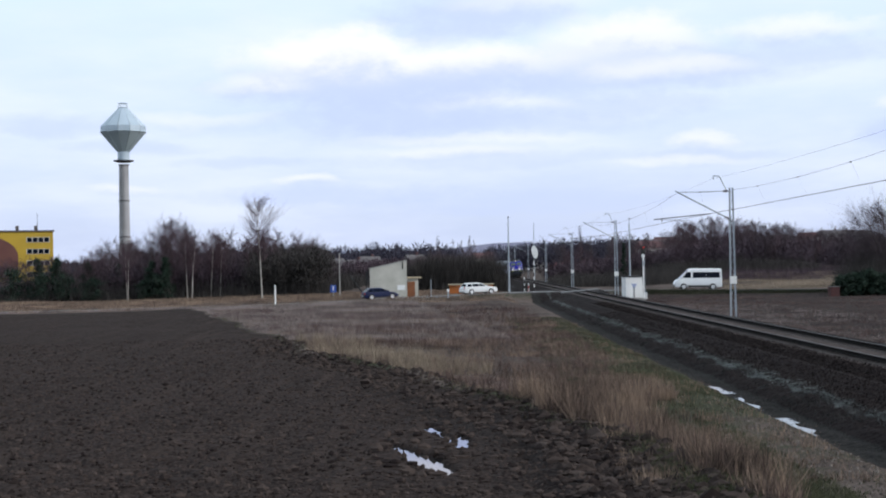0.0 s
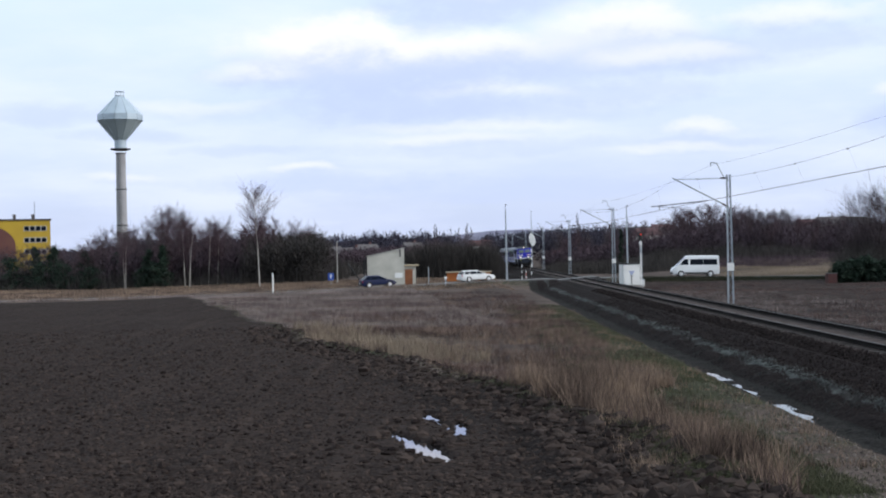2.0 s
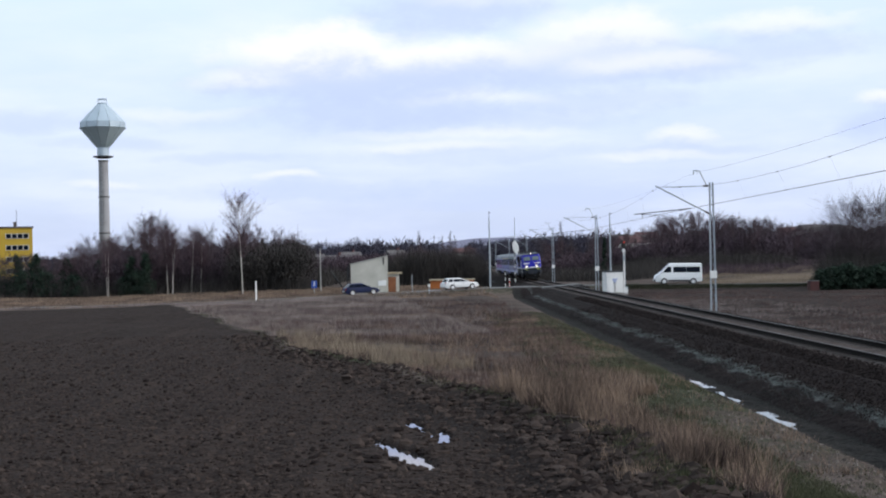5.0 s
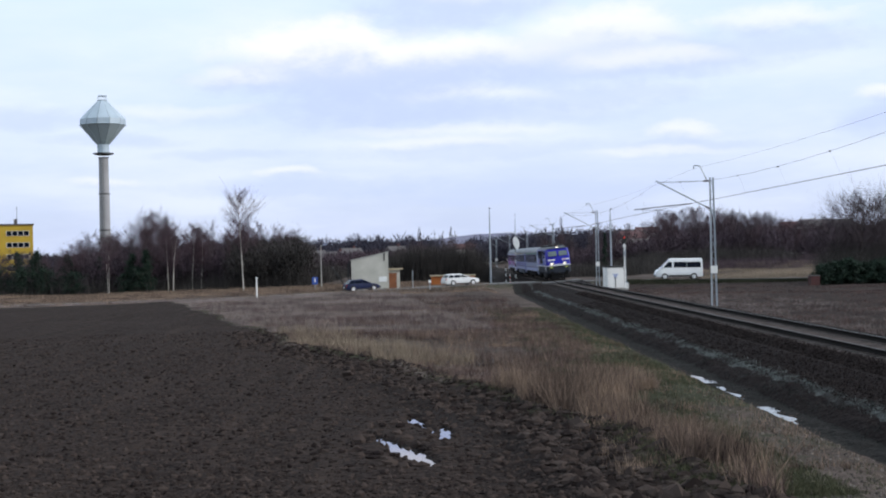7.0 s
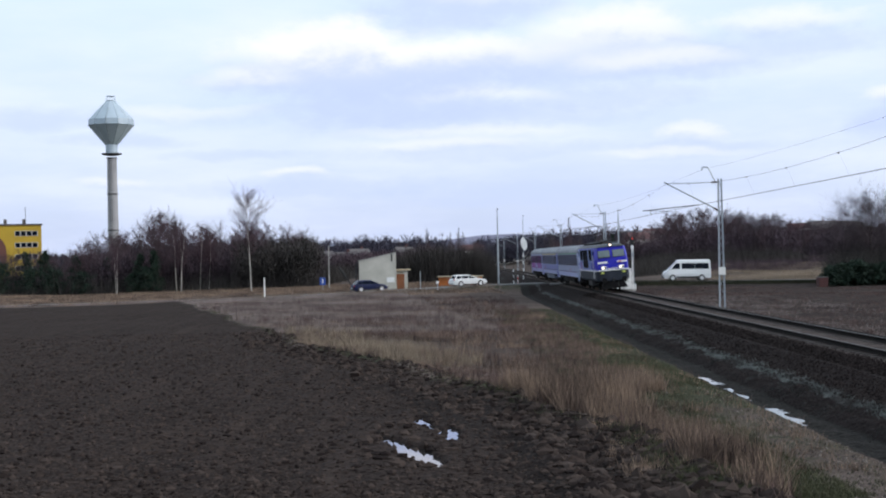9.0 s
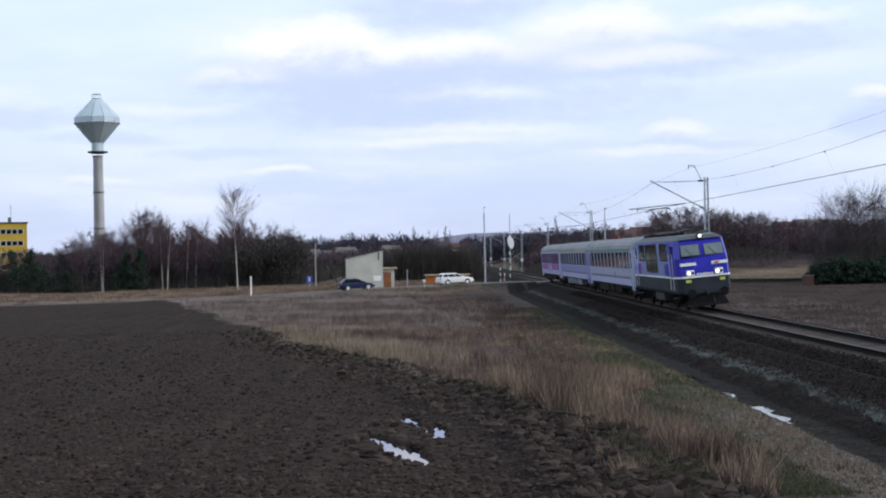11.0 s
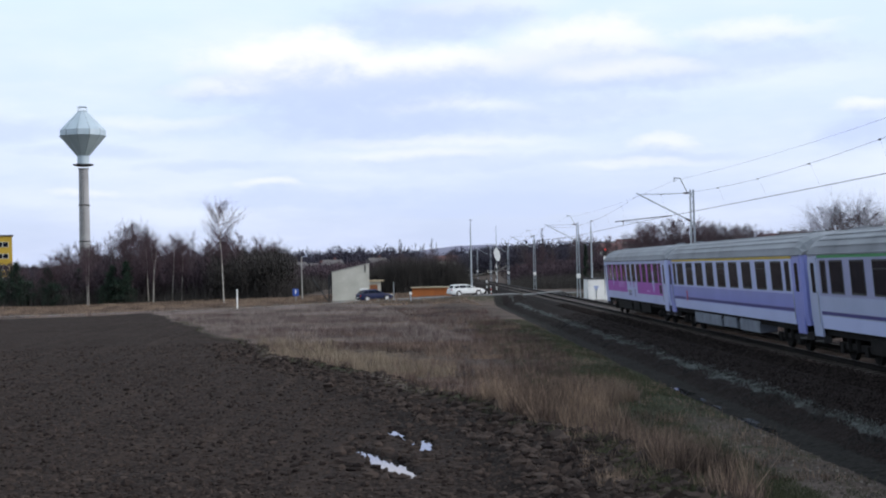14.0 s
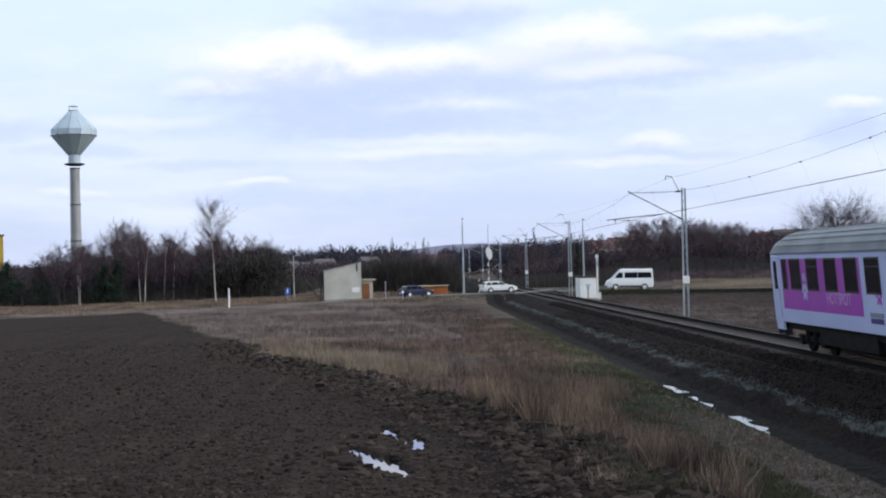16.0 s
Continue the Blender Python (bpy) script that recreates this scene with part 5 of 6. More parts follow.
def sleepers():
    bm = bmesh.new()
    sec = [(-0.13, -0.42), (0.13, -0.42), (0.115, -0.195), (-0.115, -0.195)]
    loft(bm, [[(x, a, b) for a, b in sec] for x in (-1.3, 1.3)])
    me = bpy.data.meshes.new("sleeper")
    bm.to_mesh(me)
    bm.free()
    me.materials.append(SLEEPER)
    k = 0
    for i in range(290):
        y = 38.0 + i * 0.62
        if abs(y - 169.7) < 3.2:
            continue
        ob = new("sleeper", me)
        ob.parent = TRACK
        ob.matrix_basis = Matrix.Translation(track_point(y, 0, 0)) @ Matrix.Rotation(radians(-CANT), 4, "Y")


# ditch water and puddle
def sheet(name, xs, ys, zf, label):
    bm = bmesh.new()
    rows = [[bm.verts.new((x, y, zf)) for x in xs(y)] for y in ys]
    for a, b in zip(rows, rows[1:]):
        for k in range(len(a) - 1):
            bm.faces.new((a[k], a[k + 1], b[k + 1], b[k]))
    tagged(part(name, bm, WATER), label, "water", kind="structure")


sheet("water_1", lambda y: np.linspace(-1.8, 0.75, 6), np.linspace(28.7, 37.3, 8), -1.03, "still puddle in the ploughed soil mirroring the sky")
for name, y0, y1, lo, hi in (("water_2", 48.2, 56.0, -6.6, -5.1), ("water_3", 42.8, 46.8, -6.0, -5.6), ("water_4", 36.4, 40.6, -6.6, -5.45)):
    sheet(name, lambda y: float(track_x(y)) + np.linspace(lo, hi, 4), np.linspace(y0, y1, 8), -1.318, "shallow standing water in the ditch")


# ---- plants ----
BARK_WHITE = mat("birch_bark", (0.50, 0.47, 0.43), (0.22, 0.20, 0.18), 3.0, 0.8, bump=0.3)
BARK_DARK = mat("dark_bark", (0.034, 0.026, 0.025), (0.060, 0.047, 0.044), 3.0, 0.9, bump=0.3)
TWIG_RED = mat("reddish_bare_twigs", (0.052, 0.034, 0.041), (0.105, 0.072, 0.083), 0.4, 0.9, island=0.5, spec=0.1)
TWIG_GREY = mat("greyish_bare_twigs", (0.046, 0.037, 0.041), (0.098, 0.078, 0.084), 0.4, 0.9, island=0.5, spec=0.1)
NEEDLE = mat("dark_evergreen_leaves", (0.009, 0.018, 0.013), (0.026, 0.046, 0.030), 0.5, 0.8, island=0.6, spec=0.2)
RUSSET = mat("russet_twig_thicket", (0.036, 0.027, 0.033), (0.092, 0.066, 0.080), 0.4, 0.9, island=0.6, spec=0.1)
# Paler and more purple than the near twigs: distance haze put into the colour.
HAZY_TWIG = mat("haze_tinted_far_twigs", (0.056, 0.043, 0.053), (0.125, 0.094, 0.114), 0.4, 0.9, island=0.5, spec=0.1)
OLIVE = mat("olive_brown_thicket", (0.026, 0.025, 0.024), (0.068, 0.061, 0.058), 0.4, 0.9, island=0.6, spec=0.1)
# Brown woods turned blue-grey here, with the haze of distance in the colour.
FAR_WOOD = mat("haze_blued_bare_woods", (0.034, 0.034, 0.050), (0.068, 0.063, 0.084), 0.03, 0.95, island=0.5, spec=0.05)
STONE_DARK = mat("dark_ballast_stone", (0.0058, 0.0046, 0.0046), (0.030, 0.0240, 0.0228), 3.0, 0.9, island=0.7, spec=0.05)
STONE_PALE = mat("pale_rubble_stone", (0.06, 0.052, 0.048), (0.20, 0.175, 0.155), 3.0, 0.9, island=0.7, spec=0.05)
WEED = mat("dark_grey_green_weeds", (0.010, 0.011, 0.0115), (0.050, 0.054, 0.053), 0.6, 0.9, island=0.5, spec=0.1)
WEED_GREEN = mat("dark_green_verge_grass", (0.016, 0.019, 0.012), (0.048, 0.050, 0.032), 0.4, 0.9, island=0.5, spec=0.1)
PALE_STRAW = mat("bleached_straw", (0.11, 0.088, 0.068), (0.33, 0.265, 0.20), 0.06, 0.9, island=0.3, spec=0.1)
# Aerial haze over the hills is mixed into this pale blue-grey.
HILL = mat("haze_tinted_hills", (0.17, 0.18, 0.25), (0.24, 0.23, 0.29), 0.004, 0.95, spec=0.0, bscale=0.05)
STRAW = mat("dry_straw_grass", (0.038, 0.028, 0.027), (0.31, 0.226, 0.168), 0.33, 0.9, island=0.35, spec=0.1)
GREY_STRAW = mat("greyish_withered_grass", (0.105, 0.088, 0.086), (0.32, 0.27, 0.252), 0.2, 0.9, island=0.35, spec=0.1)
STALK = mat("brown_weed_stalks", (0.030, 0.022, 0.024), (0.150, 0.102, 0.092), 0.33, 0.9, island=0.28, spec=0.1)
GREEN = mat("winter_grass_blades", (0.034, 0.038, 0.022), (0.092, 0.094, 0.056), 0.3, 0.9, island=0.6, spec=0.1)
FROST = mat("pale_grey_grass", (0.045, 0.051, 0.050), (0.17, 0.187, 0.185), 0.5, 0.9, island=0.6, spec=0.1)
CLOD = mat("clods_of_soil", (0.017, 0.0130, 0.0122), (0.058, 0.0445, 0.039), 3.0, 0.95, island=0.6, spec=0.04)


def mesh_from(name, verts, faces, material, parent=None, label=""):
    me = bpy.data.meshes.new(name)
    me.from_pydata(verts, [], faces)
    me.materials.append(material)
    ob = new(name, me)
    ob.parent = parent
    if label:
        tagged(ob, label)
    return ob


class Wood:
    """Gathers tapered limbs and thin twigs as vertices and faces."""

    def __init__(self, seed):
        self.r = random.Random(seed)
        self.v, self.f, self.tv, self.tf = [], [], [], []

    def limb(self, pts, r0, r1, n=5, fine=False):
        """A tapered limb; fine limbs belong to the crown."""
        vs, fs = (self.tv, self.tf) if fine else (self.v, self.f)
        base = len(vs)
        for i, p in enumerate(pts):
            q = pts[min(i + 1, len(pts) - 1)] - pts[max(i - 1, 0)]
            u = q.orthogonal().normalized()
            w = q.normalized().cross(u)
            rr = r0 + (r1 - r0) * i / (len(pts) - 1)
            for k in range(n):
                a = 2 * math.pi * k / n
                vs.append(p + (u * math.cos(a) + w * math.sin(a)) * rr)
        for i in range(len(pts) - 1):
            for k in range(n):
                a, b = base + i * n + k, base + i * n + (k + 1) % n
                fs.append((a, b, b + n, a + n))

    def twig(self, p, d, wd):
        u = d.orthogonal().normalized()
        u = (u * self.r.uniform(-1, 1) + d.normalized().cross(u) * self.r.uniform(-1, 1)).normalized() * wd
        b = len(self.tv)
        self.tv += [p - u, p + u, p + d]
        self.tf.append((b, b + 1, b + 2))

    def way(self, d, spread, lift):
        r = self.r
        return (d + Vector((r.uniform(-1, 1), r.uniform(-1, 1), r.uniform(-0.5, 1) + lift)) * spread).normalized()

    def run(self, p, d, length, n=4, bend=0.12):
        pts = [p]
        for _ in range(n):
            d = (d + Vector((self.r.uniform(-1, 1), self.r.uniform(-1, 1), self.r.uniform(-0.3, 0.8))) * bend).normalized()
            pts.append(pts[-1] + d * length / n)
        return pts


def bare_tree(name, seed, h, width, bark, twig, label, stems=1, lean=0.04, low=0.30, boughs=32, fine=0.012, girth=1.0, rise=(0.7, 1.7)):
    w = Wood(seed)
    r = w.r
    t = thing(name, pose(0, 0, 0), label, "tree", "bare trees of the wood")
    for s in range(stems):
        d = Vector((r.uniform(-lean, lean) * (3 if stems > 1 else 1), r.uniform(-lean, lean), 1)).normalized()
        hh = h * (1 if s == 0 else r.uniform(0.75, 0.95))
        trunk = w.run(Vector((0.25 * s, 0, -0.1)), d, hh, 7, 0.05)
        w.limb(trunk, (0.010 * hh + 0.015) * girth, 0.012, 6)
        for k in range(boughs // stems):
            q = low + (0.97 - low) * (k + r.random()) / (boughs // stems)
            i = min(int(q * 7), 6)
            p = trunk[i].lerp(trunk[i + 1], q * 7 - i)
            a = r.uniform(0, 2 * math.pi)
            d2 = Vector((math.cos(a), math.sin(a), r.uniform(*rise))).normalized()
            ln = width * (0.35 + 0.75 * math.sin(math.pi * min(1, (q - low) / (1 - low) * 0.8 + 0.18))) * r.uniform(0.7, 1.2)
            bough = w.run(p, d2, ln, 3, 0.2)
            w.limb(bough, 0.0032 * hh * (1.15 - q) + 0.008, 0.006, 3, True)
            for j in range(9):
                m = r.uniform(0.15, 1.0) * 3
                i2 = min(int(m), 2)
                p2 = bough[i2].lerp(bough[i2 + 1], m - i2)
                d3 = w.way(d2, 0.75, 0.1)
                l3 = ln * r.uniform(0.35, 0.65)
                w.twig(p2, d3 * l3, fine)
                for _ in range(6):
                    b = p2 + d3 * l3 * r.uniform(0.15, 0.95)
                    w.twig(b, w.way(d3, 0.9, 0.0) * l3 * r.uniform(0.35, 0.8), fine * 0.7)
    mesh_from("trunk", w.v, w.f, bark, t)
    mesh_from("crown", w.tv, w.tf, twig, t)
    return t


def evergreen(name, seed, h, width, label, round_top=False):
    w = Wood(seed)
    r = w.r
    t = thing(name, pose(0, 0, 0), label, "tree", "evergreens of the wood")
    trunk = w.run(Vector((0, 0, -0.1)), Vector((0, 0, 1)), h * 0.95, 5, 0.03)
    w.limb(trunk, 0.012 * h, 0.02, 6)
    for k in range(60):
        q = 0.06 + 0.92 * k / 60
        a = r.uniform(0, 2 * math.pi)
        reach = width * ((1 - q) ** 0.75 if not round_top else math.sin(math.pi * (q * 0.85 + 0.12)) ** 0.6) * r.uniform(0.6, 1.1) + 0.12
        p = Vector((0, 0, h * q))
        e = p + Vector((math.cos(a) * reach, math.sin(a) * reach, reach * r.uniform(-0.25, 0.3)))
        w.limb([p, p.lerp(e, 0.5), e], 0.03, 0.01, 3)
        for _ in range(38):
            b = p.lerp(e, r.random() ** 0.6) + Vector((r.gauss(0, 0.13), r.gauss(0, 0.13), r.gauss(0, 0.13))) * (width * 0.6)
            w.twig(b, Vector((r.gauss(0, 1), r.gauss(0, 1), r.gauss(0.1, 0.7))).normalized() * r.uniform(0.25, 0.55), 0.07)
    mesh_from("trunk", w.v, w.f, BARK_DARK, t)
    mesh_from("crown", w.tv, w.tf, NEEDLE, t)
    return t


def scatter(proto, spots, seed):
    """The first spot takes the tree itself; the others take copies, turned and sized."""
    r = random.Random(seed)
    for k, (x, y, s) in enumerate(spots):
        m = pose(x, y, gz(x, y) - 0.05, 0, 0, r.uniform(0, 360))
        ob = proto if k == 0 else copy_thing(proto, m)
        ob.matrix_basis = m
        ob.scale = (s * r.uniform(0.9, 1.1),) * 2 + (s,)


def wood_height(u):
    """Height of the wood's outline at a heading (x over y)."""
    return float(np.interp(u, [-0.40, -0.29, -0.265, -0.25, -0.23, -0.205, -0.19, -0.17, -0.15, -0.13, -0.11, -0.085], [7.0, 6.3, 6.6, 8.6, 9.5, 12.0, 12.6, 10.6, 9.6, 9.6, 9.0, 8.0]))


def plant_woods():
    r = random.Random(5)
    kinds = [bare_tree("bare_tree", 20 + k, 10.0, 2.4 + 0.25 * (k % 3), BARK_DARK, TWIG_RED if k % 2 else TWIG_GREY, "leafless tree with fine reddish twigs" if k % 2 else "leafless tree with fine grey twigs", low=0.10 + 0.05 * (k % 3), fine=0.016) for k in range(6)]
    spots = [[] for _ in kinds]
    for k in range(150):
        u = r.uniform(-0.36, -0.085)
        y = r.uniform(205, 262)
        spots[k % 6].append((u * y, y, wood_height(u) / 10.0 * r.uniform(0.72, 1.04)))
    # thicket behind the hut and round the line
    for k in range(30):
        u = r.uniform(-0.018, 0.036)
        y = r.uniform(236, 262)
        spots[k % 6].append((u * y, y, r.uniform(0.48, 0.66)))
    # wood beyond the line
    for k in range(150):
        u = r.uniform(0.165, 0.38)
        y = r.uniform(285, 345)
        hh = float(np.interp(u, [0.165, 0.18, 0.21, 0.235, 0.25, 0.27, 0.42], [0.75, 1.10, 1.15, 1.00, 1.02, 0.82, 0.78]))
        spots[k % 6].append((u * y, y, hh * r.uniform(0.72, 1.03)))
    for k in range(34):
        u = r.uniform(0.085, 0.175)
        y = r.uniform(330, 420)
        spots[k % 6].append((u * y, y, r.uniform(0.62, 1.0)))
    for p, s in zip(kinds, spots):
        scatter(p, s, 3)
    birch = [bare_tree("birch_tree", 41 + k, 11.0, 2.3, BARK_WHITE, TWIG_RED, "slender white-barked birch without leaves", stems=1 + (k == 1), low=0.38, boughs=64, fine=0.009, girth=0.62, rise=(0.6, 1.7)) for k in range(3)]
    scatter(birch[0], [(-24.9, 187.0, 1.22), (-38.2, 203.5, 0.85)], 8)
    scatter(birch[1], [(-46.6, 201.5, 0.72), (-37.6, 203.5, 0.86)], 9)
    scatter(birch[2], [(-35.2, 206.0, 0.9), (-33.9, 206.5, 0.82)], 10)
    fir = evergreen("evergreen_tree", 61, 7.0, 2.6, "dark evergreen tree at the wood's edge")
    rnd = evergreen("evergreen_bush", 62, 5.0, 2.8, "dense dark evergreen bush at the wood's edge", True)
    scatter(fir, [(-58.5, 206, 0.95), (-54.5, 209, 0.85), (-43.6, 203.5, 0.85), (-41.4, 203.0, 0.92), (-50.2, 211, 0.8), (-62.5, 210, 0.95)], 11)
    scatter(rnd, [(-60.0, 204.5, 0.8), (-56.5, 204, 0.8), (-65, 205, 1.0), (-42.6, 202.6, 0.75), (-44.4, 202.8, 0.6), (-52.0, 203, 0.7)], 12)
    con = evergreen("conifer_tree", 63, 10.2, 0.9, "narrow dark conifer beyond the crossing")
    scatter(con, [(33.4, 252.0, 0.8)], 16)
    # the wide tree and hedge beside the road
    big = bare_tree("wide_tree", 71, 9.6, 4.9, BARK_DARK, TWIG_GREY, "wide spreading leafless tree by the far field", low=0.26, boughs=72, fine=0.014, rise=(0.25, 1.15), girth=1.5)
    scatter(big, [(52.6, 163.0, 0.93), (55.9, 166.0, 0.9), (50.6, 166.5, 0.72), (58.6, 163.5, 0.72), (62.0, 170.0, 0.7)], 13)
    hedge = evergreen("hedge_bush", 73, 2.2, 1.5, "dark clipped evergreen hedge bush", True)
    scatter(hedge, [(45.2 + k * 1.5, 153.5 + 0.5 * (k % 2), 1.0 + 0.12 * (k % 3)) for k in range(12)], 14)
    box = thing("brick_bin", pose(43.6, 152.5, gz(43.6, 152.5)), "dark red brick enclosure beside the hedge", "enclosure")
    box_part("wall", (0, 0, 0.5), (1.0, 1.2, 1.1), OLD_BRICK, box, 0.02)
    box_part("capping", (0, 0, 1.08), (1.1, 1.3, 0.08), ROOF_DARK, box, 0.02)
    poplar = bare_tree("poplar_tree", 81, 16.0, 1.3, BARK_DARK, TWIG_GREY, "narrow upright leafless poplar far off", low=0.12, boughs=44, fine=0.03)
    scatter(poplar, [(0.1015 * 520, 520, 1.05), (0.105 * 560, 560, 0.8), (-0.003 * 520, 520, 1.0), (0.014 * 500, 500, 0.85), (0.020 * 505, 505, 1.0), (0.023 * 500, 500, 0.9), (0.108 * 520, 520, 0.8), (-0.024 * 560, 560, 0.8)], 15)


plant_woods()


def tuft_mesh(name, spots, material, label, tall, blades, width, spread, seed, lean=0.3, category="grass"):
    """One mesh of many blades; spots: rows of x, y."""
    rng = np.random.default_rng(seed)
    n = len(spots)
    base = np.repeat(spots, blades, axis=0)
    tz = np.repeat(rng.uniform(0.6, 1.15, n), blades)
    xy = base + rng.normal(0, spread, base.shape)
    z = ground_z(xy[:, 0], xy[:, 1])
    hgt = tall * tz * rng.uniform(0.45, 1.1, len(xy)) * (0.75 + 0.45 * wave(xy[:, 0], xy[:, 1], 5.0, seed))
    a = rng.uniform(0, 2 * np.pi, len(xy))
    wx, wy = np.cos(a) * width, np.sin(a) * width
    lx, ly = (rng.normal(0, lean, len(xy)) * hgt for _ in range(2))
    p = np.stack([np.stack([xy[:, 0] - wx, xy[:, 1] - wy, z - 0.02], -1), np.stack([xy[:, 0] + wx, xy[:, 1] + wy, z - 0.02], -1),
                  np.stack([xy[:, 0] + lx, xy[:, 1] + ly, z + hgt], -1)], 1).reshape(-1, 3)
    me = bpy.data.meshes.new(name)
    me.vertices.add(len(p))
    me.vertices.foreach_set("co", p.ravel())
    nt = len(xy)
    me.loops.add(nt * 3)
    me.loops.foreach_set("vertex_index", np.arange(nt * 3))
    me.polygons.add(nt)
    me.polygons.foreach_set("loop_start", np.arange(nt) * 3)
    me.update(calc_edges=True)
    me.materials.append(material)
    return tagged(new(name, me), label, category, kind="stuff")


def crown_mesh(name, spots, tall, material, label, twigs, size, slim, seed, category="undergrowth", base=0.05):
    """One mesh of many bushy crowns, each a loose egg of short twigs; tall: a height for each spot."""
    rng = np.random.default_rng(seed)
    n = len(spots)
    h = np.repeat(tall, twigs)
    x0, y0 = np.repeat(spots[:, 0], twigs), np.repeat(spots[:, 1], twigs)
    d = rng.normal(0, 1, (n * twigs, 3))
    d /= np.linalg.norm(d, axis=1, keepdims=True)
    d *= rng.random((n * twigs, 1)) ** 0.45
    wide = np.repeat(rng.uniform(0.24, 0.36, n), twigs) * h
    mid = h * (0.5 + base / 2)
    p = np.stack([x0 + d[:, 0] * wide, y0 + d[:, 1] * wide, ground_z(x0, y0) + mid + d[:, 2] * (h - mid) * 0.96], -1)
    way = d * np.array([0.8, 0.8, 0.6]) + rng.normal(0, 0.45, p.shape) + np.array([0, 0, 0.55])
    way *= (size * rng.uniform(0.5, 1.3, len(p)) / np.linalg.norm(way, axis=1))[:, None]
    a = rng.uniform(0, 2 * np.pi, len(p))
    side = np.stack([np.cos(a), np.sin(a), rng.normal(0, 0.3, len(p))], -1) * slim
    v = np.stack([p - side - way * 0.5, p + side - way * 0.5, p + way * 0.5], 1).reshape(-1, 3)
    me = bpy.data.meshes.new(name)
    me.vertices.add(len(v))
    me.vertices.foreach_set("co", v.ravel())
    me.loops.add(len(v))
    me.loops.foreach_set("vertex_index", np.arange(len(v)))
    me.polygons.add(len(p))
    me.polygons.foreach_set("loop_start", np.arange(len(p)) * 3)
    me.update(calc_edges=True)
    me.materials.append(material)
    return tagged(new(name, me), label, category, kind="stuff")


def pick(n, x0, x1, y0, y1, test, seed, power=1.6):
    """Spots in a stretch of land, thicker towards small y, kept where test(x, y) holds."""
    rng = np.random.default_rng(seed)
    y = y0 + (y1 - y0) * rng.random(n) ** power
    x = x0 + (x1 - x0) * rng.random(n)
    k = test(x, y)
    return np.stack([x[k], y[k]], -1)


def make_grass():
    def meadow(x, y):
        lat = x - track_x(y)
        lim = -8.6 + 1.6 * wave(x, y, 6, 1) - 1.3 * sstep(62, 40, y)
        gap = wave(x, y, 2.3, 9) + 0.5 * wave(x, y, 0.9, 5) > -0.42 - 1.5 * sstep(60, 85, y)
        return gap & (x > field_edge(y) + 0.5) & (lat < lim) & (np.abs(y - road_at(x)[0]) > 5) & (y < 152)

    clump = lambda x, y, s, sd: wave(x, y, s, sd) > np.random.default_rng(int(sd * 7)).uniform(-1, 1, x.size) * 0.9
    a = pick(64000, -30, 9, 23, 150, lambda x, y: meadow(x, y) & clump(x, y, 3.2, 2) & clump(x, y, 1.1, 3), 21)
    tuft_mesh("dry_grass", a, STRAW, "dry straw-coloured meadow grass in clumps", 0.50, 9, 0.010, 0.14, 22, 0.42)
    b = pick(42000, -30, 8, 23, 140, lambda x, y: meadow(x, y) & clump(x, y, 4.1, 5), 23)
    tuft_mesh("weed_stalks", b, STALK, "brown withered weed stalks in the meadow", 0.68, 6, 0.010, 0.16, 24, 0.28)
    a2 = pick(60000, -34, 9, 80, 152, lambda x, y: meadow(x, y) & clump(x, y, 5.0, 4) & (x < 4 - 0.1 * (y - 80)), 63, 1.0)
    tuft_mesh("grey_dry_grass", a2, GREY_STRAW, "greyish withered grass at the meadow's far end", 0.42, 7, 0.016, 0.22, 64)
    # tall pale tufts at the near end and by the field's edge
    c = pick(3000, 2, 8.6, 25, 44, lambda x, y: meadow(x, y) & clump(x, y, 1.3, 6) & (x < 8.2), 25, 1.0)
    tuft_mesh("tall_grass", c, STRAW, "tall straw tufts at the meadow's near end", 0.95, 22, 0.010, 0.12, 26, 0.30)
    d = pick(2600, -12, 2, 54, 80, lambda x, y: meadow(x, y) & (x < field_edge(y) + 4.0) & clump(x, y, 1.8, 16), 27, 1.0)
    tuft_mesh("tall_grass", d, PALE_STRAW, "pale tall tufts along the ploughed field", 0.8, 16, 0.012, 0.14, 28)
    g = pick(60000, 3, 12, 24, 112, lambda x, y: clump(x, y, 2.1, 12) & (x - track_x(y) > -11.4) & (x - track_x(y) < np.where(y < 44, -8.3, -6.6)), 29)
    tuft_mesh("green_grass", g, GREEN, "short green winter grass along the ditch", 0.13, 7, 0.010, 0.12, 30, 0.5)
    g2 = pick(5200, 2, 11, 27, 100, lambda x, y: (x - track_x(y) > -12.0) & (x - track_x(y) < -6.7) & clump(x, y, 1.6, 13) & clump(x, y, 0.7, 14), 69)
    tuft_mesh("sparse_dry_grass", g2, STRAW, "sparse dry stalks among the green by the ditch", 0.34, 9, 0.009, 0.15, 70, 0.35)
    e = pick(26000, -28, 6, 26, 120, lambda x, y: np.abs(x - field_edge(y) - 0.7) < 0.9, 31)
    tuft_mesh("verge_grass", e, GREEN, "green and brown grass along the field's edge", 0.17, 7, 0.010, 0.13, 32, 0.5)
    f = pick(10000, 9, 15, 28, 150, lambda x, y: np.abs(x - track_x(y) + 4.15 + 0.12 * wave(x, y, 3.0, 2)) < 0.10 + 0.22 * (wave(x, y, 2.2, 4) > 0.0), 33)
    tuft_mesh("bank_grass", f, FROST, "pale grey-green grass on the ditch bank", 0.15, 8, 0.010, 0.10, 34, 0.5)
    h = pick(16000, 34, 95, 175, 262, lambda x, y: (y > road_at(x)[0] + 3.4) & (x / y > 0.205) & (x / y < 0.30), 35, 1.0)
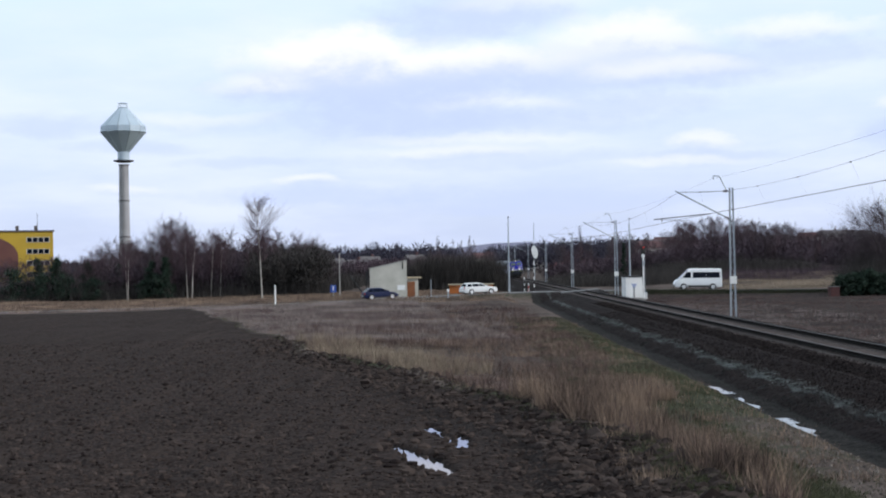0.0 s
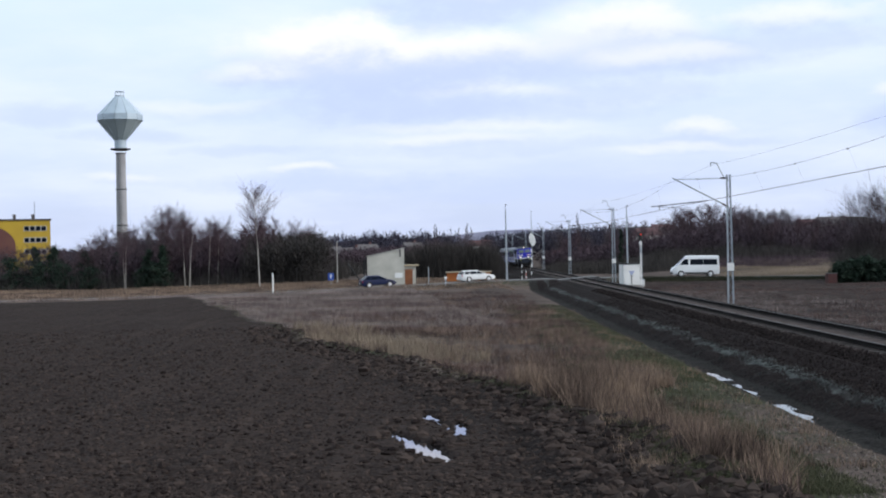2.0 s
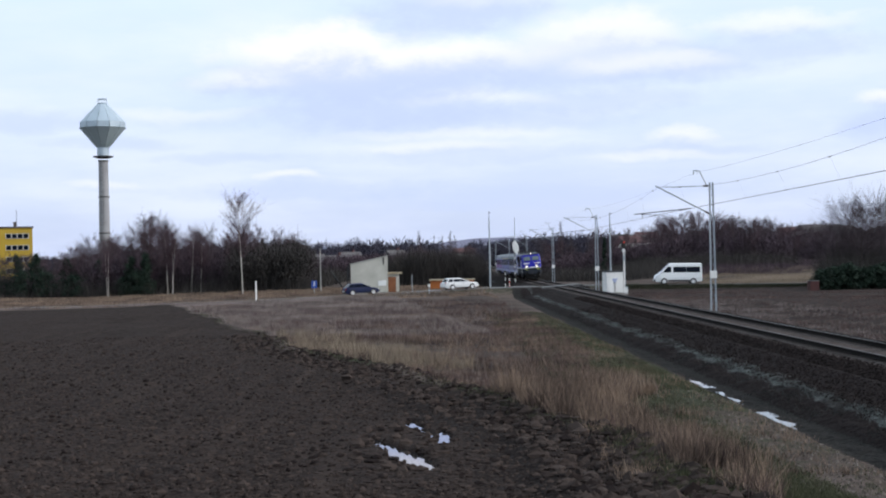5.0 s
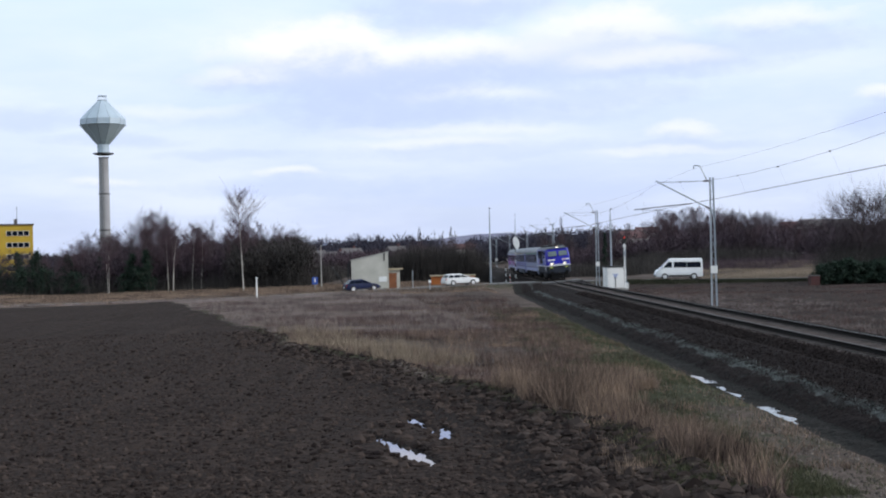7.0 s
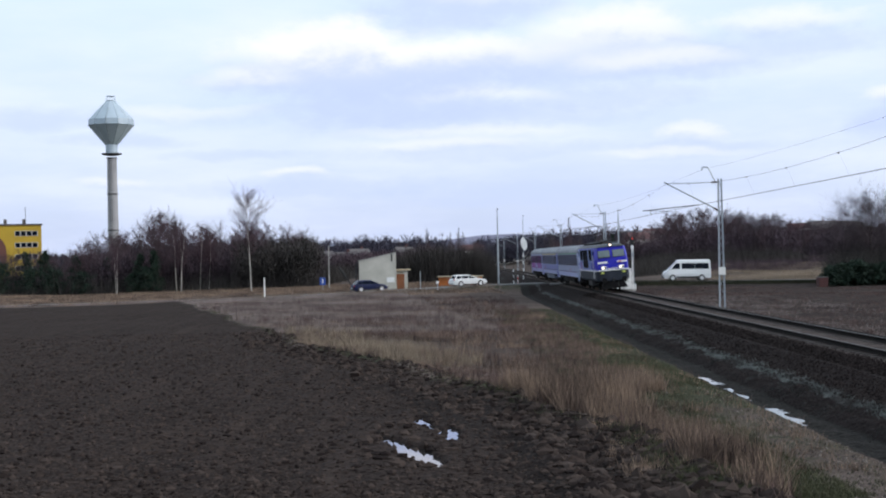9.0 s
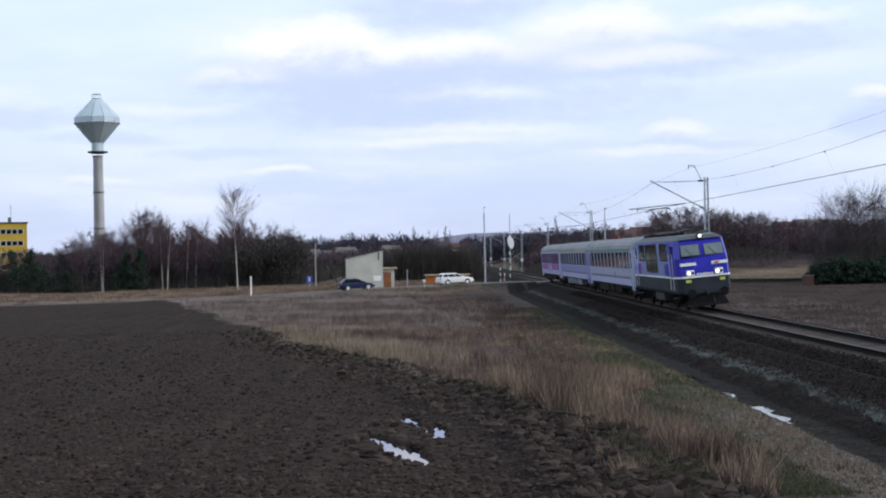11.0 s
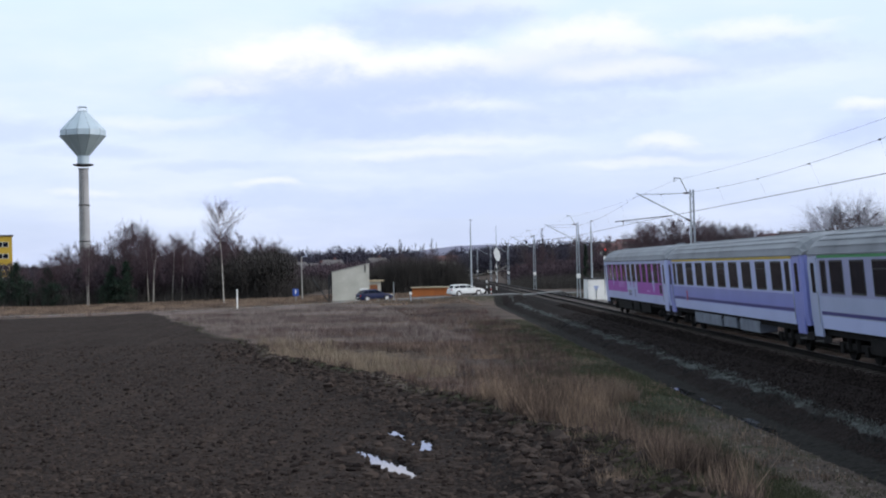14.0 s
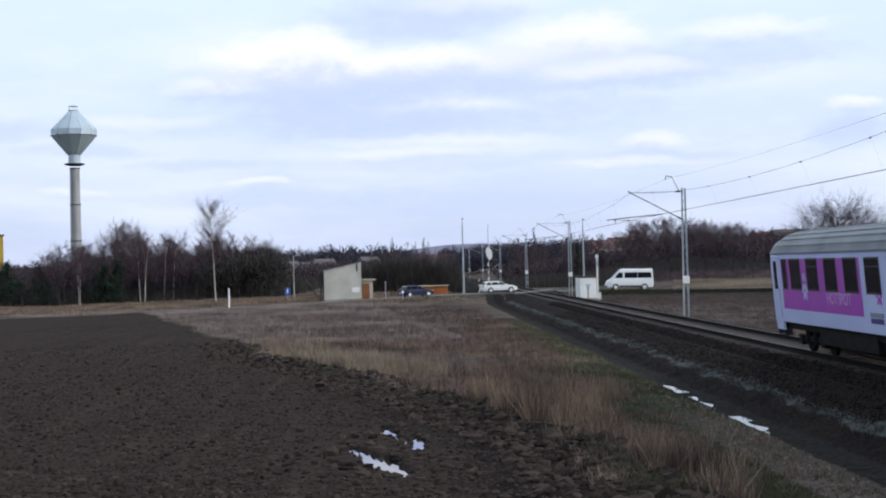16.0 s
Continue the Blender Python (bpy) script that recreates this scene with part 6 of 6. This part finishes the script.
    tuft_mesh("far_dry_grass", h, PALE_STRAW, "pale dry grass field beyond the road", 0.5, 8, 0.022, 0.35, 36)
    h3 = pick(5000, 40, 95, 232, 288, lambda x, y: (x / y > 0.19) & clump(x, y, 8.0, 6), 73, 1.0)
    tuft_mesh("field_scrub", h3, RUSSET, "low purplish scrub at the far edge of the dry field", 1.3, 10, 0.03, 0.6, 74, 0.3, "undergrowth")
    h4 = pick(5000, 19.5, 48, 48, 130, lambda x, y: (x - track_x(y) > 4.0) & (x - track_x(y) < 15) & clump(x, y, 4.0, 15), 75, 1.2)
    tuft_mesh("rough_pale_grass", h4, GREY_STRAW, "pale rough grass beside the railway", 0.34, 8, 0.014, 0.25, 76, 0.4)
    h2 = pick(14000, 19.5, 60, 60, 166, lambda x, y: (x - track_x(y) > 4.2) & (y < road_at(x)[0] - 3.2) & clump(x, y, 7.0, 8), 43, 1.2)
    tuft_mesh("rough_grass", h2, STALK, "rough dark grass beside the railway", 0.3, 8, 0.016, 0.3, 44)
    w = pick(9000, 9, 14, 30, 130, lambda x, y: (np.abs(x - track_x(y) + 4.75) < 0.55) & clump(x, y, 1.7, 9), 45)
    tuft_mesh("slope_weeds", w, WEED, "short dark weeds on the slope below the track", 0.16, 6, 0.009, 0.12, 46, 0.5)
    pg = pick(1500, 5, 11, 23, 46, lambda x, y: (x - track_x(y) > -9.2) & (x - track_x(y) < -6.6) & clump(x, y, 0.9, 4), 47)
    tuft_mesh("path_tufts", pg, GREEN, "sparse grass tufts on the trodden path", 0.12, 8, 0.010, 0.12, 48, 0.5)
    k = pick(17000, -75, 8, 150, 215, lambda x, y: (np.abs(y - road_at(x)[0]) > 3.3) & (np.hypot(x + 6.8, y - 168.4) > 4.5), 37, 1.0)
    tuft_mesh("verge_dry_grass", k, STRAW, "dry grass between the road and the wood", 0.5, 7, 0.022, 0.35, 38)
    rv = pick(9000, -75, -16, 146, 154, lambda x, y: (road_at(x)[0] - y > 2.9) & (road_at(x)[0] - y < 4.6), 65, 1.0)
    tuft_mesh("road_verge_grass", rv, GREY_STRAW, "dry grass along the road's near edge", 0.42, 8, 0.02, 0.2, 66)
    rv = pick(14000, 22, 70, 158, 168, lambda x, y: (road_at(x)[0] - y > 2.9) & (road_at(x)[0] - y < 6.5) & (x - track_x(y) > 5), 67, 1.0)
    tuft_mesh("road_verge_grass", rv, WEED_GREEN, "dark green grass along the road's near edge", 0.36, 8, 0.02, 0.2, 68)
    q = pick(24000, -85, 75, 202, 300, lambda x, y: ((x < -17) | (x > 45)) & (y > np.where(x > 0, 270, 202)), 39, 1.0)
    tuft_mesh("undergrowth", q, OLIVE, "dark tangled undergrowth of the wood", 4.0, 9, 0.03, 0.8, 40, 0.25, "undergrowth")
    rng = np.random.default_rng(90)
    q2 = pick(900, 50, 135, 286, 345, lambda x, y: x / y < 0.40, 53, 1.0)
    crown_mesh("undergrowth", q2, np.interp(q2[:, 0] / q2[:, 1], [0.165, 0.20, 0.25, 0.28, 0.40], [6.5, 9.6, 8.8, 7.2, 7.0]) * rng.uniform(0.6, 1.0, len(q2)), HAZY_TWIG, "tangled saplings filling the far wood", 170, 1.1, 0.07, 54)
    q3 = pick(1000, -62, -18, 206, 262, lambda x, y: (x / y < -0.085) & (x / y > -0.245), 55, 1.0)
    crown_mesh("undergrowth", q3, rng.uniform(4.2, 7.6, len(q3)), RUSSET, "tangled saplings filling the birch wood", 170, 0.9, 0.055, 56)
    q6 = pick(3000, -110, -50, 206, 262, lambda x, y: x / y < -0.24, 71, 1.0)
    tuft_mesh("undergrowth", q6, RUSSET, "low saplings at the wood's thin end", 4.6, 14, 0.03, 1.0, 72, 0.25, "undergrowth")
    q5 = pick(420, -34, -18, 203, 232, lambda x, y: (x / y > -0.14) & (x / y < -0.086), 59, 1.0)
    crown_mesh("undergrowth", q5, rng.uniform(5.0, 8.4, len(q5)), OLIVE, "dense olive-brown young trees at the wood's end", 240, 0.8, 0.06, 60)
    q4 = pick(1800, 19, 48, 240, 300, lambda x, y: x - track_x(y) > 5, 57, 1.0)
    tuft_mesh("undergrowth", q4, OLIVE, "dark scrub beside the line past the crossing", 3.0, 12, 0.03, 0.9, 58, 0.25, "undergrowth")
    s2 = pick(3000, 44.5, 70, 158, 182, lambda x, y: x / y > 0.297, 51, 1.0)
    tuft_mesh("thicket", s2, OLIVE, "dark bramble thicket under the wide trees", 5.2, 14, 0.03, 0.7, 52, 0.3, "undergrowth")
    s = pick(4200, -5, 9.0, 222, 240, lambda x, y: x > -99, 41, 1.0)
    tuft_mesh("thicket", s, OLIVE, "dense dark bramble thicket behind the shed", 6.4, 20, 0.03, 0.8, 42, 0.25, "undergrowth")


make_grass()


def far_woods():
    """Distant belts of leafless wood, as uneven clumps."""
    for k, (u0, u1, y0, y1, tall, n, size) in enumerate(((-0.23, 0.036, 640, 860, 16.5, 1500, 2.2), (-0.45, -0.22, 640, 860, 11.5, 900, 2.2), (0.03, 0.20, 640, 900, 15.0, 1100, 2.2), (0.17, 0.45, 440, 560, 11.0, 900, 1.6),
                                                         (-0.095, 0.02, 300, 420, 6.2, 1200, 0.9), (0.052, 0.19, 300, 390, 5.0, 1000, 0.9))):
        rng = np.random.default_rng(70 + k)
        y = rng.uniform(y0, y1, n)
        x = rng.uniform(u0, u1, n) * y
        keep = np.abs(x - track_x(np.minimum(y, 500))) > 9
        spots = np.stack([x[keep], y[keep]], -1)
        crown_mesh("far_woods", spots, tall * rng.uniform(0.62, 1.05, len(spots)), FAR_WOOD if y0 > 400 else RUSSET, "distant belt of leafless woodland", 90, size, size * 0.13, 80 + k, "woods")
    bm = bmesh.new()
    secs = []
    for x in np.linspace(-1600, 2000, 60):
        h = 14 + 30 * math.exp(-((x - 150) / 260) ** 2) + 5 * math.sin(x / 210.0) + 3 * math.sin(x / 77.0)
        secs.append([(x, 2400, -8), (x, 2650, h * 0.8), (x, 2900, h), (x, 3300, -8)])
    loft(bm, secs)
    tagged(part("far_hills", bm, HILL, smooth=True), "low wooded hills on the horizon, coloured pale blue for haze", "hills", kind="structure")


far_woods()


def soil_clods():
    rng = np.random.default_rng(9)
    b2 = bmesh.new()
    bmesh.ops.create_icosphere(b2, subdivisions=1, radius=1.0)
    base = np.array([v.co[:] for v in b2.verts])
    b2.verts.index_update()
    tri = np.array([[v.index for v in fc.verts] for fc in b2.faces])
    b2.free()
    n = 26000
    y = 23 + 62 * rng.random(n) ** 2.0
    x = -0.36 * y + (field_edge(y) + 1.0 + 0.36 * y) * rng.random(n)
    s = np.abs(rng.normal(0, 0.030, n)) + 0.014
    s = s * np.where((np.abs(x - field_edge(y) + 0.8) < 1.5) | (np.hypot((x + 0.6) / 1.2, (y - 32.5) / 4.5) < 1), 2.1, 1.0)
    keep = (np.hypot((x + 0.6) / 1.2, (y - 32.5) / 4.5) > 1) | (rng.random(n) < 0.35)
    x, y, s = x[keep], y[keep], s[keep]
    n = len(x)
    co = base[None] * (1 + rng.normal(0, 0.22, (n, len(base), 1))) * s[:, None, None] * rng.uniform(0.6, 1.5, (n, 1, 3)) * np.array([1, 1, 0.75])
    co = co + np.stack([x, y, ground_z(x, y) - s * 0.05], -1)[:, None, :]
    fc = (tri[None] + (np.arange(n) * len(base))[:, None, None]).reshape(-1, 3)
    tagged(mesh_from("soil_clods", co.reshape(-1, 3).tolist(), fc.tolist(), CLOD), "loose dark clods on the ploughed field", "soil", kind="stuff")


soil_clods()


def loose_stones():
    """Ballast on the shoulder and rubble on the trodden path."""
    rng = np.random.default_rng(19)
    base = np.array([(1, 0, 0), (-1, 0, 0), (0, 1, 0), (0, -1, 0), (0, 0, 1), (0, 0, -1)], float)
    tri = np.array([(0, 2, 4), (2, 1, 4), (1, 3, 4), (3, 0, 4), (2, 0, 5), (1, 2, 5), (3, 1, 5), (0, 3, 5)])
    for name, n, lat0, lat1, y0, y1, size, material, label in (("ballast_stones", 22000, -2.65, -1.15, 38, 130, 0.035, STONE_DARK, "loose dark ballast stones on the track's shoulder"),
                                                               ("slope_stones", 9000, -4.2, -2.5, 34, 110, 0.03, STONE_DARK, "scattered stones on the dark slope below the track"),
                                                               ("path_rubble", 1500, -9.2, -6.3, 23, 44, 0.028, STONE_PALE, "pale rubble on the trodden path by the ditch")):
        y = y0 + (y1 - y0) * rng.random(n) ** 1.7
        lat = rng.uniform(lat0, lat1, n)
        x = track_x(y) + lat
        z = ground_z(x, y)
        if name == "ballast_stones":
            z = np.interp(lat, [-2.6, -1.75, 0], [-0.42, -0.215, -0.215]) + lat * math.sin(radians(CANT))
        s = size * rng.uniform(0.5, 1.4, n)
        co = base[None] * (1 + rng.normal(0, 0.25, (n, 6, 1))) * s[:, None, None] * rng.uniform(0.7, 1.3, (n, 1, 3)) + np.stack([x, y, z + s * 0.1], -1)[:, None, :]
        fc = (tri[None] + (np.arange(n) * 6)[:, None, None]).reshape(-1, 3)
        tagged(mesh_from(name, co.reshape(-1, 3).tolist(), fc.tolist(), material), label, "stones", kind="stuff")


loose_stones()


# ---- road vehicles ----
CAR_BLUE = mat("dark_blue_car_paint", (0.008, 0.014, 0.060), (0.006, 0.010, 0.045), 1.0, 0.45, metal=0.0, coat=0.15, spec=0.25)
CAR_SILVER = mat("silver_white_car_paint", (0.72, 0.73, 0.74), (0.66, 0.67, 0.68), 1.0, 0.35, metal=0.0, coat=0.5)
VAN_WHITE = mat("white_van_paint", (0.80, 0.81, 0.82), (0.74, 0.75, 0.76), 1.0, 0.4, coat=0.5)
RIM = mat("bright_wheel_rim", (0.72, 0.72, 0.74), (0.60, 0.60, 0.62), 3.0, 0.4, metal=0.0)
TAIL = mat("red_tail_lamp", (0.45, 0.02, 0.02), (0.35, 0.02, 0.02), 3.0, 0.25)
CLEAR_LAMP = mat("clear_head_lamp", (0.62, 0.64, 0.66), (0.5, 0.52, 0.55), 3.0, 0.15)


def profile_body(bm, top, low, half, tuck, nose):
    """Body from a side outline: top and low are heights along the length; the plan narrows to nose at the ends."""
    secs = []
    n = len(top)
    for i, ((x, zt), (_, zl)) in enumerate(zip(top, low)):
        e = min(i, n - 1 - i)
        h = half * (nose if e == 0 else (0.5 + 0.5 * nose if e == 1 else 1.0))
        secs.append([(x, -h * 0.94, zl), (x, -h, zl + (zt - zl) * 0.45), (x, -h * 0.985, zl + (zt - zl) * 0.8), (x, -h * (1 - tuck), zt), (x, h * (1 - tuck), zt), (x, h * 0.985, zl + (zt - zl) * 0.8), (x, h, zl + (zt - zl) * 0.45), (x, h * 0.94, zl)])
    loft(bm, secs)


def vehicle(name, label, category, paint, body, low, half, cabin, glass_side, wheels, radius, front_glass, rear_glass, lamps, roof_rail=False, dark_sill=0.0, glass_top=0.92):
    """All in the vehicle's own space: x forward, origin on the road under its middle."""
    t = thing(name, pose(0, 0, 0), label, category)
    bm = bmesh.new()
    profile_body(bm, body, low, half, 0.05, 0.80)
    part("body", bm, paint, t, smooth=False)
    # cabin: bottom and top outlines
    (xb0, xb1, zb), (xt0, xt1, zt), wb, wt = cabin
    bm = bmesh.new()
    bot = [(xb0, -wb, zb), (xb1, -wb, zb), (xb1, wb, zb), (xb0, wb, zb)]
    mid = [(xt0 + 0.06 * 0, -wt - 0.02, zt - 0.10), (xt1, -wt - 0.02, zt - 0.10), (xt1, wt + 0.02, zt - 0.10), (xt0, wt + 0.02, zt - 0.10)]
    topq = [(xt0 + 0.18, -wt + 0.10, zt), (xt1 - 0.22, -wt + 0.10, zt), (xt1 - 0.22, wt - 0.10, zt), (xt0 + 0.18, wt - 0.10, zt)]
    loft(bm, [bot, mid, topq])
    part("cabin", bm, paint, t)

    def side_point(x, s, k):
        """A point on the cabin side, k of the way up, pushed a little proud."""
        return (x, s * (wb + (wt + 0.02 - wb) * k + 0.012), zb + (zt - 0.10 - zb) * k)

    for s in (-1, 1):
        for (a0, a1, b0, b1) in glass_side:
            bm = bmesh.new()
            q = [side_point(a0, s, 0.06), side_point(a1, s, 0.06), side_point(b1, s, glass_top), side_point(b0, s, glass_top)]
            loft(bm, [q, [(x, y - s * 0.03, z) for x, y, z in q]])
            part("side_window", bm, GLASS, t)
    for nm, flag, xa, xc, off in (("windscreen", front_glass, xb1, xt1, 0.012), ("rear_window", rear_glass, xb0, xt0, -0.012)):
        if flag:
            bm = bmesh.new()
            f = lambda k, w: (xa + (xc - xa) * k + off, w * (wb + (wt - wb) * k) * 0.88, zb + (zt - 0.10 - zb) * k)
            q = [f(0.08, -1), f(0.08, 1), f(0.93, 1), f(0.93, -1)]
            loft(bm, [q, [(x - off * 3, y, z) for x, y, z in q]])
            part(nm, bm, GLASS, t)
    turning = []
    for x in wheels:
        for s in (-1, 1):
            bm = add_tube(bmesh.new(), (0, -0.105, 0), (0, 0.105, 0), radius, n=24)
            wh = part("wheel", bm, BLACK, t, m=pose(x, s * (half - 0.07), radius))
            bm = add_tube(bmesh.new(), (0, s * 0.07, 0), (0, s * 0.125, 0), radius * 0.70, n=20)
            part("rim", bm, RIM, wh)
            for k in range(5):
                a = 2 * math.pi * k / 5
                box_part("rim_hole", (radius * 0.42 * math.cos(a), s * 0.128, radius * 0.42 * math.sin(a)), (0.05, 0.012, 0.05), DARK_METAL, wh)
            turning.append(wh)
            bm = bmesh.new()
            ring = [(x + (radius + 0.07) * math.cos(a), s * (half + 0.003), radius + (radius + 0.07) * math.sin(a)) for a in np.linspace(-0.25, math.pi + 0.25, 14)]
            inner = [(x + (radius - 0.02) * math.cos(a), s * (half + 0.003), radius + (radius - 0.02) * math.sin(a)) for a in np.linspace(-0.25, math.pi + 0.25, 14)]
            loft(bm, [[p, q, (q[0], q[1] - s * 0.1, q[2]), (p[0], p[1] - s * 0.1, p[2])] for p, q in zip(ring, inner)])
            part("wheel_arch", bm, BLACK, t)
    for s in (-1, 1):
        for nm, m, x, z, sx, sy, sz in lamps:
            box_part(nm, (x, s * half * 0.70, z), (sx, sy, sz), m, t, 0.02)
        box_part("mirror", (cabin[0][1] - 0.25, s * (half + 0.09), zb + 0.10), (0.12, 0.2, 0.14), paint, t, 0.03)
        bm = add_box(bmesh.new(), (0, s * (half - 0.005), low[2][1] + 0.06 + dark_sill / 2), (wheels[1] - wheels[0] - 2 * radius - 0.2, 0.05, 0.10 + dark_sill), 0.015)
        part("sill_trim", bm, BLACK, t)
        for x in (glass_side[0][0], glass_side[-1][0]):
            box_part("door_handle", (x + 0.25, s * (half + 0.006), zb - 0.12), (0.17, 0.03, 0.03), paint if dark_sill else BLACK, t)
        if roof_rail:
            tube_part("roof_rail", (xt0 + 0.25, s * (wt - 0.06), zt + 0.04), (xt1 - 0.4, s * (wt - 0.06), zt + 0.04), 0.02, DARK_METAL, t, n=6)
    for x, m in ((body[0][0] - 0.01, BLACK if dark_sill else paint), (body[-1][0] + 0.01, BLACK if dark_sill else paint)):
        box_part("bumper", (x, 0, 0.48), (0.16, half * 1.62, 0.24), m, t, 0.06)
        box_part("plate", (x + (0.085 if x > 0 else -0.085), 0, 0.50), (0.015, 0.5, 0.11), WHITE_PAINT, t)
    return t, turning


def make_vehicles():
    blue = vehicle("hatchback_car", "dark blue five-door car with bright wheels on the road", "car", CAR_BLUE,
                   [(-2.18, 0.80), (-2.10, 0.94), (-1.7, 0.96), (0.7, 0.94), (1.4, 0.86), (1.95, 0.74), (2.15, 0.58)], [(-2.18, 0.36), (-2.1, 0.26), (-1.7, 0.2), (0.7, 0.2), (1.4, 0.2), (1.95, 0.24), (2.15, 0.34)], 0.85,
                   ((-2.02, 1.02, 0.93), (-1.55, 0.18, 1.42), 0.80, 0.62), [(-1.85, -1.15, -1.45, -1.10), (-1.08, -0.15, -1.02, -0.20), (-0.08, 0.78, -0.12, 0.10)], (-1.32, 1.30), 0.305, True, True,
                   [("head_lamp", CLEAR_LAMP, 2.03, 0.64, 0.14, 0.34, 0.13), ("tail_lamp", TAIL, -2.12, 0.74, 0.1, 0.3, 0.22)], dark_sill=0.02)
    white = vehicle("estate_car", "silver-white estate car with roof rails on the road", "car", CAR_SILVER,
                    [(-2.40, 0.86), (-2.30, 1.00), (-1.9, 1.0), (0.75, 0.98), (1.5, 0.92), (2.15, 0.80), (2.40, 0.58)], [(-2.40, 0.36), (-2.3, 0.26), (-1.9, 0.2), (0.75, 0.2), (1.5, 0.2), (2.15, 0.24), (2.40, 0.34)], 0.90,
                    ((-2.25, 1.05, 0.97), (-1.85, 0.10, 1.47), 0.84, 0.64), [(-2.05, -1.32, -1.80, -1.28), (-1.22, -0.25, -1.18, -0.30), (-0.17, 0.78, -0.22, 0.02)], (-1.42, 1.43), 0.325, True, True,
                    [("head_lamp", CLEAR_LAMP, 2.24, 0.70, 0.18, 0.36, 0.16), ("tail_lamp", TAIL, -2.33, 0.84, 0.1, 0.3, 0.26)], roof_rail=True)
    van = vehicle("passenger_van", "white high-roof passenger van with dark side windows", "van", VAN_WHITE,
                  [(-2.95, 1.30), (-2.90, 1.42), (-2.2, 1.45), (1.75, 1.42), (2.35, 1.32), (2.80, 1.10), (2.97, 0.72)], [(-2.95, 0.42), (-2.9, 0.34), (-2.2, 0.32), (1.75, 0.30), (2.3, 0.3), (2.75, 0.3), (2.95, 0.38)], 0.99,
                  ((-2.90, 2.32, 1.40), (-2.84, 1.15, 2.62), 0.96, 0.86), [(-2.65, -0.93, -2.62, -0.93), (-0.90, 0.72, -0.90, 0.72), (0.95, 2.02, 0.95, 1.42)], (-1.78, 1.85), 0.345, True, True,
                  [("head_lamp", CLEAR_LAMP, 2.80, 0.86, 0.16, 0.36, 0.26), ("tail_lamp", TAIL, -2.93, 1.0, 0.08, 0.2, 0.5)], dark_sill=0.10, glass_top=0.68)
    return blue, white, van


BLUE_CAR, WHITE_CAR, VAN = make_vehicles()
BLUE_CAR[0].scale = (0.95, 0.97, 0.97)
WHITE_CAR[0].scale = (0.92, 0.95, 0.95)


def drive(car, way, rows):
    """Drives a vehicle along the road; rows of seconds and x. Its wheels roll with the way covered."""
    ob, turning = car
    radius = turning[0].matrix_basis.translation.z

    def place(x):
        y, z = road_at(x)
        lane = -1.25 * way
        (ya, za), (yb, zb) = road_at(x - 1.0), road_at(x + 1.0)
        a = math.atan2(yb - ya, 2.0)
        e = math.atan2(zb - za, 2.0)
        m = Matrix.Translation((x - lane * math.sin(a), y + lane * math.cos(a), z + 0.012)) @ Matrix.Rotation(a, 4, "Z") @ Matrix.Rotation(-e, 4, "Y")
        return m @ Matrix.Rotation(math.pi if way < 0 else 0, 4, "Z")

    walk(ob, [(t, place(x)) for t, x in rows])
    ts, xs = zip(*rows)
    ticks = [k * 0.1 for k in range(161)]
    for wh in turning:
        base = wh.matrix_basis.copy()
        walk(wh, [(t, base @ Matrix.Rotation(abs(float(np.interp(t, ts, xs)) - xs[0]) / radius, 4, "Y")) for t in ticks])


# ---- pieces of the track ----
sleepers()


# ---- what moves ----
def motions():
    ticks = [k * 0.5 for k in range(33)]
    for ob, off in ((LOCO, 8.0), (COACHES[0], 16.6 + 13.25), (COACHES[1], 16.6 + 26.5 + 13.25), (COACHES[2], 16.6 + 53.0 + 12.6)):
        walk(ob, [(t, on_track(START - SPEED * t + off + float(np.interp(t, [0, 12, 13.5, 15, 16], [0, 0, 0.3, 0.1, -0.6])))) for t in ticks])
    for ws in SPUN:
        base = ws.matrix_basis.copy()
        walk(ws, [(k / 30, base @ Matrix.Rotation(SPEED / 0.625 * k / 30, 4, "X")) for k in range(481)])
    drive(BLUE_CAR, 1, [(0, -7.85), (12.3, -7.85), (13, -6.7), (13.5, -5.5), (14, -4.25), (14.5, -3.0), (15, -1.5), (15.5, 0.05), (16, 1.6)])
    drive(WHITE_CAR, 1, [(0, 3.65), (12.0, 3.65), (12.6, 4.1), (13, 4.75), (13.5, 5.65), (14, 6.75), (14.5, 8.0), (15, 9.3), (15.5, 10.65), (16, 12.0)])
    drive(VAN, -1, [(0, 31.8), (14.5, 31.8), (15, 31.4), (15.4, 30.6), (16, 29.1)])


motions()
